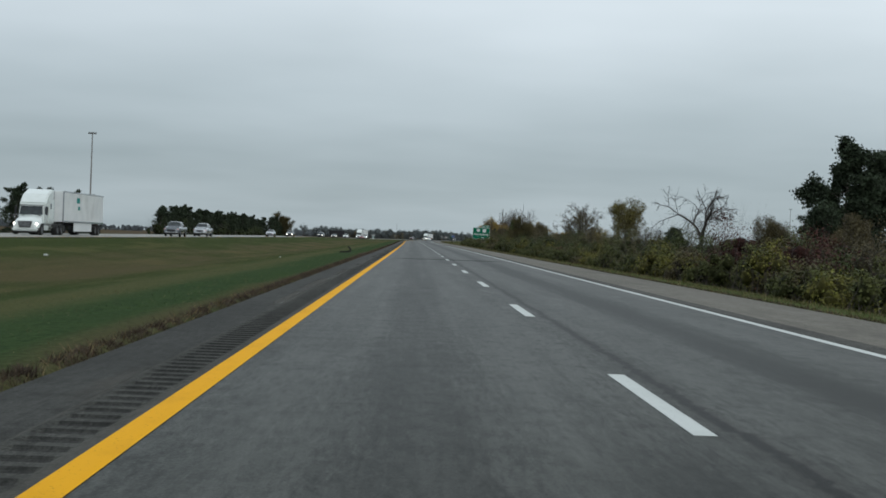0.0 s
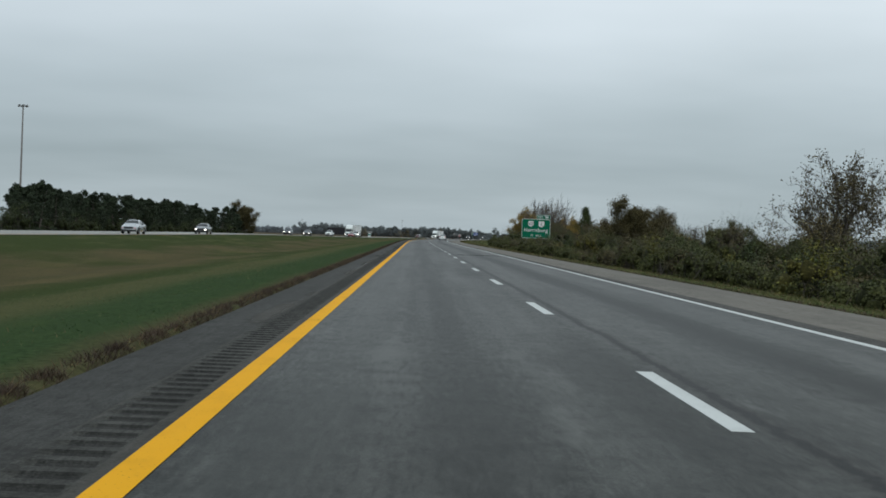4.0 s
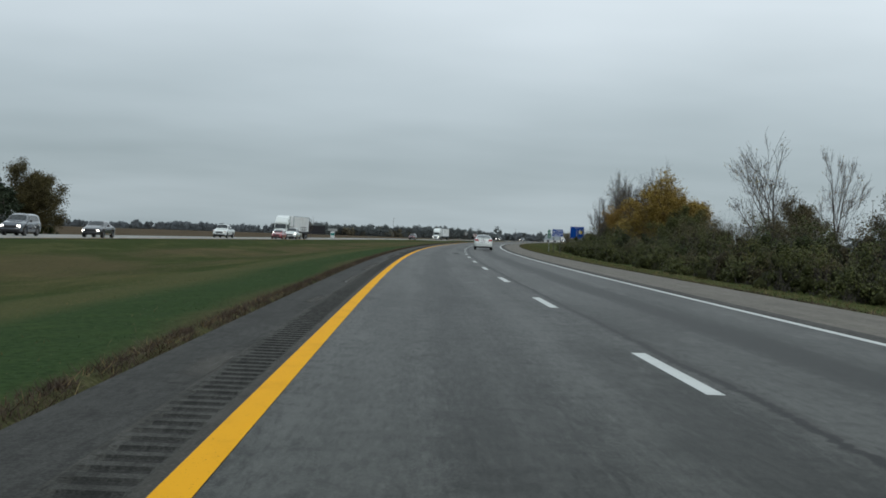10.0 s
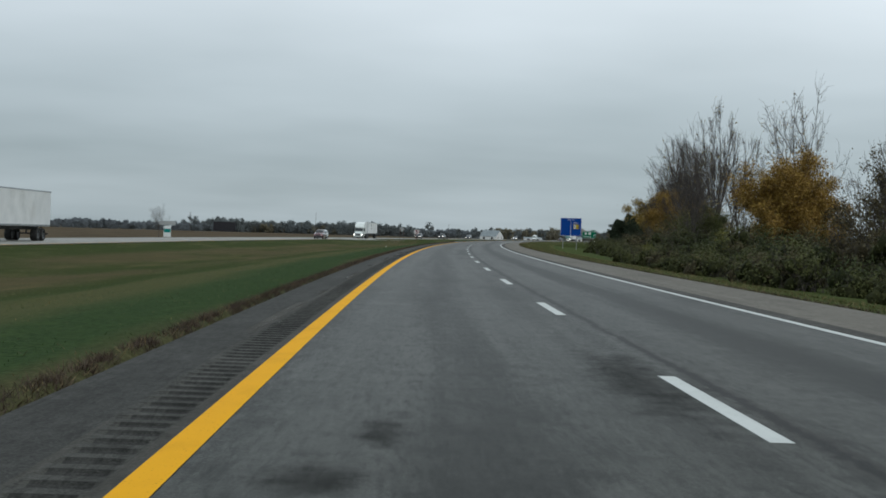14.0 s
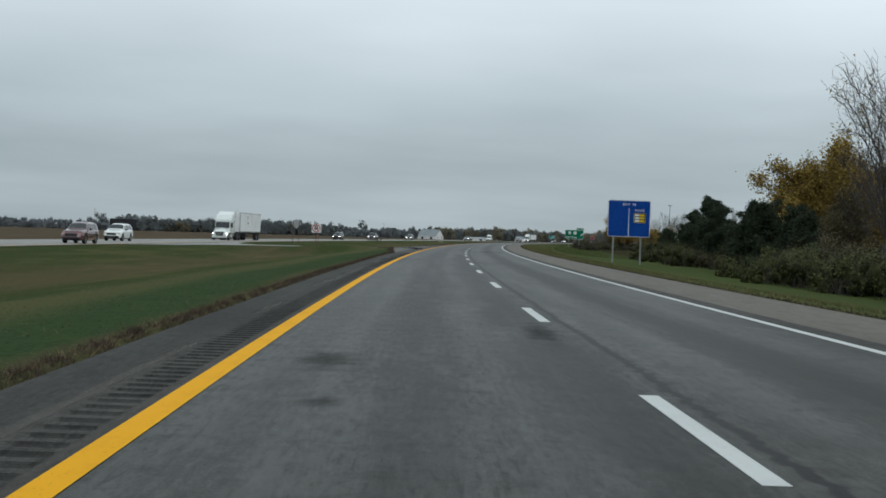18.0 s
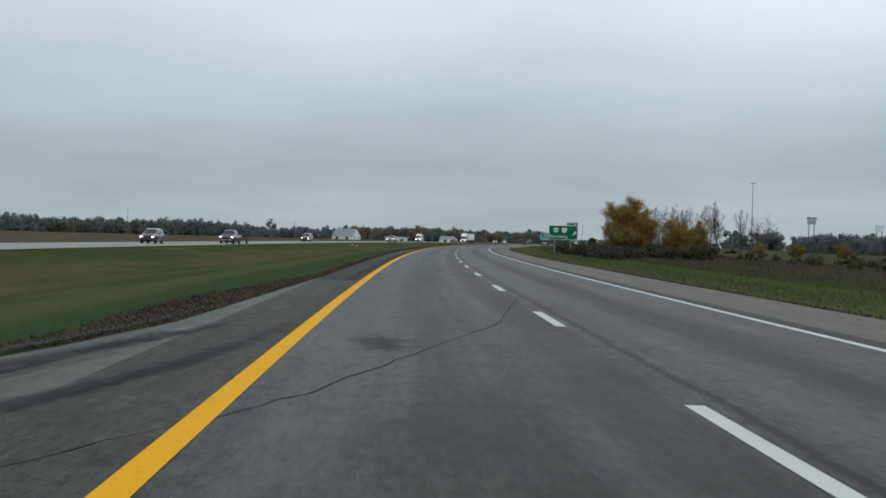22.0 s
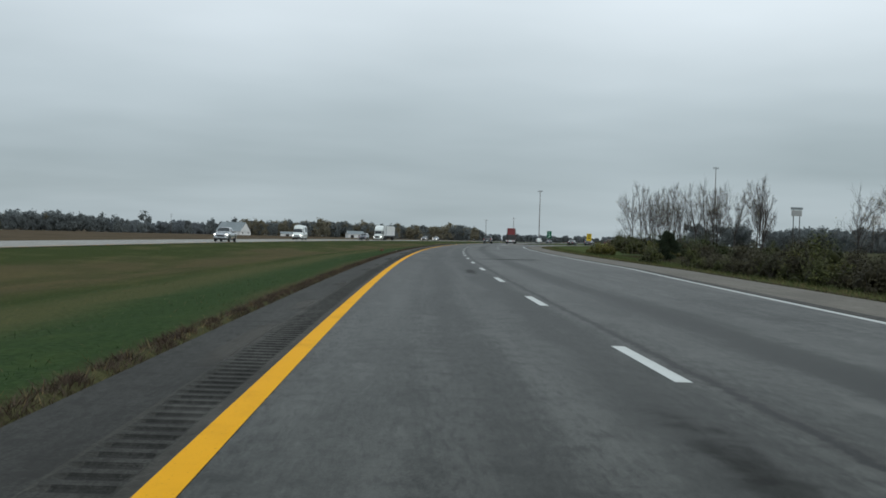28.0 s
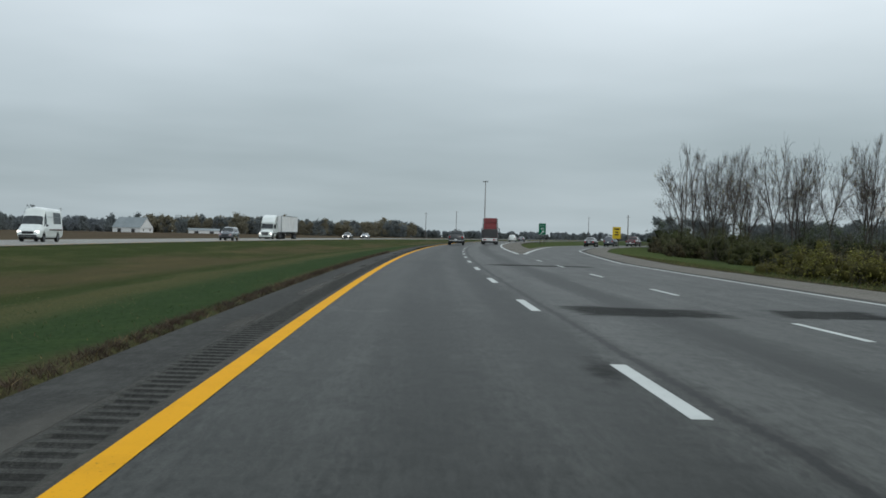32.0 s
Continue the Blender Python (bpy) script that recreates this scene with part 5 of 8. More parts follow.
thicket("red_brush", "dark red leaved shrubs", 54, M_L_RED, [(49, 66, 14, 19, 1.8, 3.4), (128, 140, 15, 18, 3.0, 1.8), (800, 812, 33, 40, 4.0, 1.4)], 1000, 0.105)
thicket("scattered_bushes", "scattered low green bushes in the rough", 56, M_L_OLIVE, [(840, 1000, 88, 130, 2.2, 2.4), (985, 1075, 40, 80, 8.0, 2.2)], 500, 0.15)
thicket("tall_brush", "tall brown tangle of shrubs and saplings behind the verge", 57, M_L_RUST,
        [(355, 480, 22, 27, 3.2, 5.6), (480, 640, 24, 29, 2.6, 6.0), (640, 702, 25, 30, 3.0, 3.6), (40, 100, 22, 28, 4.5, 4.8), (140, 345, 22, 27, 4.0, 4.8)] , 1500, 0.125)
thicket("yellowing_brush", "yellow-green and lime leaved shrubs", 58, M_L_LIME, [(96, 112, 13.0, 16.5, 3.0, 2.6), (62, 76, 12.6, 14.5, 3.0, 2.2), (20, 48, 12.5, 15, 5.0, 2.2), (1142, 1158, 19, 21.5, 3.0, 2.4), (150, 340, 14, 20, 19.0, 3.0), (395, 420, 15, 19, 9.0, 2.8), (560, 590, 17, 21, 9.0, 3.0),
        (1170, 1240, 30, 34, 9.0, 2.6), (1000, 1012, 17, 19, 5.0, 1.8)], 1050, 0.105)


def land_z(x, y):
    """Height of the land at world places."""
    x, y = np.asarray(x, float), np.asarray(y, float)
    s = y.copy()
    for _ in range(40):
        th = np.interp(s, ALONG, HEADING)
        s = s + 0.8 * ((x - np.interp(s, ALONG, EAST)) * np.sin(th) + (y - np.interp(s, ALONG, NORTH)) * np.cos(th))
    th = np.interp(s, ALONG, HEADING)
    return ground_z(s, (x - np.interp(s, ALONG, EAST)) * np.cos(th) - (y - np.interp(s, ALONG, NORTH)) * np.sin(th))


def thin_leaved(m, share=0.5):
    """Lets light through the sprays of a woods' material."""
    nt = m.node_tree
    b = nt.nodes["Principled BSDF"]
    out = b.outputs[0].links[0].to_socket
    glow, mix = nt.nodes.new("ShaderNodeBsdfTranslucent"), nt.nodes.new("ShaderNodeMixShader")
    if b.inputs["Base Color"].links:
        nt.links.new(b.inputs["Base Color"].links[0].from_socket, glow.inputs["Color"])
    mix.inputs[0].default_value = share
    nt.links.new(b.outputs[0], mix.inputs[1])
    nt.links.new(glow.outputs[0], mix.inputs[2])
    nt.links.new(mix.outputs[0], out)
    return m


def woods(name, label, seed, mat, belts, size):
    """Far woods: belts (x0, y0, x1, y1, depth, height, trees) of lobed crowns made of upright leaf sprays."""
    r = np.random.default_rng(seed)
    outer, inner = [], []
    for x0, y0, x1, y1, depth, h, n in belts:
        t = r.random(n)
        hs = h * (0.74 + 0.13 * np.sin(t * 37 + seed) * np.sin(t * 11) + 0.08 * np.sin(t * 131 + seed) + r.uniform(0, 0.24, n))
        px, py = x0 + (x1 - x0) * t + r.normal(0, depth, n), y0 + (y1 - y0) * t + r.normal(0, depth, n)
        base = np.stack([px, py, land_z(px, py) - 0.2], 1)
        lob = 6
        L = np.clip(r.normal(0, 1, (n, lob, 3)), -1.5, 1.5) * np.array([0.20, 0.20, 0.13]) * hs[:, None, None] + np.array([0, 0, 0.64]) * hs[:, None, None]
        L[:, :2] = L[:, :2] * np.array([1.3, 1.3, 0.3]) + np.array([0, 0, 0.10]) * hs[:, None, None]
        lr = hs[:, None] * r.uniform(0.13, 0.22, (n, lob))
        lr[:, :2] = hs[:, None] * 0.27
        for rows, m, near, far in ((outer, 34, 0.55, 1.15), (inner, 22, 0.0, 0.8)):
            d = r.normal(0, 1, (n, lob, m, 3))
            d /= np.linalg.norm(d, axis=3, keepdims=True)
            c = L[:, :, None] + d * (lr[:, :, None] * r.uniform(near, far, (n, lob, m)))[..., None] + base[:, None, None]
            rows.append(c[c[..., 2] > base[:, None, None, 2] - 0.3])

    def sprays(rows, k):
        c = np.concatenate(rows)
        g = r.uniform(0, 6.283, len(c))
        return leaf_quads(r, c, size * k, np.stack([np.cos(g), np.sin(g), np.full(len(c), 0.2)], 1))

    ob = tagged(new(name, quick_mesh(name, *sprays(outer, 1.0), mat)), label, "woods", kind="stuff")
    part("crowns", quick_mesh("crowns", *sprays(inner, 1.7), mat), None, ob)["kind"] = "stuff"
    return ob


# pale greyed base colours paint distance haze into all three woods
woods("far_woods", "distant belt of bare woods coloured hazy blue-grey", 61, thin_leaved(plain("hazed_bare_woods", (0.200, 0.222, 0.238), (0.226, 0.248, 0.260), 0.05, 0.95, 0, spec=0.0, vary=0.05, island=True)),
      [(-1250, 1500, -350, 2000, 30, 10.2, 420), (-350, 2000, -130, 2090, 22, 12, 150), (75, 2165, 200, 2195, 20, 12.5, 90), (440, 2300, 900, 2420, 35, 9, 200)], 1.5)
woods("far_green_woods", "distant green and olive woods coloured hazy grey", 62, thin_leaved(plain("hazed_olive_woods", (0.165, 0.186, 0.190), (0.192, 0.210, 0.206), 0.05, 0.95, 0, spec=0.0, vary=0.06, island=True)),
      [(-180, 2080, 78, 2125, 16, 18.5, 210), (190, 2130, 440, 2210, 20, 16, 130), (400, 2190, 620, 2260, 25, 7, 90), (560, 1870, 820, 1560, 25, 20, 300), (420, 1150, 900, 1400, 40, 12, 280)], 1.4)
woods("far_yellow_woods", "distant woods in fading yellow leaf, coloured pale as in haze", 63, thin_leaved(plain("hazed_yellow_leaf", (0.190, 0.178, 0.134), (0.238, 0.214, 0.152), 0.05, 0.95, 0, spec=0.0, vary=0.08, island=True)),
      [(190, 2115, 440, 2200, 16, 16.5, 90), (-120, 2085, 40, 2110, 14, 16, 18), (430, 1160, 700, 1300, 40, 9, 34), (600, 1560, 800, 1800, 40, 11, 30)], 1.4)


def blades(name, label, seed, mat, s0, s1, u_of, count, h0, h1, lean, wide):
    """Single grass blades as thin triangles; u_of gives u from s and a random number."""
    r = np.random.default_rng(seed)
    s = r.uniform(s0, s1, count)
    u = u_of(s, r.random(count), r)
    keep = (s < X_NEAR(u) - 0.6) | (s > X_FAR(u) + 0.6) | (u > 0)
    s, u = s[keep], u[keep]
    count = len(s)
    z = ground_z(s, u)
    p = spots(s, u, z - 0.01)
    g = r.uniform(0, 6.283, count)
    h = r.uniform(h0, h1, count)
    d = np.stack([np.cos(g), np.sin(g), np.zeros(count)], 1)
    top = p + np.stack([r.normal(0, lean, count) * h, r.normal(0, lean, count) * h, h], 1)
    w = (wide * r.uniform(0.6, 1.4, count))[:, None]
    v = np.stack([p - d * w, p + d * w, top], 1).reshape(-1, 3)
    return tagged(new(name, quick_mesh(name, v, np.arange(3 * count).reshape(-1, 3), mat)), label, "grass", kind="stuff")


def clumped(s, q, r, centre, spread):
    c = np.sin(s * 1.7) * np.sin(s * 0.61 + 1) * np.sin(s * 0.23)
    return centre + q * 0 + r.normal(0, spread, len(s)) * (0.7 + 0.6 * c)


def tufted(s, q, r, centre, gap, loose):
    """Moves blades into tufts along an edge."""
    c = np.floor(s / gap)
    w = np.sin(c * 12.9898) * 43758.5453
    w = w - np.floor(w)
    near = np.clip(r.normal(0, 1, len(s)), -1.6, 1.6)
    s[:] = (c + 0.2 + 0.6 * w) * gap + near * gap * (0.14 + 0.20 * w)
    return np.minimum(centre + (w - 0.5) * 0.16 + r.normal(0, loose, len(s)) * (0.5 + w), -4.74)


blades("edge_weeds", "straw-coloured withered weeds along the pavement edge", 71, M_DRY, -10, 1160, lambda s, q, r: np.minimum(clumped(s, q, r, -4.97, 0.10), -4.76), 30000, 0.03, 0.12, 0.8, 0.005)
blades("edge_weeds_dark", "dark red-brown clumps of withered weeds at the pavement edge", 72, leafy("brown_weeds", (0.032, 0.0225, 0.016), (0.086, 0.060, 0.042)), -10, 1160,
       lambda s, q, r: tufted(s, q, r, -4.93, 0.85, 0.10), 520000, 0.015, 0.115, 0.75, 0.0042)
blades("median_grass", "short green mown grass of the median", 73, M_BLADE, -5, 1150, lambda s, q, r: -4.95 - 6.0 * q ** 1.5, 130000, 0.015, 0.04, 0.8, 0.005)
blades("median_straw", "sparse dry straw among the median grass", 74, M_DRY, -5, 1150, lambda s, q, r: -5.0 - 12.0 * q, 50000, 0.03, 0.07, 0.8, 0.004)
blades("verge_grass", "rough green grass of the right verge", 75, M_VERGE, -5, 1180, lambda s, q, r: EDGE(s) + SHOULDER + 0.15 + 5.5 * q ** 1.2, 100000, 0.04, 0.16, 0.6, 0.009)
blades("verge_straw", "dry tan grass along the right shoulder", 76, M_DRY, -5, 1180, lambda s, q, r: EDGE(s) + SHOULDER + 0.12 + 6.5 * q ** 1.4, 70000, 0.05, 0.20, 0.7, 0.006)
blades("dry_weeds", "tall dry brown weeds in the rough ground", 77, bpy.data.materials["brown_weeds"], 790, 1160, lambda s, q, r: 24.0 + 40.0 * q ** 1.3, 90000, 0.15, 0.55, 0.4, 0.012)
blades("rough_grass", "long green grass in the rough ground", 78, M_VERGE, 780, 1160, lambda s, q, r: 12.5 + 20.0 * q, 90000, 0.10, 0.35, 0.5, 0.012)
blades("verge_edge", "dark withered weeds and dirt along the right shoulder", 79, bpy.data.materials["brown_weeds"], -5, 1180, lambda s, q, r: EDGE(s) + SHOULDER + 0.14 + np.abs(r.normal(0, 0.16, len(s))), 80000, 0.015, 0.08, 1.1, 0.016)


def along_crossover(s, q, r):
    """Places blades along the near rim of the crossover."""
    u = -9.3 + 4.2 * q
    s[:] = X_NEAR(u) - 0.65 - np.abs(r.normal(0, 0.35, len(s)))
    return u - np.abs(r.normal(0, 0.12, len(s)))


blades("crossover_weeds", "brown withered weeds along the rim of the crossover", 83, bpy.data.materials["brown_weeds"], 690, 735, along_crossover, 26000, 0.02, 0.11, 1.0, 0.014)
blades("crossover_straw", "dead brown grass at the end of the crossover", 84, bpy.data.materials["brown_weeds"], 751, 774, lambda s, q, r: -5.15 - 1.5 * q ** 1.6 * np.clip((775 - s) / 12, 0.1, 1), 16000, 0.015, 0.08, 1.1, 0.015)


# ---- signs, masts, buildings ----
M_STEEL = plain("galvanised_steel", (0.19, 0.20, 0.20), (0.29, 0.30, 0.30), 12.0, 0.55, 0.15, metal=0.4)
M_SIGNBACK = plain("aluminium_sign_back", (0.30, 0.31, 0.31), (0.42, 0.43, 0.42), 5.0, 0.5, 0.1, metal=0.4)
M_SGREEN = plain("green_sheeting", (0.000, 0.115, 0.060), (0.002, 0.145, 0.078), 4.0, 0.55, 0.02, spec=0.12, dirt=(0.01, 0.10, 0.06))
M_STEAL = plain("teal_sheeting", (0.005, 0.185, 0.165), (0.010, 0.225, 0.200), 4.0, 0.55, 0.02, spec=0.12)
M_SBLUE = plain("blue_sheeting", (0.000, 0.040, 0.230), (0.002, 0.054, 0.285), 4.0, 0.55, 0.02, spec=0.12)
M_SWHITE = plain("white_sheeting", (0.60, 0.62, 0.62), (0.72, 0.73, 0.72), 6.0, 0.45, 0.02)
M_SBLACK = plain("black_legend", (0.008, 0.008, 0.008), (0.016, 0.016, 0.016), 6.0, 0.5, 0.0)
M_SYELLOW = plain("yellow_sheeting", (0.55, 0.38, 0.01), (0.68, 0.48, 0.02), 6.0, 0.45, 0.02)
M_SRED = plain("red_sheeting", (0.30, 0.015, 0.02), (0.40, 0.03, 0.03), 6.0, 0.45, 0.02)
M_POST = plain("dull_steel_post", (0.045, 0.044, 0.040), (0.085, 0.082, 0.075), 12.0, 0.6, 0.15, metal=0.3)
M_POLE = plain("weathered_pole", (0.16, 0.15, 0.14), (0.26, 0.25, 0.24), 3.0, 0.7, 0.2)
M_WOODPOLE = plain("utility_pole_wood", (0.07, 0.055, 0.045), (0.12, 0.10, 0.085), 6.0, 0.9, 0.3)


def panel(w, h, r=0.12, t=0.03, n=5):
    """A bmesh plate with round corners in the xz plane, lower left corner at the origin, its face towards -y."""
    bm = bmesh.new()
    pts = []
    for cx, cz, a0 in ((w - r, r, -90), (w - r, h - r, 0), (r, h - r, 90), (r, r, 180)):
        for i in range(n + 1):
            a = radians(a0 + 90 * i / n)
            pts.append((cx + r * math.cos(a), cz + r * math.sin(a)))
    fr = [bm.verts.new((x, 0, z)) for x, z in pts]
    bk = [bm.verts.new((x, t, z)) for x, z in pts]
    bm.faces.new(fr)
    bm.faces.new(list(reversed(bk)))
    for i in range(len(pts)):
        j = (i + 1) % len(pts)
        bm.faces.new((fr[j], fr[i], bk[i], bk[j]))
    return bm


def rim(w, h, r, wide, inset=0.0, t=0.004, n=5):
    """A bmesh border line round a panel."""
    bm = bmesh.new()
    rings = []
    for k in (inset, inset + wide):
        rr = max(r - k, 0.01)
        pts = []
        for cx, cz, a0 in ((w - k - rr, k + rr, -90), (w - k - rr, h - k - rr, 0), (k + rr, h - k - rr, 90), (k + rr, k + rr, 180)):
            for i in range(n + 1):
                a = radians(a0 + 90 * i / n)
                pts.append(bm.verts.new((cx + rr * math.cos(a), -t, cz + rr * math.sin(a))))
        rings.append(pts)
    m = len(rings[0])
    for i in range(m):
        j = (i + 1) % m
        bm.faces.new((rings[0][i], rings[0][j], rings[1][j], rings[1][i]))
    return bm


def letters(text, size, x, z, y=-0.006, spacing=1.0, middle=False, bold=0.006, wide=1.0):
    """A mesh of built-in lettering in the xz plane, facing -y."""
    cu = bpy.data.curves.new("legend", "FONT")
    cu.body, cu.size, cu.space_character, cu.offset = text, size, spacing, bold * size
    cu.align_x = "CENTER" if middle else "LEFT"
    cu.resolution_u = 3
    ob = bpy.data.objects.new("legend", cu)
    scene.collection.objects.link(ob)
    me = bpy.data.meshes.new_from_object(ob.evaluated_get(bpy.context.evaluated_depsgraph_get()))
    bpy.data.objects.remove(ob)
    me.transform(Matrix.Translation((x, y, z)) @ Matrix.Rotation(radians(90), 4, "X") @ Matrix.Diagonal((wide, 1, 1, 1)))
    return me


def outline(pts, y):
    bm = bmesh.new()
    bm.faces.new([bm.verts.new((x, y, z)) for x, z in pts])
    return bm


def us_shield(x, z, s, y):
    base = [(0, -0.52), (0.20, -0.42), (0.40, -0.30), (0.50, -0.06), (0.46, 0.12), (0.38, 0.26), (0.50, 0.40), (0.36, 0.52), (0.18, 0.45), (0, 0.52)]
    pts = base + [(-a, b) for a, b in reversed(base[1:-1])]
    return outline([(x + a * s, z + b * s) for a, b in pts], y)


def state_shield(x, z, s, y):
    pts = [(0.5, 0.5), (-0.5, 0.48), (-0.48, -0.28), (-0.30, -0.44), (-0.12, -0.42), (0.05, -0.55), (0.22, -0.38), (0.36, -0.34), (0.50, -0.08)]
    return outline([(x + a * s, z + b * s) for a, b in reversed(pts)], y)


def i_post(w, h, x, z0):
    """An I-section sign post."""
    return merged(box(w, 0.012, h, x, -w / 2, z0), box(w, 0.012, h, x, w / 2, z0), box(0.012, w - 0.012, h, x, 0, z0))


def sign_base(name, s, u, label, posts, top, category="road sign", width=0.16, turn=0.0):
    ob = thing(name, on_road(s, u, 0.0, turn), label, category, "signs beside the carriageway")
    for x in posts:
        zg = float(ground_z(s, u + x)) - 0.1
        part("post", i_post(width, top - zg, x, zg), M_STEEL if width > 0.1 else M_POST, ob).location.y = 0.14
    return ob


def guide_sign(s, u, w, z0, z1, tab, posts, lines, label, arrow=False):
    ob = sign_base("guide_sign", s, u, label, posts, z1 - 0.2)
    h = z1 - z0
    lift = Matrix.Translation((0, 0, z0))

    def put(name, me, mat, parent=ob, lab=""):
        p = part(name, me, mat, parent, lab)
        p.data.transform(lift)
        return p

    put("panel", panel(w, h, 0.28, 0.04), M_SGREEN)
    put("backing", panel(w - 0.1, h - 0.1, 0.2, 0.03), M_SIGNBACK).location = (0.05, 0.045, 0.05)
    for zb in (0.35, h / 2, h - 0.45):
        put("stringer", box(w * 0.94, 0.06, 0.09, w / 2, 0.105, zb), M_SIGNBACK)
    put("border", rim(w, h, 0.28, 0.055, 0.012), M_SWHITE)
    tx0, tx1, th = tab
    tp = part("exit_tab", panel(tx1 - tx0, th, 0.05, 0.04), M_SGREEN, ob, "green exit number tab")
    tp.location = (tx0, 0, h + z0 + 0.02)
    part("border", rim(tx1 - tx0, th, 0.06, 0.035, 0.01), M_SWHITE, tp)
    part("legend", letters("EXIT", 0.40 * th / 0.62, 0.18, 0.16 * th / 0.62, wide=0.98), M_SWHITE, tp)
    part("legend", letters("94", 0.58 * th / 0.62, (tx1 - tx0) * 0.58, 0.11 * th / 0.62), M_SWHITE, tp)
    for text, size, x, z, kw in lines:
        put("legend", letters(text, size, x, z, **kw), M_SWHITE)
    return ob, put


ob, put = guide_sign(318.5, 13.65, 4.32, 1.32, 4.24, (2.22, 4.30, 0.62), (0.82, 3.2), [("Harrisburg", 0.78, 0.32, 0.98, {"spacing": 1.06}), ("1/2", 0.36, 1.32, 0.30, {}), ("MILE", 0.36, 2.18, 0.30, {"spacing": 1.1})],
                     "green half-mile guide sign for Harrisburg with two route shields")
put("us_route_shield", us_shield(1.36, 2.18, 0.84, -0.005), M_SWHITE)
put("shield_number", letters("62", 0.62, 1.36, 1.97, -0.010, middle=True), M_SBLACK)
put("state_route_shield", state_shield(2.96, 2.16, 0.88, -0.005), M_SWHITE)
put("shield_number", letters("3", 0.62, 2.94, 1.96, -0.010, middle=True), M_SBLACK)
ob, put = guide_sign(973.2, 13.8, 5.30, 1.74, 4.34, (3.25, 5.32, 0.58), (1.12, 4.05), [("Harrisburg", 0.68, 0.24, 0.36, {"spacing": 1.06})], "green exit guide sign for Harrisburg with an upward arrow")
put("us_route_shield", us_shield(1.30, 1.72, 0.86, -0.005), M_SWHITE)
put("shield_number", letters("62", 0.60, 1.30, 1.51, -0.010, middle=True), M_SBLACK)
put("state_route_shield", state_shield(2.84, 1.72, 0.90, -0.005), M_SWHITE)
put("shield_number", letters("3", 0.60, 2.82, 1.51, -0.010, middle=True), M_SBLACK)
put("arrow", merged(outline([(4.30, 0.95), (4.42, 0.83), (4.86, 1.27), (4.74, 1.39)], -0.006), outline([(4.50, 1.38), (4.96, 1.00), (5.04, 1.60)], -0.006)), M_SWHITE)

# blue services board
W, H, Z0 = 4.32, 3.74, 1.80
ob = sign_base("services_sign", 734.0, 14.05, "blue exit services board with one yellow food plaque", (0.62, 3.42), Z0 + H - 0.2)
bl = part("panel", panel(W, H, 0.18, 0.04), M_SBLUE, ob)
bl.location.z = Z0
part("border", rim(W, H, 0.18, 0.045, 0.015), M_SWHITE, bl)
part("divider", box(0.06, 0.004, 2.86, 2.13, -0.003, 0.06), M_SWHITE, bl)
part("legend", letters("EXIT  94", 0.33, 2.15, 3.20, middle=True, spacing=1.1), M_SWHITE, bl)
part("legend", letters("FOOD", 0.33, 3.22, 2.62, middle=True, spacing=1.12), M_SWHITE, bl)
pq = part("food_plaque", panel(1.22, 0.95, 0.06, 0.008), M_SBLACK, bl, "small black and yellow food plaque")
pq.location = (2.63, -0.012, 1.48)
part("border", rim(1.22, 0.95, 0.06, 0.03, 0.0), M_SYELLOW, pq)
for k in range(3):
    part("stripe", panel(0.44, 0.19, 0.03, 0.004), M_SWHITE, pq).location = (0.10, -0.006, 0.09 + 0.285 * k)
    part("stripe", panel(0.52, 0.19, 0.03, 0.004), M_SYELLOW, pq).location = (0.56, -0.006, 0.09 + 0.285 * k)
for zb in (0.5, H - 0.6):
    part("stringer", box(W * 0.94, 0.06, 0.09, W / 2, 0.085, zb), M_SIGNBACK, bl)

# adopted highway boards: small writing as bars
for nm, s, u, w, h, z0, mat, posts, lab in (("courtesy_sign", 471.2, 9.09, 1.18, 0.82, 1.53, M_SBLUE, (0.20, 0.92), "small blue highway courtesy sign with white lines of text"),
                                            ("courtesy_sign", 921.4, 10.82, 1.44, 0.86, 1.47, M_STEAL, (0.34, 1.14), "small teal roadside sign with pale lines of text")):
    ob = sign_base(nm, s, u, lab, posts, z0 + h - 0.1, width=0.07)
    p = part("panel", panel(w, h, 0.05, 0.02), mat, ob)
    p.location.z = z0
    part("border", rim(w, h, 0.05, 0.022, 0.006), M_SWHITE, p)
    part("divider", box(w - 0.06, 0.004, 0.025, w / 2, -0.002, h * 0.44), M_SWHITE, p)
    for zb, x0, x1 in ((0.80, 0.36, 0.94), (0.62, 0.36, 0.92), (0.27, 0.08, 0.92), (0.10, 0.2, 0.8)):
        q = x0 * w
        k = 0
        while q < x1 * w - 0.05:
            ln = (0.16, 0.24, 0.11, 0.2)[k % 4]
            ln = min(ln, x1 * w - q)
            part("text_bar", box(ln, 0.004, 0.055, q + ln / 2, -0.003, zb * h), M_SWHITE, p)
            q += ln + 0.04
            k += 1
    part("emblem", outline([(0.07, h * 0.58), (0.20, h * 0.76), (0.26, h * 0.68), (0.33, h * 0.58)], -0.004), M_SWHITE, p)

ob = thing("mile_marker", on_road(472.2, 8.66, 0), "tall narrow green milepost panel on a thin post", "road sign", "signs beside the carriageway")
part("post", i_post(0.06, 2.55, 0.165, -0.4), M_STEEL, ob).location.y = 0.05
p = part("panel", panel(0.33, 0.95, 0.04, 0.015), M_SGREEN, ob)
p.location.z = 1.34
part("border", rim(0.33, 0.95, 0.04, 0.012, 0.004), M_SWHITE, p)
part("legend", letters("MILE", 0.12, 0.165, 0.80, middle=True), M_SWHITE, p)
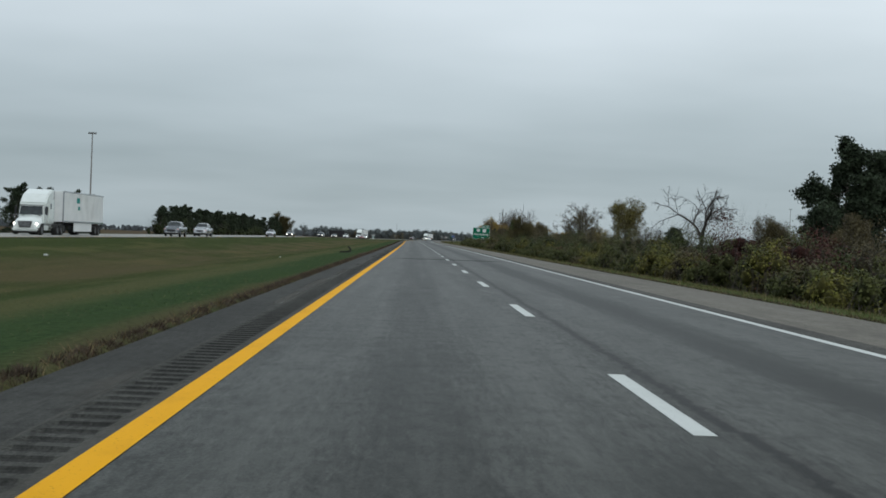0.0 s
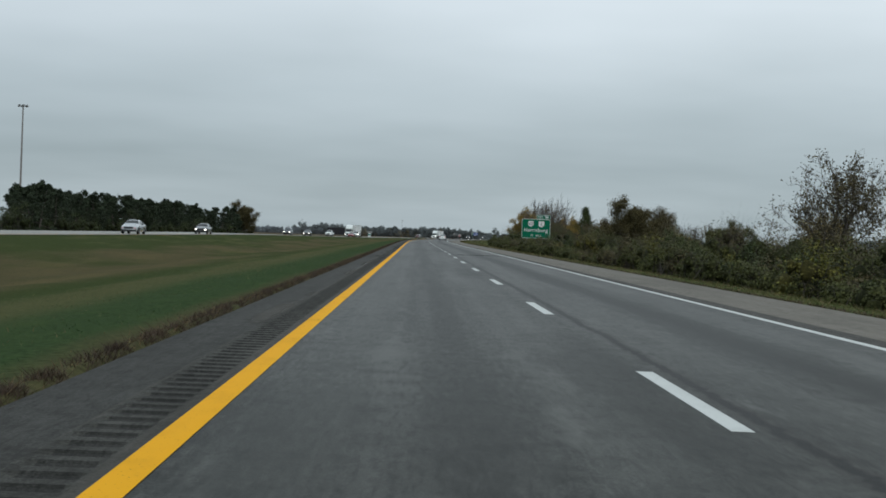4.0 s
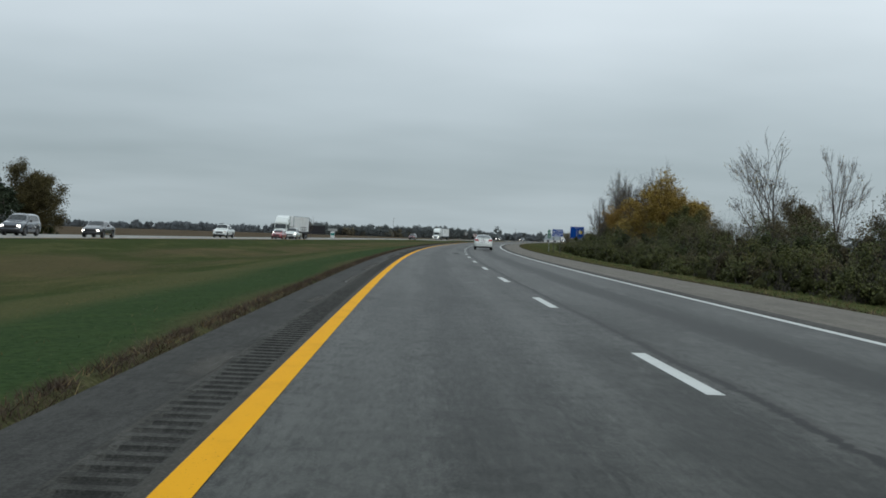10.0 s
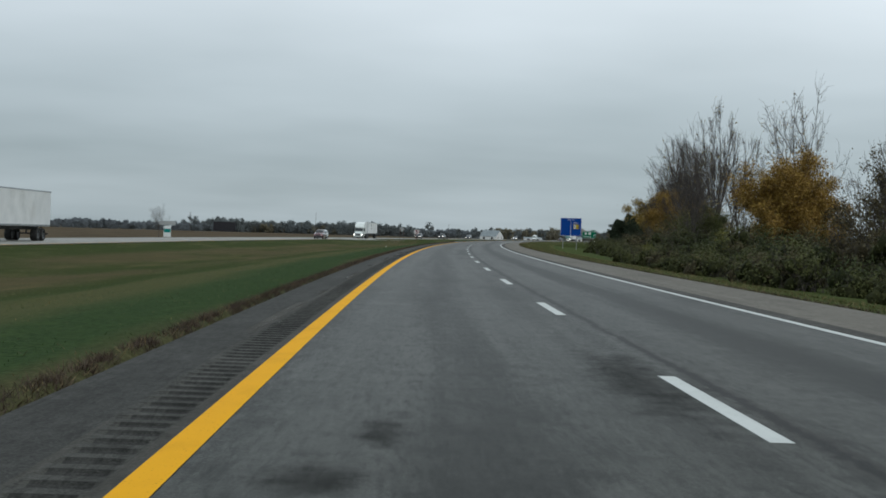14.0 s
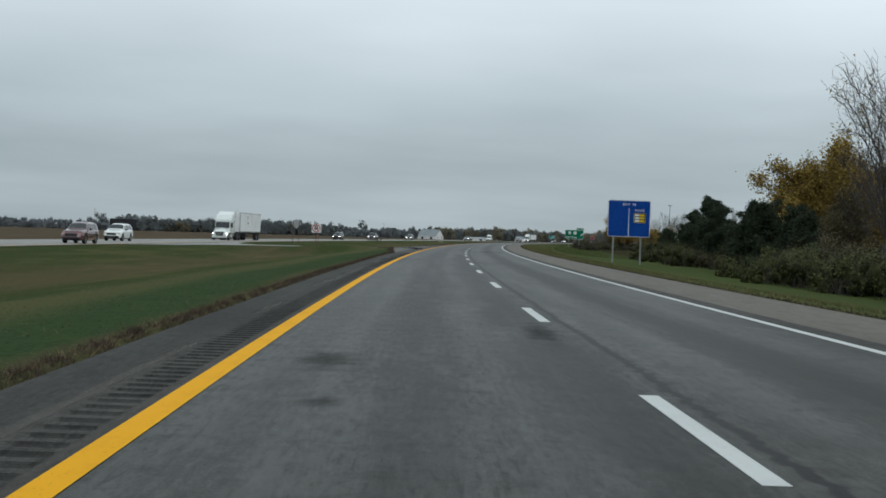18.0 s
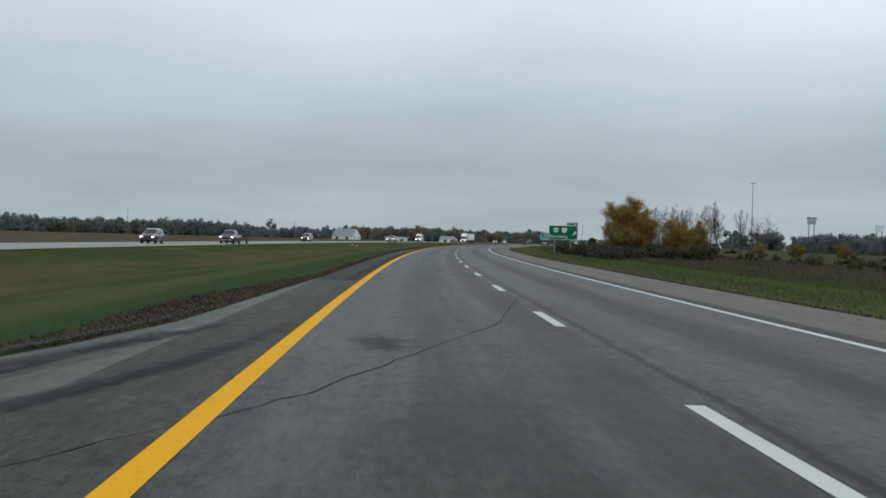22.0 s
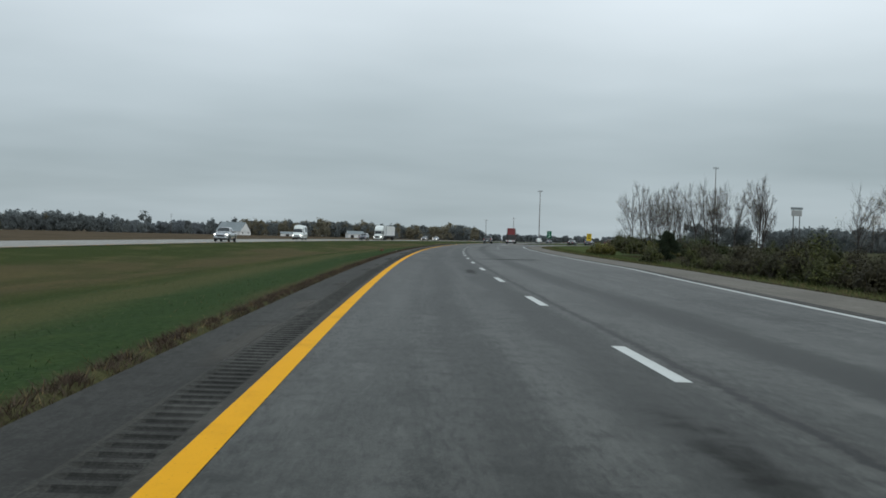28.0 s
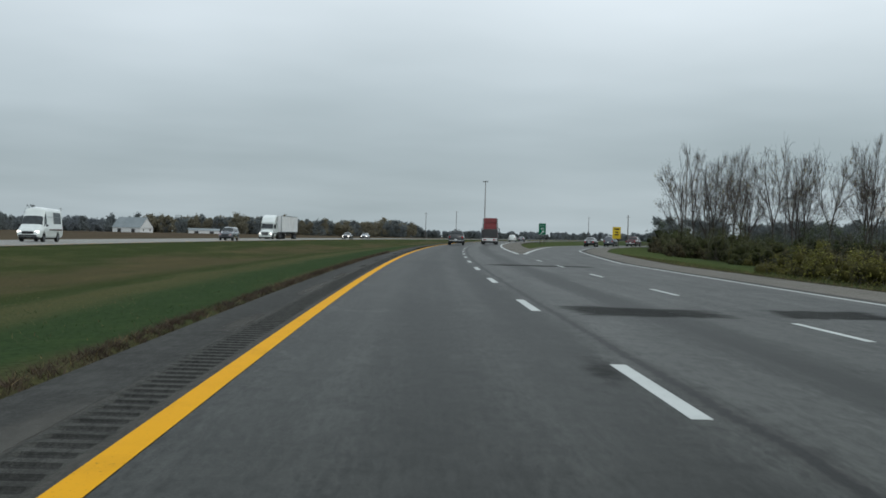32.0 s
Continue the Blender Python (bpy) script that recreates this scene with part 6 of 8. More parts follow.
part("legend", letters("9", 0.36, 0.165, 0.45, middle=True), M_SWHITE, p)
part("legend", letters("5", 0.36, 0.165, 0.10, middle=True), M_SWHITE, p)

# no-turn sign at the crossover and the backs of its neighbours
zg = float(ground_z(735.3, -16.0))
ob = thing("no_turn_sign", on_road(735.3, -16.45, 0), "white no U-turn sign with red ring on a rusty post", "road sign", "signs beside the carriageway")
M_RUSTY = plain("rusty_post", (0.075, 0.036, 0.028), (0.13, 0.065, 0.048), 12.0, 0.8, 0.2)
part("post", box(0.075, 0.06, 1.2 - zg + 0.75, 0.47, 0.05, zg - 0.1), M_RUSTY, ob)
p = part("panel", panel(0.94, 0.92, 0.06, 0.015), M_SWHITE, ob)
p.location.z = 1.10


def ring(cx, cz, r0, r1, y, n=32):
    bm = bmesh.new()
    a = [bm.verts.new((cx + r0 * math.cos(6.28319 * i / n), y, cz + r0 * math.sin(6.28319 * i / n))) for i in range(n)]
    b = [bm.verts.new((cx + r1 * math.cos(6.28319 * i / n), y, cz + r1 * math.sin(6.28319 * i / n))) for i in range(n)]
    for i in range(n):
        j = (i + 1) % n
        bm.faces.new((a[i], a[j], b[j], b[i]))
    return bm


part("turn_arrow", merged(box(0.09, 0.003, 0.36, 0.60, -0.006, 0.26), box(0.09, 0.003, 0.22, 0.36, -0.006, 0.40), ring(0.48, 0.60, 0.075, 0.165, -0.006, 20),
     outline([(0.24, 0.42), (0.36, 0.24), (0.48, 0.42)], -0.0065)), M_SBLACK, p)
part("red_ring", ring(0.47, 0.46, 0.34, 0.42, -0.009), M_SRED, p)
part("red_slash", outline([(0.20, 0.70), (0.70, 0.16), (0.76, 0.22), (0.26, 0.76)], -0.010), M_SRED, p)
ob = thing("sign_back", on_road(768.6, -23.3, 0), "grey back of a diamond warning sign on two rusty posts", "road sign", "signs beside the carriageway")
zg = float(ground_z(768.6, -23.3))
for x in (-0.40, 0.40):
    part("post", box(0.06, 0.06, 2.35 - zg, x, -0.05, zg - 0.05), M_RUSTY, ob)
bm = outline([(-0.66, 2.12), (0, 1.46), (0.66, 2.12), (0, 2.78)], 0.0)
g = bmesh.ops.extrude_face_region(bm, geom=bm.faces[:])
bmesh.ops.translate(bm, vec=(0, 0.02, 0), verts=[v for v in g["geom"] if isinstance(v, bmesh.types.BMVert)])
part("panel", bm, M_SIGNBACK, ob)
ob = thing("notice_sign", on_road(754.7, -18.8, 0), "grey board with two white notice plates on one rusty post", "road sign", "signs beside the carriageway")
zg = float(ground_z(754.7, -18.4))
part("post", box(0.06, 0.06, 1.9 - zg, 0.40, 0.05, zg - 0.05), M_RUSTY, ob)
p = part("panel", panel(0.80, 0.92, 0.05, 0.015), M_SIGNBACK, ob)
p.location.z = 1.10
for zb in (0.50, 0.12):
    part("notice_plate", box(0.54, 0.008, 0.33, 0.41, -0.004, zb), M_SWHITE, p, "white plate")
for zb, x0, x1 in ((0.73, 0.22, 0.60), (0.57, 0.26, 0.56), (0.35, 0.20, 0.62), (0.19, 0.26, 0.56)):
    part("text_bar", box(x1 - x0, 0.004, 0.05, (x0 + x1) / 2, -0.010, zb), M_SIGNBACK, p)
ob = thing("roadside_sign", on_road(637.5, -42.3, 0), "white and teal sign on a post past the far carriageway", "road sign", "signs beside the carriageway")
part("post", box(0.08, 0.08, 2.6, 1.1, 0.06, -1.1), M_STEEL, ob)
part("panel", panel(2.2, 0.55, 0.04, 0.02), M_SIGNBACK, ob).location.z = 1.2
part("lower_panel", panel(1.0, 1.5, 0.04, 0.02), M_SWHITE, ob).location = (0.6, 0, -0.4)
part("band", panel(0.9, 0.5, 0.03, 0.01), M_STEAL, ob).location = (0.65, -0.012, 0.2)

# gore sign and the yellow ramp board
ob = sign_base("gore_sign", 1312.0, 9.65, "green exit gore sign with a white arrow", (0.3, 1.05), 3.8, width=0.1)
p = part("panel", panel(1.36, 2.1, 0.1, 0.03), M_SGREEN, ob)
p.location.z = 1.75
part("border", rim(1.36, 2.1, 0.1, 0.035, 0.01), M_SWHITE, p)
part("legend", letters("EXIT", 0.36, 0.68, 1.55, middle=True), M_SWHITE, p)
part("legend", letters("94", 0.52, 0.68, 0.95, middle=True), M_SWHITE, p)
part("arrow", merged(outline([(0.35, 0.25), (0.45, 0.17), (0.86, 0.52), (0.78, 0.62)], -0.006), outline([(0.55, 0.66), (0.92, 0.36), (1.02, 0.78)], -0.006)), M_SWHITE, p)
ob = sign_base("ramp_speed_sign", 1283.2, 21.35, "tall yellow ramp advisory board", (0.3, 1.0), 3.2, width=0.08)
p = part("panel", panel(1.32, 1.9, 0.05, 0.02), M_SYELLOW, ob)
p.location.z = 1.35
for zb, w in ((1.45, 0.8), (0.95, 0.5), (0.55, 0.7)):
    part("text_bar", box(w, 0.004, 0.2, 0.66, -0.004, zb), M_SBLACK, p)


def mast(x, y, h, label):
    """A high-mast light: tapered pole with a ring of floodlights."""
    ob = thing("high_mast_light", pose(x, y, float(land_z(x, y)) - 0.1), label, "street lamp", "high-mast lights")
    part("pole", tube(0.55, 0.28, (0, 0, 0), (0, 0, h), 12), M_POLE, ob)
    part("head", merged(tube(0.5, 0.5, (0, 0, h - 0.5), (0, 0, h), 12), box(3.6, 0.16, 0.16, 0, 0, h - 0.4), box(0.16, 3.6, 0.16, 0, 0, h - 0.4)), M_STEEL, ob)
    for i in range(6):
        a = i * math.pi / 3
        part("floodlight", merged(box(0.9, 0.7, 0.6, 1.9 * math.cos(a), 1.9 * math.sin(a), h - 1.0, 0.12), tube(0.12, 0.3, (1.9 * math.cos(a), 1.9 * math.sin(a), h - 0.4), (1.9 * math.cos(a), 1.9 * math.sin(a), h))), M_STEEL, ob)
    return ob


mast(-178.5, 690.6, 53.4, "tall high-mast light pole beyond the far carriageway")
mast(478.0, 2077.0, 49.3, "tall high-mast light pole at the interchange ahead")
mast(554.0, 1871.0, 64.2, "tall high-mast light pole behind the leafless trees")

# fields on the far side: barn, billboard, poles
M_BARNROOF = plain("barn_roof_metal", (0.17, 0.20, 0.21), (0.25, 0.28, 0.29), 1.0, 0.5, 0.1, metal=0.3)
M_SIDING = plain("white_siding", (0.62, 0.63, 0.62), (0.74, 0.74, 0.73), 2.0, 0.7, 0.1)
M_DARK = plain("dark_openings", (0.02, 0.02, 0.02), (0.04, 0.04, 0.04), 2.0, 0.6, 0.0)
M_BOARD = plain("dark_board_back", (0.013, 0.013, 0.016), (0.024, 0.023, 0.027), 0.6, 0.85, 0.1)


def farm_building(name, x, y, w, d, h, roof, turn, label, doors=2):
    ob = thing(name, pose(x, y, float(land_z(x, y)), 0, 0, turn), label, "building")
    part("wall", box(w, d, h), M_SIDING, ob)
    bm = bmesh.new()
    a = [(-w / 2 - 0.5, -d / 2 - 0.4, h - 0.1), (w / 2 + 0.5, -d / 2 - 0.4, h - 0.1), (w / 2 + 0.5, d / 2 + 0.4, h - 0.1), (-w / 2 - 0.5, d / 2 + 0.4, h - 0.1), (-w / 2 - 0.5, 0, h + roof), (w / 2 + 0.5, 0, h + roof)]
    v = [bm.verts.new(p) for p in a]
    for f in ((0, 1, 5, 4), (2, 3, 4, 5), (0, 3, 2, 1)):
        bm.faces.new([v[i] for i in f])
    part("roof", bm, M_BARNROOF, ob)
    for sx in (-1, 1):
        bm = bmesh.new()
        q = [bm.verts.new((sx * (w / 2 + 0.02), yy, zz)) for yy, zz in ((-d / 2, h - 0.1), (d / 2, h - 0.1), (0, h + roof - 0.15))]
        bm.faces.new(q if sx > 0 else q[::-1])
        part("gable", bm, M_SIDING, ob)
    for i in range(doors):
        part("door", box(3.0, 0.1, h * 0.75, -w / 4 + i * w / 2, -d / 2 - 0.04, 0), M_DARK, ob)
        part("window", box(0.1, 1.2, 1.4, w / 2 + 0.06, -d / 4 + i * d / 2, h * 0.35), M_DARK, ob)
    return ob


farm_building("barn", 184, 2010, 23, 17, 3.4, 7.4, -38, "white barn with a grey metal roof at the field's edge")
farm_building("farm_shed", 236, 2020, 22, 10, 2.2, 1.6, -5, "low white shed beside the barn", 2)
farm_building("farmhouse", 292, 2035, 14, 10, 3.4, 2.6, 5, "small white farmhouse before the yellow woods", 2)
farm_building("farm_shed", -560, 1390, 26, 12, 5.0, 2.0, 12, "pale grey shed far across the fields", 2)
ob = thing("billboard", pose(-95, 1537, float(land_z(-95, 1537)), 0, 0, 4), "dark unlit back of a large field billboard", "billboard")
part("panel", box(18.5, 0.5, 7.6, 0, 0, 0.6), M_BOARD, ob)
for x in (-6.5, -2.2, 2.2, 6.5):
    part("post", box(0.35, 0.35, 7.6, x, 0.5, 0), M_WOODPOLE, ob)


def utility_pole(x, y, h, turn=0.0, label="wooden utility pole with a cross-arm"):
    ob = thing("utility_pole", pose(x, y, float(land_z(x, y)) - 0.1, 0, 0, turn), label, "utility pole", "utility poles")
    part("pole", tube(0.24, 0.15, (0, 0, 0), (0, 0, h), 8), M_WOODPOLE, ob)
    part("cross_arm", box(2.4, 0.14, 0.14, 0, 0, h - 1.0), M_WOODPOLE, ob)
    for x in (-1.0, 1.0):
        part("insulator", tube(0.07, 0.05, (x, 0, h - 0.85), (x, 0, h - 0.6), 6), M_STEEL, ob)


utility_pole(-29, 2002, 26.0, 20, "tall wooden pole standing over the far woods")
utility_pole(135, 2050, 17.0, 20, "tall wooden pole standing over the far woods")
utility_pole(-170, 1940, 22.0, 20, "tall wooden pole standing over the far woods")
utility_pole(372, 1905, 18, 0)
utility_pole(430, 2010, 22, 0)
utility_pole(520, 1960, 19, 0)
utility_pole(640, 1870, 18, 0)
utility_pole(354, 1560, 12, 30)

# service area beyond the ramp: tall pole signs
for x, y, h, w, lab in ((532, 1709, 29, 7.0, "tall multi-post service station pole sign"), (588, 1700, 25, 6.5, "white panel pole sign by the interchange")):
    ob = thing("pole_sign", pose(x, y, float(land_z(x, y)) - 0.1, 0, 0, -18), lab, "pole sign")
    for k in (-1, 1):
        part("pole", tube(0.35, 0.3, (k * w * 0.3, 0, 0), (k * w * 0.3, 0, h), 8), M_POST, ob)
    part("panel", box(w, 0.8, 4.0 if w > 6.8 else 6.0, 0, 0, h - 5.0, 0.1), M_SIGNBACK if w > 6.8 else M_SWHITE, ob)
    part("top_panel", box(w * 1.15, 0.9, 1.6, 0, 0, h - 0.6, 0.1), M_BARNROOF if w > 6.8 else M_SIDING, ob)
ob = farm_building("station_building", 610, 1660, 44, 16, 5.0, 1.4, -20, "low pale service station building behind the trees", 3)


ob = thing("brown_shed", on_road(501, -141, -1.5, 12), "dark brown flat-roofed shed beyond the pines", "building")
part("wall", box(9.0, 7.0, 6.4), plain("brown_boards", (0.050, 0.036, 0.030), (0.085, 0.064, 0.054), 1.0, 0.85, 0.1), ob)
part("roof", box(9.6, 7.6, 0.4, 0, 0, 6.4), M_BARNROOF, ob)
part("door", box(2.6, 0.1, 3.0, -1.0, -3.54, 0), M_DARK, ob)

# ---- litter on the median ----
M_RAG = plain("shredded_rubber", (0.010, 0.010, 0.010), (0.026, 0.025, 0.024), 30.0, 0.9, 0.6)
M_ROTTEN = plain("rotten_wood", (0.045, 0.030, 0.020), (0.10, 0.068, 0.045), 18.0, 0.95, 0.6)
M_PAPER = plain("crumpled_paper", (0.60, 0.60, 0.57), (0.74, 0.74, 0.71), 12.0, 0.8, 0.4)
M_BAG = plain("red_brown_sack", (0.105, 0.048, 0.024), (0.16, 0.078, 0.040), 14.0, 0.8, 0.5)


def strip_of(path, width, thick, mat, ob, name, seed):
    """A bent strip along (x, z) points with ragged edges."""
    r = np.random.default_rng(seed)
    p = np.array(path, float)
    t = np.linspace(0, len(p) - 1, 22)
    x, z = np.interp(t, range(len(p)), p[:, 0]), np.interp(t, range(len(p)), p[:, 1])
    d = np.stack([np.gradient(x), np.gradient(z)], 1)
    d /= np.linalg.norm(d, axis=1, keepdims=True)
    V = []
    for i in range(len(t)):
        a, b = r.uniform(0.75, 1.1, 2) * width / 2
        for k, y in ((-1, -a), (-1, b), (1, b), (1, -a)):
            V.append((x[i] - d[i, 1] * k * thick / 2, y, z[i] + d[i, 0] * k * thick / 2))
    F = [(4 * i + k, 4 * i + (k + 1) % 4, 4 * i + 4 + (k + 1) % 4, 4 * i + 4 + k) for i in range(len(t) - 1) for k in range(4)]
    F += [(3, 2, 1, 0), tuple(4 * (len(t) - 1) + k for k in range(4))]
    part(name, mesh_of(name, V, F, mat), None, ob)


def lump_of(w, d, h, mat, ob, name, seed, jag=0.12):
    r = np.random.default_rng(seed)
    bm = bmesh.new()
    bmesh.ops.create_icosphere(bm, subdivisions=3, radius=0.5)
    for v in bm.verts:
        n = v.co.normalized()
        k = 1 + jag * math.sin(7 * n.x + seed) * math.sin(6 * n.y + 2) + jag * math.sin(9 * n.z + 4 * n.x) + r.normal(0, jag * 0.2)
        v.co = Vector((n.x * w / 2 * k, n.y * d / 2 * k, max(-0.46, n.z / 2 * k) * h + 0.46 * h))
    part(name, bm, mat, ob)


gz = lambda s, u: float(ground_z(s, u))
ob = thing("tyre_scrap", on_road(90.0, -7.15, gz(90.0, -7.15), 5), "black shredded truck tyre tread with one end sticking up", "tyre scrap")
strip_of([(-0.42, 0.03), (-0.1, 0.04), (0.15, 0.03), (0.32, 0.08), (0.40, 0.22), (0.34, 0.36), (0.20, 0.44)], 0.20, 0.10, M_RAG, ob, "tread", 1)
strip_of([(0.05, 0.05), (0.3, 0.12), (0.46, 0.05)], 0.10, 0.07, M_RAG, ob, "torn_cord", 2)
for s, u, ln, turn, lab in ((72.0, -5.25, 0.55, 70, "brown strip of rotten bark at the pavement edge"), (79.1, -4.93, 0.45, 20, "curled brown bark scrap at the pavement edge"), (74.6, -5.12, 0.3, 50, "short dark bark scrap in the grass")):
    ob = thing("bark_scrap", on_road(s, u, gz(s, u) + 0.012, turn), lab, "bark scrap", "scraps along the median")
    strip_of([(-ln / 2, 0.02), (0, 0.06), (ln / 2, 0.015)], 0.14, 0.05, M_ROTTEN, ob, "bark", int(s))
ob = thing("discarded_sack", on_road(1047.1, -6.9, gz(1047.1, -6.9), 20), "crumpled red-brown sack lying in the median grass", "sack")
lump_of(0.36, 0.28, 0.20, M_BAG, ob, "sack_body", 3)
lump_of(0.20, 0.18, 0.07, M_ROTTEN, ob, "sack_mouth", 5, 0.2)
ob.children[1].location.z = 0.16
for i, (s, u, w, lab) in enumerate(((988.4, -24.5, 0.34, "white sheet of litter in the median grass"), (979.4, -22.5, 0.30, "crumpled white litter in the median grass"), (1035.6, -5.1, 0.16, "flattened white cup at the pavement edge"),
                                    (76.5, -4.84, 0.09, "small white paper scrap at the pavement edge"), (71.5, -5.05, 0.12, "white paper scrap beside rotten bark"), (73.2, -5.35, 0.10, "pale plastic scrap in the grass"),
                                    (62.0, -22.0, 0.3, "white litter far out in the median"), (84.0, -11.5, 0.12, "white paper scrap in the mown grass"), (612.0, -9.5, 0.14, "small white litter in the median grass"))):
    ob = thing("litter", on_road(s, u, gz(s, u) + 0.01, 37 * i), lab, "litter", "litter on the median")
    lump_of(w, w * 0.7, w * 0.35, M_PAPER, ob, "paper", 20 + i, 0.22)


# ---- vehicles ----
def car_paint(name, col, flake=0.0):
    return plain(name, tuple(c * 0.94 for c in col), tuple(min(1, c * 1.04) for c in col), 2.0, 0.26, 0.0, metal=flake, spec=0.5, coat=0.9)


P_WHITE = car_paint("pearl_white_paint", (0.66, 0.70, 0.675))
P_SILVER = car_paint("silver_paint", (0.34, 0.36, 0.38), 0.3)
P_GREY = car_paint("slate_grey_paint", (0.075, 0.085, 0.10), 0.2)
P_BLACK = car_paint("black_paint", (0.012, 0.013, 0.015))
P_RED = car_paint("red_paint", (0.24, 0.010, 0.012))
P_MAROON = car_paint("maroon_paint", (0.085, 0.022, 0.026))
P_TRUCKRED = car_paint("truck_red_paint", (0.20, 0.018, 0.020))
M_GLASS = glassy("tinted_glass")
M_GLASSB = glassy("rear_glass", (0.030, 0.046, 0.047), 0.06)
M_TYRE = plain("tyre_rubber", (0.012, 0.012, 0.012), (0.028, 0.028, 0.027), 20.0, 0.85, 0.3)
M_RIM = plain("alloy_rim", (0.22, 0.23, 0.24), (0.34, 0.35, 0.36), 8.0, 0.35, 0.05, metal=0.8)
M_TRIM = plain("black_trim", (0.012, 0.012, 0.013), (0.024, 0.024, 0.025), 10.0, 0.6, 0.1)
M_CHROME = plain("chrome", (0.5, 0.5, 0.5), (0.62, 0.62, 0.62), 5.0, 0.2, 0.0, metal=1.0)
M_TAIL = plain("red_tail_lens", (0.26, 0.002, 0.004), (0.36, 0.005, 0.007), 9.0, 0.3, 0.0, spec=0.2, coat=0.2)
M_CLEAR = plain("clear_lens", (0.34, 0.17, 0.17), (0.46, 0.26, 0.26), 12.0, 0.2, 0.0, coat=0.5)
M_MAROON = plain("plate_legend", (0.06, 0.012, 0.016), (0.09, 0.02, 0.022), 9.0, 0.5, 0.0)
M_HEAD = lamp_mat("headlight_on", (1.0, 0.95, 0.86), 5.0)
M_BOX = plain("trailer_white", (0.60, 0.62, 0.62), (0.74, 0.75, 0.74), 0.7, 0.5, 0.05, dirt=(0.45, 0.45, 0.42))
M_FLATBED = plain("worn_dark_steel", (0.03, 0.03, 0.032), (0.07, 0.07, 0.07), 6.0, 0.7, 0.2)


class Shell:
    """The skin of a car body: tables over y (from the rear) of half width, bottom, belt, top and roof half width."""

    def __init__(self, width, bottom, belt, top, roof, length, rake=0.35, nose=0.2):
        self.t = [([p[0] for p in q], [p[1] for p in q]) for q in (width, bottom, belt, top, roof)]
        self.length, self.rake, self.nose = length, rake, nose

    def at(self, y, w):
        """y metres from the rear, w from -1 (left sill) over 0 (top) to 1 (right sill)."""
        hw, zb, zs, zt, wt = (np.interp(y, *q) for q in self.t)
        k = 1 - np.abs(w)
        xs = [hw * 0.90, hw * 0.985, hw, hw * 0.985, hw * 0.945, wt + (hw * 0.945 - wt) * 0.45, wt, wt * 0.78, 0 * hw]
        h1, h2 = zs - zb, zt - zs
        zz = [zb, zb + 0.12 * h1, zb + 0.5 * h1, zb + 0.86 * h1, zs, zs + 0.52 * h2, zs + 0.86 * h2, zs + 0.965 * h2, zt]
        out = [0, 0]
        pos = np.clip(k * 8, 0, 8)
        acc = [0.0 * pos, 0.0 * pos]
        for dq, wg in ((-0.5, 0.22), (0, 0.56), (0.5, 0.22)):
            p = np.clip(pos + dq, 0, 8)
            i = np.minimum(p.astype(int), 7)
            f = p - i
            X, Zs = np.stack(np.broadcast_arrays(*xs)), np.stack(np.broadcast_arrays(*zz))
            idx = np.arange(pos.size).reshape(pos.shape)
            Xf, Zf = X.reshape(9, -1), Zs.reshape(9, -1)
            ii, ff, cc = i.ravel(), f.ravel(), idx.ravel()
            acc[0] = acc[0] + wg * ((Xf[ii, cc] * (1 - ff) + Xf[ii + 1, cc] * ff).reshape(pos.shape))
            acc[1] = acc[1] + wg * ((Zf[ii, cc] * (1 - ff) + Zf[ii + 1, cc] * ff).reshape(pos.shape))
        x, z = acc[0] * np.sign(w), acc[1]
        yy = y + self.rake * np.maximum(0, z - 0.60) * np.exp(-y / 0.45) - self.nose * np.maximum(0, z - 0.5) * np.exp(-(self.length - y) / 0.4)
        return np.stack([x, yy, z], -1)

    def skin(self, mat, ny=96, nw=41):
        ys = np.linspace(0, self.length, ny)
        ws = np.linspace(-1, 1, nw)
        Y, Wm = np.meshgrid(ys, ws, indexing="ij")
        v = self.at(Y, Wm).reshape(-1, 3)
        a = (np.arange(ny - 1)[:, None] * nw + np.arange(nw - 1)[None]).ravel()
        f = [tuple(q) for q in np.stack([a, a + nw, a + nw + 1, a + 1], 1)]
        for row, flip in ((0, False), (ny - 1, True)):
            for j in range(nw // 2):
                q = (row * nw + j, row * nw + j + 1, row * nw + nw - 2 - j, row * nw + nw - 1 - j)
                if q[1] == q[2]:
                    q = (q[0], q[1], q[3])
                f.append(q[::-1] if flip else q)
        return mesh_of("body", v, f, mat, smooth=True)

    def patch(self, corners, mat, n=14, m=10, proud=0.008):
        """A pane or lens laid on the skin between four corners (y, w)."""
        c = np.array(corners, float)
        a, b = np.meshgrid(np.linspace(0, 1, n), np.linspace(0, 1, m), indexing="ij")
        yw = ((1 - a) * (1 - b))[..., None] * c[0] + (a * (1 - b))[..., None] * c[1] + (a * b)[..., None] * c[2] + ((1 - a) * b)[..., None] * c[3]
        p = self.at(yw[..., 0], yw[..., 1])
        du, dv = np.gradient(p, axis=0), np.gradient(p, axis=1)
        nrm = np.cross(du, dv)
        nrm /= np.linalg.norm(nrm, axis=-1, keepdims=True) + 1e-9
        ctr = np.array([0, p[..., 1].mean(), 0.75])
        if ((p - ctr) * nrm).sum() < 0:
            nrm = -nrm
        v = np.concatenate([(p + nrm * proud).reshape(-1, 3), (p - nrm * 0.02).reshape(-1, 3)])
        k = (np.arange(n - 1)[:, None] * m + np.arange(m - 1)[None]).ravel()
        f = np.stack([k, k + 1, k + m + 1, k + m], 1)
        N = n * m
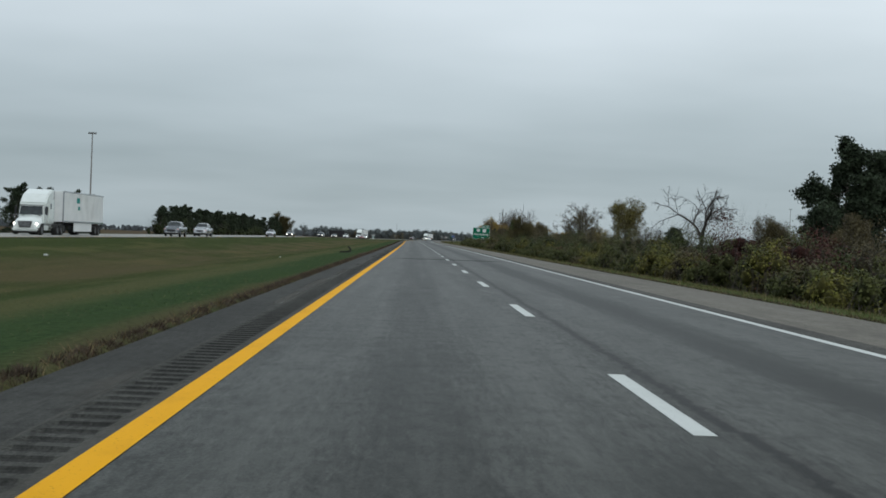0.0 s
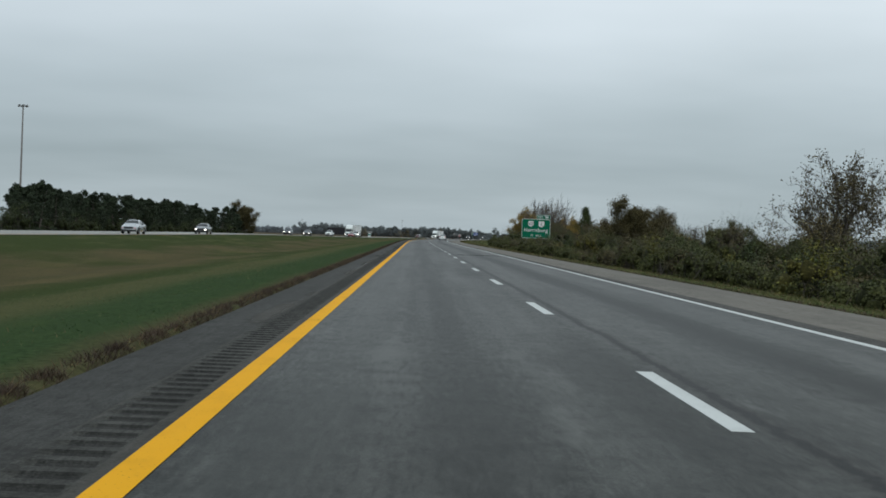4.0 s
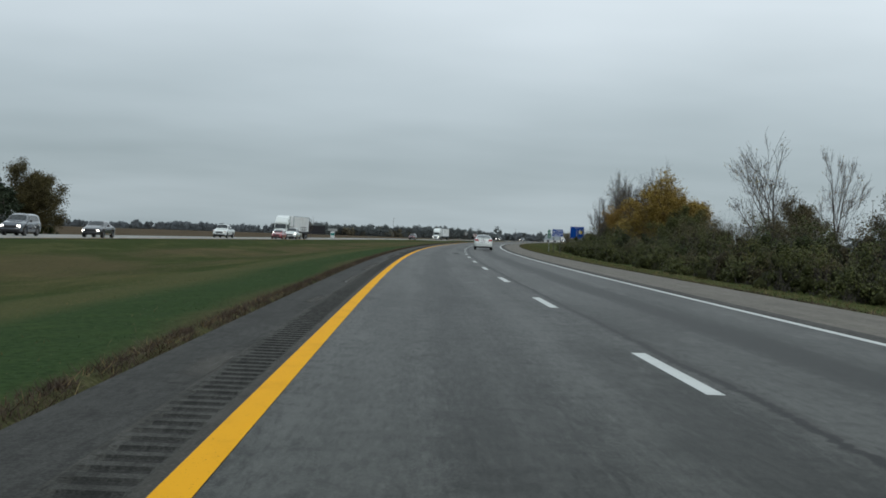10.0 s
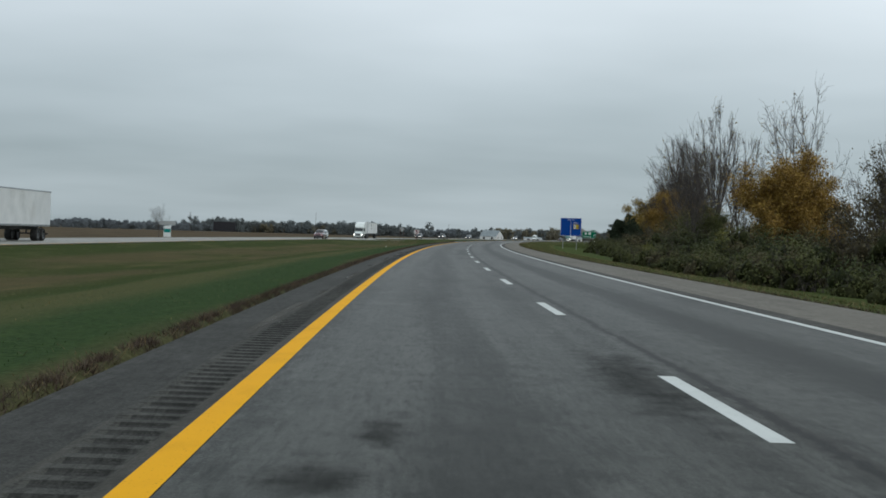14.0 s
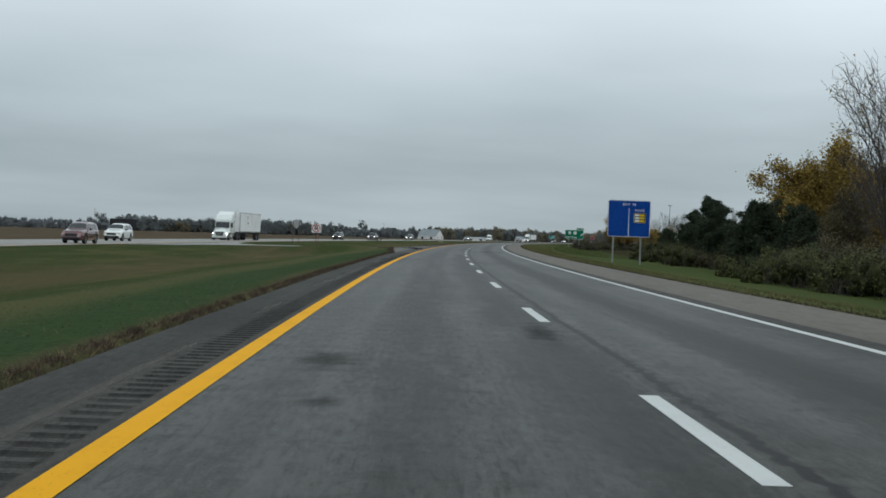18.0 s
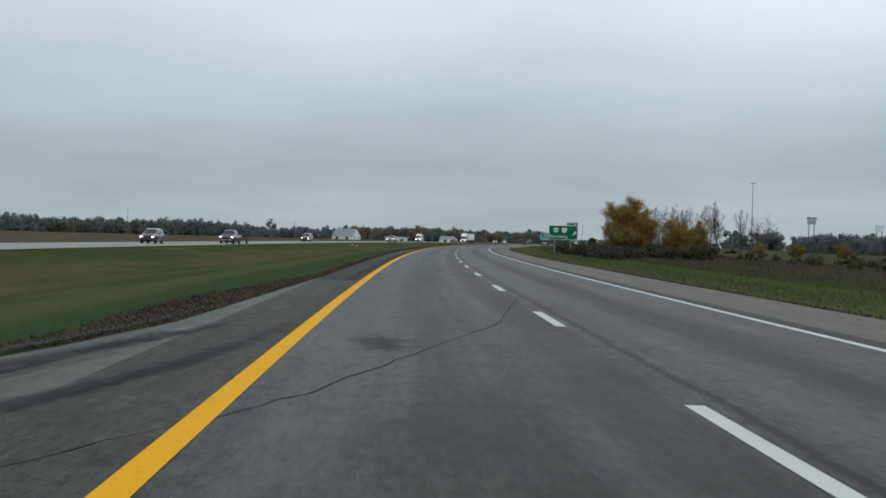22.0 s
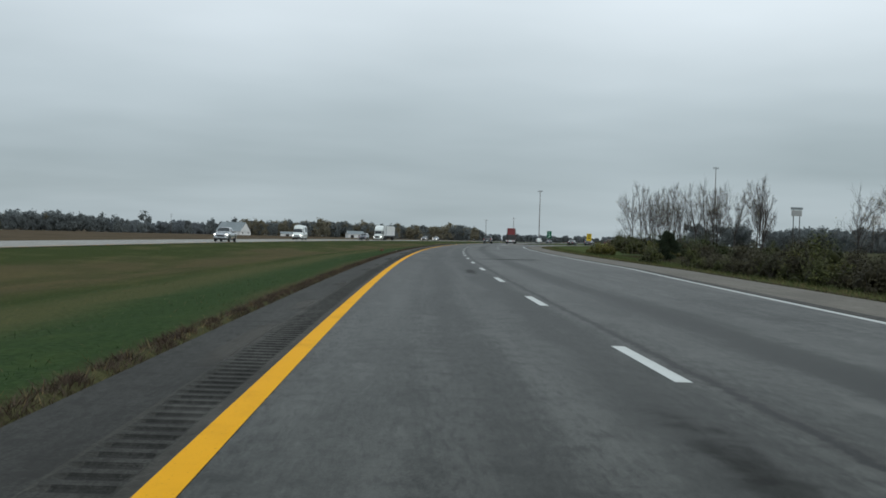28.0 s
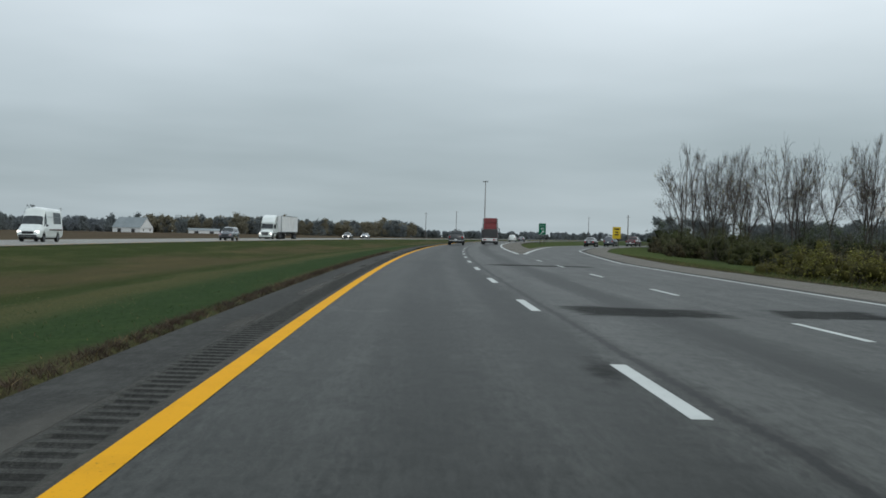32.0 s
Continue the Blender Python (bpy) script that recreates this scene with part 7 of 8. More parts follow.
        edge = [i * m for i in range(n)] + [(n - 1) * m + j for j in range(1, m)] + [i * m + m - 1 for i in range(n - 2, -1, -1)] + [j for j in range(m - 2, 0, -1)]
        side = [(edge[i], edge[(i + 1) % len(edge)], edge[(i + 1) % len(edge)] + N, edge[i] + N) for i in range(len(edge))]
        me = mesh_of("pane", v, [tuple(q) for q in f] + side, mat, smooth=False)
        return me


def lathe(profile, n=28):
    """A ring of revolution round the x axis; profile: (x, r) points of a closed loop."""
    bm = bmesh.new()
    rows = [[bm.verts.new((x, r * math.cos(2 * math.pi * i / n), r * math.sin(2 * math.pi * i / n))) for x, r in profile] for i in range(n)]
    k = len(profile)
    for i in range(n):
        for j in range(k):
            bm.faces.new((rows[i][j], rows[i][(j + 1) % k], rows[(i + 1) % n][(j + 1) % k], rows[(i + 1) % n][j]))
    bmesh.ops.recalc_face_normals(bm, faces=bm.faces[:])
    return bm


WHEELS = {}


def wheel(parent, x, y, r, w, spokes=10, n=28):
    """A wheel under a vehicle: tyre and spoked rim."""
    key = (r, w, spokes, n)
    if key not in WHEELS:
        ty = lathe([(-w / 2, r * 0.66), (-w / 2, r * 0.93), (-w * 0.38, r), (w * 0.38, r), (w / 2, r * 0.93), (w / 2, r * 0.66)], n)
        me1 = bpy.data.meshes.new("tyre")
        ty.to_mesh(me1)
        ty.free()
        me1.materials.append(M_TYRE)
        parts = [lathe([(-w * 0.44, r * 0.60), (-w * 0.44, r * 0.675), (w * 0.44, r * 0.675), (w * 0.44, r * 0.60)], n), tube(r * 0.16, r * 0.16, (-w * 0.40, 0, 0), (w * 0.40, 0, 0), 12)]
        for i in range(spokes):
            b = box(0.03, r * 0.085, r * 0.56, 0, 0, r * 0.08)
            bmesh.ops.rotate(b, cent=(0, 0, 0), matrix=Matrix.Rotation(2 * math.pi * i / spokes, 3, "X"), verts=b.verts)
            b2 = b.copy()
            bmesh.ops.translate(b, vec=(w * 0.38, 0, 0), verts=b.verts)
            bmesh.ops.translate(b2, vec=(-w * 0.38, 0, 0), verts=b2.verts)
            parts += [b, b2]
        parts.append(tube(r * 0.6, r * 0.6, (-0.01, 0, 0), (0.01, 0, 0), n))
        rm = merged(*parts)
        me2 = bpy.data.meshes.new("rim")
        rm.to_mesh(me2)
        rm.free()
        me2.materials.append(M_RIM)
        WHEELS[key] = (me1, me2)
    t = part("wheel", WHEELS[key][0], None, parent)
    t.location = (x, y, r)
    part("rim", WHEELS[key][1], None, t)
    return t


def arches(base, wheels, r):
    """A table of the sill height that rises over the wheels."""
    ys = np.linspace(0, base[-1][0], 161)
    z = np.interp(ys, [p[0] for p in base], [p[1] for p in base])
    for wy in wheels:
        d = np.abs(ys - wy)
        a = np.where(d < r, np.sqrt(np.maximum(r * r - d * d, 0)) + r * 0.88, 0)
        z = np.maximum(z, a)
    return list(zip(ys, z))


def under(ob, hw, length, z=0.2):
    part("underbody", box(hw * 1.66, length * 0.94, 0.32, 0, length / 2, z, 0.05), M_TRIM, ob)


def coupe(m):
    """The white coupe in the next lane."""
    L, wy = 4.47, (0.93, 3.55)
    ob = thing("coupe", m, "pearl white two-door coupe with red tail lamps in the next lane", "car", "cars on the carriageway")
    sh = Shell([(0, 0.68), (0.05, 0.75), (0.14, 0.80), (0.40, 0.848), (1.0, 0.862), (1.7, 0.858), (3.0, 0.858), (3.7, 0.85), (4.2, 0.78), (4.40, 0.66), (L, 0.5)],
               arches([(0, 0.31), (0.3, 0.25), (1.3, 0.19), (3.2, 0.19), (4.2, 0.2), (L, 0.26)], wy, 0.352),
               [(0, 0.985), (0.25, 0.995), (0.8, 0.985), (1.3, 0.955), (2.6, 0.905), (3.3, 0.86), (4.1, 0.72), (L, 0.52)],
               [(0, 1.04), (0.12, 1.062), (0.42, 1.085), (0.55, 1.11), (1.00, 1.262), (1.40, 1.355), (1.75, 1.392), (2.15, 1.396), (2.45, 1.365), (2.75, 1.27), (3.15, 1.09), (3.40, 0.985), (4.0, 0.86), (4.3, 0.74), (L, 0.60)],
               [(0, 0.64), (0.45, 0.655), (0.8, 0.615), (1.4, 0.555), (2.3, 0.555), (3.2, 0.64), (3.6, 0.66), (4.3, 0.58), (L, 0.4)], L, rake=0.34, nose=0.25)
    part("body", sh.skin(P_WHITE, 150, 61), None, ob)
    under(ob, 0.875, L)
    part("rear_window", sh.patch([(0.53, -0.255), (0.53, 0.255), (1.42, 0.225), (1.42, -0.225)], M_GLASSB, 20, 14, 0.006), None, ob, "pale reflecting rear window")
    part("window_trim", sh.patch([(0.505, -0.262), (0.505, 0.262), (0.53, 0.262), (0.53, -0.262)], M_TRIM, 16, 3, 0.004), None, ob)
    part("windscreen", sh.patch([(3.28, -0.30), (3.28, 0.30), (2.42, 0.22), (2.42, -0.22)], M_GLASS, 16, 10, 0.006), None, ob)
    for sd in (-1, 1):
        part("quarter_window", sh.patch([(1.15, sd * 0.485), (1.90, sd * 0.49), (1.90, sd * 0.285), (1.52, sd * 0.29)], M_GLASS, 12, 8, 0.006), None, ob)
        part("door_window", sh.patch([(1.94, sd * 0.49), (3.05, sd * 0.485), (2.50, sd * 0.30), (1.94, sd * 0.285)], M_GLASS, 12, 8, 0.006), None, ob)
        part("window_trim", sh.patch([(1.08, sd * 0.505), (3.12, sd * 0.505), (3.10, sd * 0.488), (1.10, sd * 0.488)], M_TRIM, 14, 3, 0.005), None, ob)
        for y0, y1 in ((1.93, 1.945), (3.06, 3.075)):
            part("door_seam", sh.patch([(y0, sd * 0.95), (y1, sd * 0.95), (y1, sd * 0.51), (y0, sd * 0.51)], M_TRIM, 3, 10, 0.002), None, ob)
        part("door_handle", sh.patch([(2.02, sd * 0.575), (2.22, sd * 0.575), (2.22, sd * 0.555), (2.02, sd * 0.555)], P_WHITE, 6, 4, 0.028), None, ob)
        tl = part("tail_light", sh.patch([(0.0, sd * 0.665), (0.34, sd * 0.590), (0.30, sd * 0.515), (0.0, sd * 0.502)], M_TAIL, 18, 8, 0.014), None, ob, "red tail lamp wrapping round the corner")
        k = [float(sh.at(np.array([0.0]), np.array([sd * q]))[0, j]) for q in (0.665, 0.502) for j in (0, 2)]
        face = [(k[0], k[1]), (k[2], k[3]), (k[2] - sd * 0.10, k[3] + 0.006), (k[0] - sd * 0.27, k[1] - 0.02)]
        lens = [(k[0] - sd * 0.03, k[1] + 0.035), (k[0] - sd * 0.03, k[1] + 0.085), (k[0] - sd * 0.14, k[1] + 0.085), (k[0] - sd * 0.20, k[1] + 0.025)]
        for nm, poly, mat, proud, deep in (("tail_light_face", face, M_TAIL, 0.014, 0.04), ("reverse_lens", lens, M_CLEAR, 0.018, 0.006)):
            bm = outline(poly[::-1] if sd > 0 else poly, 0.0)
            g = bmesh.ops.extrude_face_region(bm, geom=bm.faces[:])
            bmesh.ops.translate(bm, vec=(0, deep, 0), verts=[v for v in g["geom"] if isinstance(v, bmesh.types.BMVert)])
            bmesh.ops.recalc_face_normals(bm, faces=bm.faces[:])
            for v in bm.verts:
                v.co.y += 0.34 * max(0, v.co.z - 0.60) - proud
            part(nm, bm, mat, tl if nm == "reverse_lens" else ob, "red tail lamp face" if nm != "reverse_lens" else "clear reversing lens")
        part("mirror", merged(box(0.23, 0.13, 0.165, sd * 1.03, 2.62, 0.995, 0.05, 2), box(0.20, 0.05, 0.04, sd * 0.88, 2.64, 1.0)), M_TRIM, ob)
        part("headlight", sh.patch([(4.02, sd * 0.62), (4.32, sd * 0.62), (4.30, sd * 0.50), (3.95, sd * 0.52)], M_CLEAR, 8, 6, 0.008), None, ob)
        for y in wy:
            wheel(ob, sd * 0.742, y, 0.318, 0.215)
    rake = lambda z: 0.34 * max(0.0, z - 0.60)
    seam = [(-0.56, 0.90), (-0.44, 0.70), (-0.40, 0.675), (0.40, 0.675), (0.44, 0.70), (0.56, 0.90)]
    part("boot_lid_seam", merged(*[tube(0.006, 0.006, (seam[i][0], rake(seam[i][1]) - 0.001, seam[i][1]), (seam[i + 1][0], rake(seam[i + 1][1]) - 0.001, seam[i + 1][1]), 6) for i in range(5)]), M_TRIM, ob)
    part("spoiler", box(1.16, 0.11, 0.020, 0, 0.21, 1.062, 0.009), P_WHITE, ob)
    part("brake_light", box(0.36, 0.02, 0.022, 0, 0.148, 1.030, 0.006), M_TRIM, ob)
    part("plate_recess", box(0.56, 0.016, 0.010, 0, rake(0.89), 0.888), M_TRIM, ob)
    pl = part("licence_plate", box(0.31, 0.012, 0.155, 0, 0, 0, 0.004), M_SWHITE, ob, "white licence plate in a grey surround")
    pl.matrix_basis = pose(0, rake(0.72) - 0.012, 0.715, math.degrees(-math.atan(0.34)))
    part("plate_frame", merged(box(0.335, 0.014, 0.020, 0, -0.001, -0.012), box(0.335, 0.014, 0.016, 0, -0.001, 0.149), box(0.014, 0.014, 0.16, -0.16, -0.001, -0.002), box(0.014, 0.014, 0.16, 0.16, -0.001, -0.002)), M_RIM, pl)
    for x in (-0.115, -0.045, -0.008, 0.029, 0.066, 0.103):
        part("plate_bar", box(0.024, 0.004, 0.060, x, -0.007, 0.050), M_SRED if x < -0.1 else M_MAROON, pl)
    part("badge", box(0.095, 0.012, 0.075, 0, rake(0.95) - 0.004, 0.915, 0.016, 2), P_SILVER, ob)
    part("script_badge", box(0.14, 0.006, 0.032, -0.42, rake(0.94) - 0.002, 0.925, 0.004), P_SILVER, ob)
    part("bumper_lip", box(1.36, 0.06, 0.028, 0, 0.0, 0.345, 0.012), P_WHITE, ob)
    part("bumper_crease", box(1.24, 0.03, 0.02, 0, 0.008, 0.565, 0.009), P_WHITE, ob)
    part("valance", box(1.28, 0.10, 0.13, 0, 0.06, 0.215, 0.03), M_TRIM, ob)
    part("exhaust", tube(0.035, 0.035, (0.45, 0.05, 0.215), (0.45, 0.25, 0.215), 10), M_TRIM, ob)
    part("aerial_fin", box(0.025, 0.13, 0.035, 0, 1.55, 1.375, 0.010), P_WHITE, ob)
    return ob


def small_vehicle(name, m, body, mat, label, lit=True, facing=False):
    """Sedan, suv, pickup or van. facing: its front, with lamps on, is what shows."""
    ob = thing(name, m, label, "car", "oncoming traffic" if facing else "cars on the carriageway")
    if body == "sedan":
        L, wy, r = 4.7, (1.0, 3.75), 0.33
        sh = Shell([(0, 0.66), (0.2, 0.83), (0.6, 0.89), (3.8, 0.89), (4.4, 0.80), (L, 0.6)], arches([(0, 0.3), (0.4, 0.2), (4.2, 0.2), (L, 0.28)], wy, 0.37),
                   [(0, 0.88), (0.6, 0.95), (3.2, 0.92), (4.3, 0.74), (L, 0.55)],
                   [(0, 0.97), (0.7, 1.07), (1.2, 1.30), (1.7, 1.45), (2.5, 1.46), (2.9, 1.36), (3.5, 1.03), (4.4, 0.80), (L, 0.62)],
                   [(0, 0.62), (1.5, 0.56), (2.6, 0.57), (3.5, 0.66), (L, 0.45)], L)
        panes = [(0.75, 1.55), (3.40, 2.70), [(1.35, 2.15), (2.2, 3.25)]]
    elif body == "suv":
        L, wy, r = 4.75, (0.98, 3.75), 0.37
        sh = Shell([(0, 0.78), (0.15, 0.88), (0.6, 0.93), (3.8, 0.93), (4.5, 0.85), (L, 0.7)], arches([(0, 0.38), (0.4, 0.28), (4.2, 0.28), (L, 0.36)], wy, 0.42),
                   [(0, 1.05), (0.6, 1.08), (3.2, 1.05), (4.4, 0.92), (L, 0.7)],
                   [(0, 1.50), (0.15, 1.68), (0.6, 1.75), (2.4, 1.76), (2.9, 1.62), (3.5, 1.18), (4.5, 1.02), (L, 0.80)],
                   [(0, 0.66), (2.6, 0.64), (3.5, 0.72), (L, 0.6)], L, rake=0.16)
        panes = [None, (3.42, 2.80), [(0.5, 1.4), (1.5, 2.3), (2.4, 3.3)]]
    elif body == "pickup":
        L, wy, r = 5.75, (1.2, 4.7), 0.40
        sh = Shell([(0, 0.92), (0.3, 0.98), (5.2, 0.98), (5.6, 0.92), (L, 0.84)], arches([(0, 0.5), (0.6, 0.42), (5.2, 0.38), (L, 0.42)], wy, 0.46),
                   [(0, 1.12), (2.0, 1.13), (3.6, 1.14), (5.4, 1.06), (L, 0.85)],
                   [(0, 1.17), (1.95, 1.18), (2.05, 1.55), (2.3, 1.86), (3.4, 1.88), (3.75, 1.80), (4.35, 1.24), (5.45, 1.14), (L, 0.95)],
                   [(0, 0.86), (1.9, 0.86), (2.3, 0.68), (3.6, 0.68), (4.4, 0.80), (L, 0.75)], L, rake=0.05, nose=0.12)
        panes = [None, (4.25, 3.68), [(2.45, 3.15), (3.22, 4.05)]]
    else:   # tall camper van
        L, wy, r = 5.9, (1.3, 4.75), 0.36
        sh = Shell([(0, 0.95), (0.2, 1.02), (5.0, 1.02), (5.6, 0.95), (L, 0.82)], arches([(0, 0.42), (0.5, 0.34), (5.4, 0.34), (L, 0.42)], wy, 0.42),
                   [(0, 1.30), (4.4, 1.30), (5.3, 1.06), (L, 0.80)],
                   [(0, 2.55), (0.2, 2.78), (3.6, 2.86), (4.2, 2.78), (4.5, 2.2), (5.05, 1.40), (5.7, 1.10), (L, 0.9)],
                   [(0, 0.86), (4.0, 0.84), (5.0, 0.85), (L, 0.7)], L, rake=0.03, nose=0.15)
        panes = [None, (5.02, 4.55), [(0.5, 2.4), (4.1, 4.75)]]
    part("body", sh.skin(mat, 90, 41), None, ob)
    under(ob, 0.88 if body in ("sedan", "suv") else 0.98, L, 0.24)
    if panes[0]:
        part("rear_window", sh.patch([(panes[0][0], -0.29), (panes[0][0], 0.29), (panes[0][1], 0.21), (panes[0][1], -0.21)], M_GLASS, 10, 8), None, ob)
    part("windscreen", sh.patch([(panes[1][0], -0.33), (panes[1][0], 0.33), (panes[1][1], 0.22), (panes[1][1], -0.22)], M_GLASS, 10, 8), None, ob)
    for sd in (-1, 1):
        for y0, y1 in panes[2]:
            part("side_window", sh.patch([(y0, sd * 0.48), (y1, sd * 0.48), (min(y1, panes[1][1] - 0.05), sd * 0.29), (y0 + 0.06, sd * 0.29)], M_GLASS, 8, 6), None, ob)
        zl = float(np.interp(L - 0.1, *sh.t[2]))
        part("headlight", box(0.30, 0.10, 0.16, sd * float(np.interp(L - 0.15, *sh.t[0])) * 0.80, L - 0.10, zl - 0.10, 0.03), M_HEAD if facing and lit else M_CLEAR, ob)
        part("tail_light", box(0.18, 0.10, 0.24, sd * float(np.interp(0.05, *sh.t[0])) * 0.88, 0.05, float(np.interp(0.05, *sh.t[2])) - 0.26, 0.02), M_TAIL, ob)
        part("mirror", box(0.20, 0.10, 0.17, sd * (1.02 if body in ("sedan", "suv") else 1.14), panes[1][0] - 0.45, float(np.interp(panes[1][0] - 0.4, *sh.t[2])) + 0.02, 0.04), M_TRIM, ob)
        for y in wy:
            wheel(ob, sd * (0.775 if body in ("sedan", "suv") else 0.86), y, r, 0.24, 8, 20)
    zg = float(np.interp(L - 0.02, *sh.t[1]))
    part("grille", box(0.95, 0.06, 0.20, 0, L + 0.005, zg + 0.24, 0.02), M_TRIM, ob)
    part("bumper", box(1.5, 0.12, 0.14, 0, L - 0.02, zg + 0.02, 0.04), M_CHROME if body == "pickup" else M_TRIM, ob)
    part("plate", box(0.31, 0.02, 0.15, 0, -0.01, 0.62), M_SWHITE, ob)
    if body == "pickup":
        part("tailgate_seam", box(1.5, 0.02, 0.02, 0, 0.0, 0.62), M_TRIM, ob)
        part("rear_bumper", box(1.8, 0.14, 0.16, 0, -0.05, 0.46, 0.03), M_CHROME, ob)
        part("rear_cab_window", sh.patch([(2.0, -0.28), (2.0, 0.28), (2.16, 0.22), (2.16, -0.22)], M_GLASS, 8, 6), None, ob)
    if body == "van":
        part("stripe", box(0.012, 3.2, 0.10, -1.035, 2.0, 0.95), P_MAROON, ob)
        part("roof_cap_seam", merged(*[box(0.012, 3.9, 0.03, k * 0.945, 2.1, 2.02) for k in (-1, 1)]), P_SILVER, ob)
    return ob


def semi(m, paint_mat, label, trailer=True, lit=True, skirt=False, length=14.6, logo=None):
    """Tractor with a sleeper cab and a box trailer; origin on the ground at the trailer's rear, y forward."""
    ob = thing("semi_truck", m, label, "truck", "oncoming traffic")
    y0 = length - 0.6 if trailer else 0.0
    # tractor, from its own rear at y0
    def box_p(name, w, d, h, x, y, z, mat, bev=0.06, seg=2):
        return part(name, box(w, d, h, x, y0 + y, z, bev, seg), mat, ob)

    if trailer:
        part("trailer_box", box(2.58, length, 2.78, 0, length / 2, 1.20, 0.03), M_BOX, ob, "white dry-van trailer box")
        part("top_rail", merged(*[box(0.04, length, 0.10, k * 1.295, length / 2, 3.90) for k in (-1, 1)]), P_SILVER, ob)
        part("bottom_rail", merged(*[box(0.04, length, 0.14, k * 1.295, length / 2, 1.16) for k in (-1, 1)]), P_SILVER, ob)
        for k in (-1, 1):
            part("corner_post", box(0.10, 0.10, 2.78, k * 1.26, length + 0.01, 1.2), P_SILVER, ob)
        part("chassis", box(1.0, length - 1.0, 0.30, 0, length / 2, 0.88), M_FLATBED, ob)
        part("landing_gear", merged(*[box(0.14, 0.14, 0.85, k * 0.6, length - 3.2, 0.30) for k in (-1, 1)]), M_FLATBED, ob)
        part("rear_guard", merged(box(2.3, 0.10, 0.12, 0, 0.1, 0.5), *[box(0.1, 0.1, 0.6, k * 0.6, 0.1, 0.55) for k in (-1, 1)]), M_FLATBED, ob)
        if skirt:
            part("side_skirt", merged(*[box(0.03, length * 0.45, 0.85, k * 1.24, length * 0.52, 0.36) for k in (-1, 1)]), M_BOX, ob)
        if logo:
            for k in (-1, 1):
                part("logo_shape", merged(box(0.012, 1.1, 0.5, k * 1.298, length * 0.66, 3.0), box(0.012, 0.7, 0.35, k * 1.298, length * 0.64, 2.35)), logo, ob)
        for k in (-1, 1):
            for y in (1.5, 2.75):
                wheel(ob, k * 1.02, y, 0.50, 0.52, 6, 20)
    body = paint_mat
    box_p("frame", 0.95, 5.2, 0.28, 0, 2.7, 0.72, M_FLATBED, 0.02, 1)
    if not trailer:
        box_p("fender", 2.4, 2.6, 0.10, 0, 1.4, 1.06, M_FLATBED, 0.03, 1)
        box_p("rear_bumper", 2.3, 0.10, 0.42, 0, 0.0, 0.50, M_SIDING, 0.02, 1)
        for k in (-1, 1):
            box_p("tail_light", 0.42, 0.04, 0.14, k * 0.7, -0.06, 0.62, M_TAIL, 0.01, 1)
            box_p("mud_flap", 0.6, 0.03, 0.55, k * 0.9, 0.12, 0.15, M_TRIM, 0.005, 1)
        box_p("deck_plate", 1.2, 1.4, 0.06, 0, 2.6, 1.05, M_FLATBED, 0.01, 1)
        box_p("equipment_rack", 2.30, 0.30, 1.25, 0, 2.95, 1.06, M_FLATBED, 0.04, 1)
        box_p("fifth_wheel", 0.9, 0.9, 0.12, 0, 1.5, 1.14, M_FLATBED, 0.03, 1)
    box_p("sleeper", 2.34, 1.75, 2.35, 0, 4.0, 0.95, body, 0.14, 3)
    bm = box(2.20, 1.45, 1.62, 0, y0 + 5.45, 0.95)
    for v in bm.verts:
        if v.co.z > 2.0 and v.co.y > y0 + 5.5:
            v.co.y -= 0.34
    bmesh.ops.bevel(bm, geom=bm.edges[:], offset=0.12, segments=3, affect="EDGES", clamp_overlap=True)
    part("cab", bm, body, ob)
    bm = bmesh.new()
    pts = [(3.15, 3.25), (3.15, 3.98), (3.6, 4.02), (4.9, 3.55), (5.7, 2.75), (5.7, 2.45)]
    L_ = [bm.verts.new((-1.12, y0 + a, b)) for a, b in pts]
    R_ = [bm.verts.new((1.12, y0 + a, b)) for a, b in pts]
    bm.faces.new(L_[::-1])
    bm.faces.new(R_)
    for i in range(len(pts)):
        j = (i + 1) % len(pts)
        bm.faces.new((L_[i], L_[j], R_[j], R_[i]))
    bmesh.ops.recalc_face_normals(bm, faces=bm.faces[:])
    bmesh.ops.bevel(bm, geom=bm.edges[:], offset=0.10, segments=2, affect="EDGES", clamp_overlap=True)
    part("roof_fairing", bm, body, ob)
    # hood with swept fenders: rounded sections from the cab to the nose
    bm, rings = bmesh.new(), []
    for yy, w, lo, hi, e in ((5.95, 1.06, 0.86, 1.80, 3.0), (6.35, 1.10, 0.80, 1.74, 2.8), (6.9, 1.14, 0.72, 1.62, 2.6), (7.35, 1.10, 0.62, 1.46, 2.4), (7.62, 0.98, 0.56, 1.30, 2.4), (7.74, 0.80, 0.56, 1.16, 2.4)):
        row = []
        for i in range(15):
            a = math.pi * i / 14
            c, q = math.cos(a), math.sin(a)
            row.append(bm.verts.new((w * math.copysign(abs(c) ** (2 / e), c), y0 + yy, lo + (hi - lo) * q ** (2 / e))))
        rings.append(row)
    for a, b in zip(rings, rings[1:]):
        for i in range(14):
            bm.faces.new((a[i], a[i + 1], b[i + 1], b[i]))
    bm.faces.new(rings[-1])
    bm.faces.new(rings[0][::-1])
    bmesh.ops.recalc_face_normals(bm, faces=bm.faces[:])
    for f in bm.faces:
        f.smooth = len(f.verts) == 4
    part("hood", bm, body, ob)
    bm = outline([(-0.98, 1.76), (0.98, 1.76), (0.90, 2.48), (-0.90, 2.48)], 0.0)
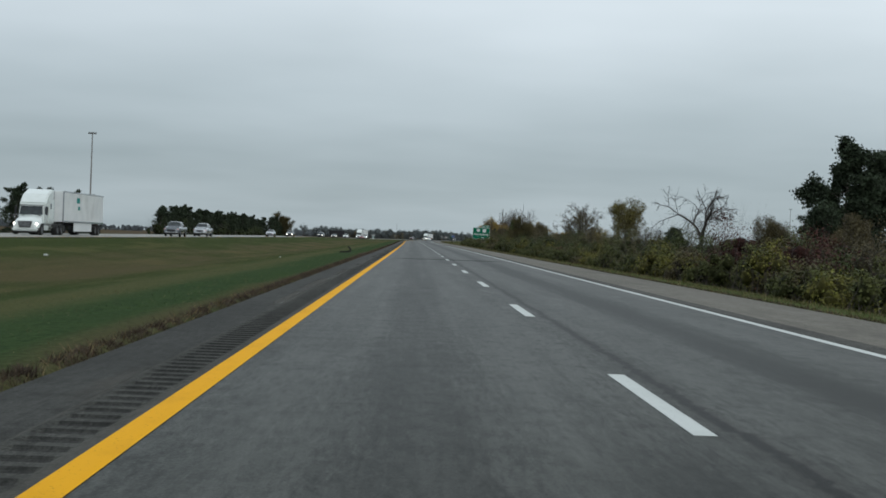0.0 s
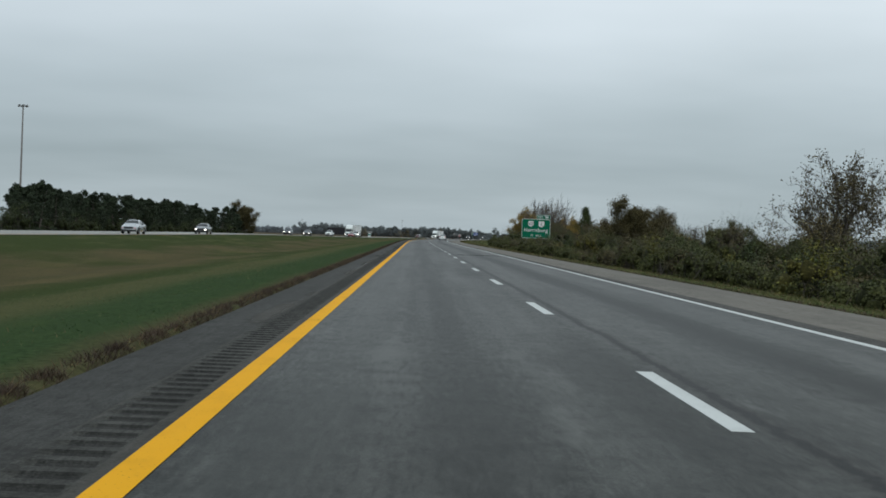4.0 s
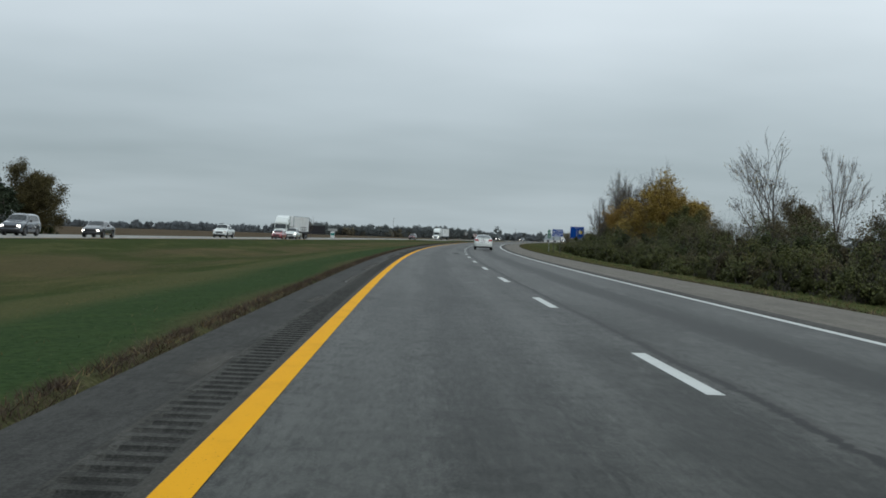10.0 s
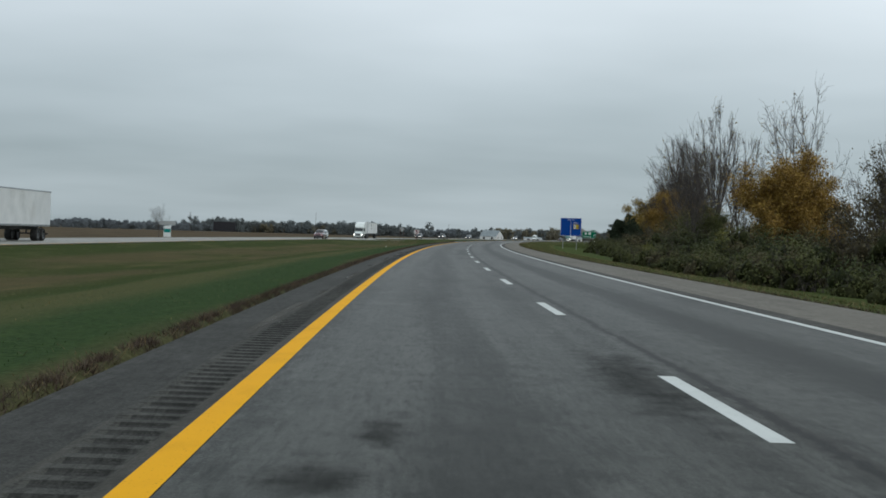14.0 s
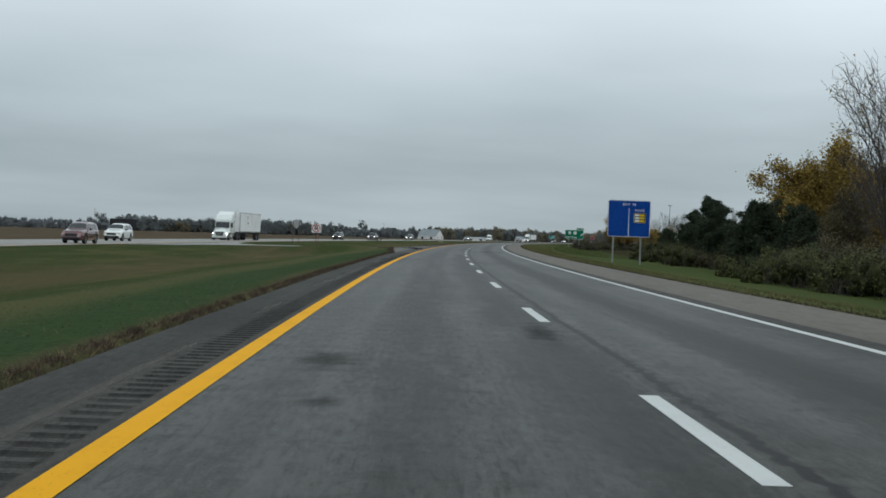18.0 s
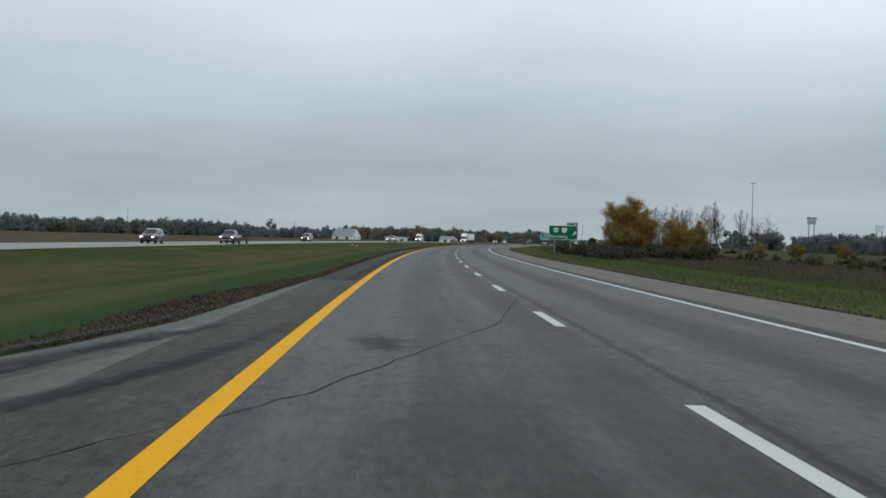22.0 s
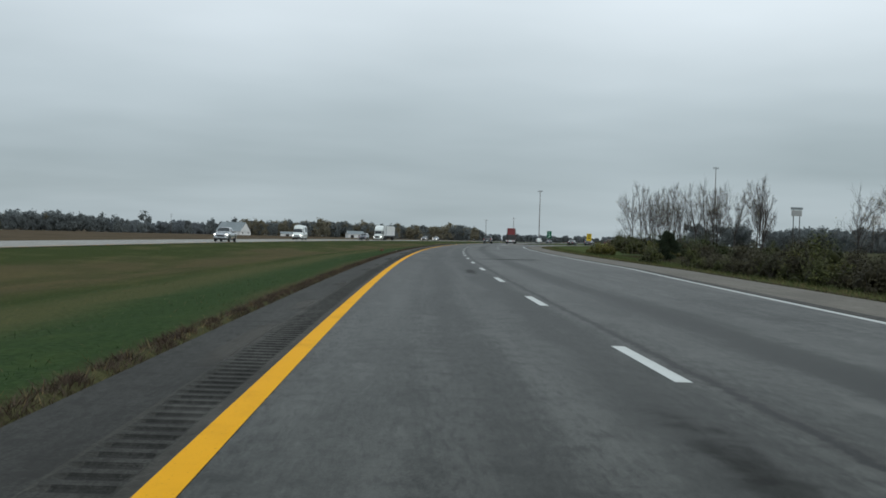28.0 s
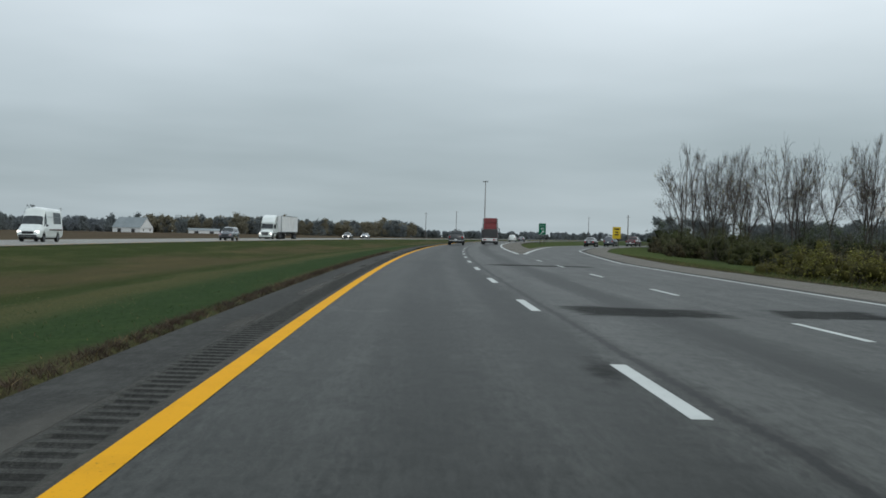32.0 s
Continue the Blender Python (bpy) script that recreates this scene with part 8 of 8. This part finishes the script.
    for v in bm.verts:
        v.co.y = y0 + 6.17 - (v.co.z - 1.76) * 0.32
    g = bmesh.ops.extrude_face_region(bm, geom=bm.faces[:])
    bmesh.ops.translate(bm, vec=(0, -0.10, 0), verts=[v for v in g["geom"] if isinstance(v, bmesh.types.BMVert)])
    bmesh.ops.recalc_face_normals(bm, faces=bm.faces[:])
    part("windscreen", bm, M_GLASS, ob)
    box_p("sun_visor", 2.0, 0.26, 0.05, 0, 5.98, 2.52, M_TRIM, 0.01, 1)
    bm = outline([(-0.46, 0.62), (0.46, 0.62), (0.62, 1.16), (-0.62, 1.16)], y0 + 7.80)
    g = bmesh.ops.extrude_face_region(bm, geom=bm.faces[:])
    bmesh.ops.translate(bm, vec=(0, -0.08, 0), verts=[v for v in g["geom"] if isinstance(v, bmesh.types.BMVert)])
    bmesh.ops.recalc_face_normals(bm, faces=bm.faces[:])
    grille = part("grille", bm, M_TRIM, ob)
    for zb in (0.72, 0.83, 0.94, 1.05):
        part("grille_bar", box(0.92 + (zb - 0.7) * 0.5, 0.02, 0.035, 0, y0 + 7.805, zb), M_CHROME, grille)
    box_p("bumper", 2.20, 0.30, 0.30, 0, 7.62, 0.32, body if trailer else M_CHROME, 0.10, 3)
    box_p("air_dam", 1.9, 0.16, 0.14, 0, 7.56, 0.20, M_TRIM, 0.03, 1)
    for k in (-1, 1):
        box_p("headlight", 0.26, 0.22, 0.24, k * 0.90, 7.52, 0.78, M_HEAD if lit else M_CLEAR, 0.06, 2)
        box_p("side_window", 0.02, 0.85, 0.62, k * 1.105, 5.45, 1.80, M_GLASS, 0.005, 1)
        box_p("sleeper_window", 0.02, 0.35, 0.45, k * 1.175, 4.25, 2.30, M_GLASS, 0.005, 1)
        box_p("door_seam", 0.012, 0.02, 1.3, k * 1.10, 4.98, 1.0, M_TRIM, 0.0, 1)
        box_p("mirror", 0.14, 0.22, 0.75, k * 1.34, 5.98, 1.72, M_TRIM, 0.03, 1)
        box_p("fuel_tank", 0.55, 1.6, 0.55, k * 0.92, 4.3, 0.42, M_CHROME, 0.20, 3)
        box_p("step", 0.35, 1.3, 0.42, k * 1.0, 5.55, 0.40, body, 0.05, 1)
        part("exhaust_stack", tube(0.08, 0.08, (k * 1.05, y0 + 3.05, 1.0), (k * 1.05, y0 + 3.05, 3.9), 10), M_CHROME, ob)
        wheel(ob, k * 1.05, y0 + 6.75, 0.50, 0.30, 6, 20)
        for y in (0.85, 2.1):
            wheel(ob, k * 0.98, y0 + y, 0.50, 0.54, 6, 20)
    return ob


def oncoming(s, u):
    """Pose of an oncoming vehicle whose front is at s."""
    return on_road(s, u, float(OPP_Z(s)) + 0.003) @ Matrix.Rotation(math.pi, 4, "Z")


def at_front(s, u, length):
    return oncoming(s + length, u)


coupe(on_road(448.0, 1.56, 0.003))
semi(at_front(101.0, -34.9, 21.5), P_WHITE, "white semi truck with a white box trailer, lamps lit", logo=M_STEAL, skirt=True)
small_vehicle("pickup_truck", at_front(148.0, -31.4, 5.75), "pickup", P_GREY, "slate grey crew-cab pickup coming the other way", False, True)
small_vehicle("pickup_truck", at_front(172.0, -31.9, 5.75), "pickup", P_SILVER, "silver pickup following another pickup", False, True)
small_vehicle("suv", at_front(192.0, -35.0, 4.75), "suv", P_MAROON, "dark maroon sport utility with headlamps on", True, True)
small_vehicle("sedan", at_front(255.0, -31.2, 4.7), "sedan", P_SILVER, "silver sedan coming the other way", False, True)
small_vehicle("sedan", at_front(298.0, -31.2, 4.7), "sedan", P_BLACK, "black sedan with headlamps on", True, True)
small_vehicle("suv", at_front(428.0, -34.9, 4.75), "suv", P_GREY, "dark grey sport utility with headlamps on", True, True)
small_vehicle("sedan", at_front(437.0, -31.4, 4.7), "sedan", P_BLACK, "black sedan overtaking with headlamps on", True, True)
small_vehicle("pickup_truck", at_front(504.0, -34.9, 5.75), "pickup", P_WHITE, "white work pickup with a black grille guard", False, True)
small_vehicle("sedan", at_front(527.0, -31.3, 4.7), "sedan", P_RED, "bright red hatchback sedan", False, True)
semi(at_front(549.0, -35.2, 21.5), P_WHITE, "white high-roof semi truck with a plain white trailer", lit=True)
ob = small_vehicle("flatbed_pickup", at_front(538.0, -31.2, 5.75), "pickup", P_WHITE, "white stake-bed pickup truck with headlamps on", True, True)
part("flatbed", box(2.3, 5.4, 0.14, 0, -0.7, 1.13), M_FLATBED, ob)
for x in (-1.1, 1.1):
    wheel(ob, x * 0.86, -2.3, 0.40, 0.26, 8, 20)
    for y in (-3.2, -1.5, 0.2, 1.8):
        part("stake", box(0.06, 0.06, 0.85, x, y, 1.25), M_FLATBED, ob)
    for z in (1.55, 1.98):
        part("rail", box(0.04, 5.2, 0.10, x, -0.7, z), M_FLATBED, ob)
small_vehicle("van", at_front(727.0, -35.0, 4.75), "suv", P_WHITE, "white cargo-style van coming the other way", False, True)
small_vehicle("suv", at_front(703.0, -31.2, 4.75), "suv", P_MAROON, "dark red sport utility in the passing lane", False, True)
semi(at_front(777.0, -35.2, 21.5), P_WHITE, "white semi truck with lit headlamps and a white trailer", logo=P_SILVER)
small_vehicle("suv", at_front(880.0, -35.0, 4.75), "suv", P_BLACK, "black sport utility with headlamps on", True, True)
ob = small_vehicle("pickup_truck", at_front(906.0, -31.3, 5.75), "pickup", P_BLACK, "black pickup with headlamps on, towing a low trailer", True, True)
part("towed_trailer", merged(box(1.9, 3.6, 0.25, 0, -3.2, 0.55, 0.03), box(0.1, 1.6, 0.1, 0, -0.8, 0.5), box(1.9, 0.06, 0.5, 0, -5.0, 0.8)), M_FLATBED, ob)
for k in (-1, 1):
    wheel(ob, k * 1.0, -3.4, 0.33, 0.2, 8, 20)
small_vehicle("suv", at_front(995.0, -35.1, 4.75), "suv", P_GREY, "dark sport utility far off with headlamps on", True, True)
small_vehicle("pickup_truck", at_front(1100.0, -31.3, 5.75), "pickup", P_SILVER, "pale silver pickup coming the other way", True, True)
small_vehicle("camper_van", at_front(1178.0, -35.0, 5.9), "van", P_WHITE, "tall white high-top camper van with a dark side window", True, True)
small_vehicle("suv", at_front(1238.0, -31.4, 4.75), "suv", P_GREY, "dark grey sport utility behind the camper van", False, True)
semi(at_front(1284.0, -35.2, 21.5), P_WHITE, "white semi truck with a white box trailer near the interchange", lit=True)
small_vehicle("sedan", at_front(1345.0, -31.4, 4.7), "sedan", P_BLACK, "dark sedan with headlamps on near the interchange", True, True)
small_vehicle("sedan", at_front(1392.0, -35.2, 4.7), "sedan", P_SILVER, "silver sedan near the interchange", True, True)
# going our way, far ahead
tr = semi(on_road(1268.0, 1.95, 0.003), P_TRUCKRED, "dark red bobtail semi tractor seen from behind", trailer=False, lit=False)
tr["group"] = "cars on the carriageway"
small_vehicle("pickup_truck", on_road(1236.0, -1.85, 0.003), "pickup", P_BLACK, "black pickup in the passing lane ahead", False)
small_vehicle("sedan", on_road(1275.0, 17.2, 0.003, 11), "sedan", P_BLACK, "dark sedan leaving on the exit ramp", False)
small_vehicle("suv", on_road(1296.0, 21.5, 0.003, 14), "suv", P_GREY, "dark grey sport utility on the exit ramp", False)
small_vehicle("pickup_truck", on_road(1320.0, 27.0, 0.003, 16), "pickup", P_MAROON, "maroon pickup farther along the exit ramp", False)
small_vehicle("sedan", on_road(1432.0, 1.85, 0.003), "sedan", P_GREY, "grey sedan far ahead on the bend", False)
small_vehicle("suv", on_road(1392.0, 1.85, 0.003), "suv", P_WHITE, "white sport utility far ahead on the bend", False)
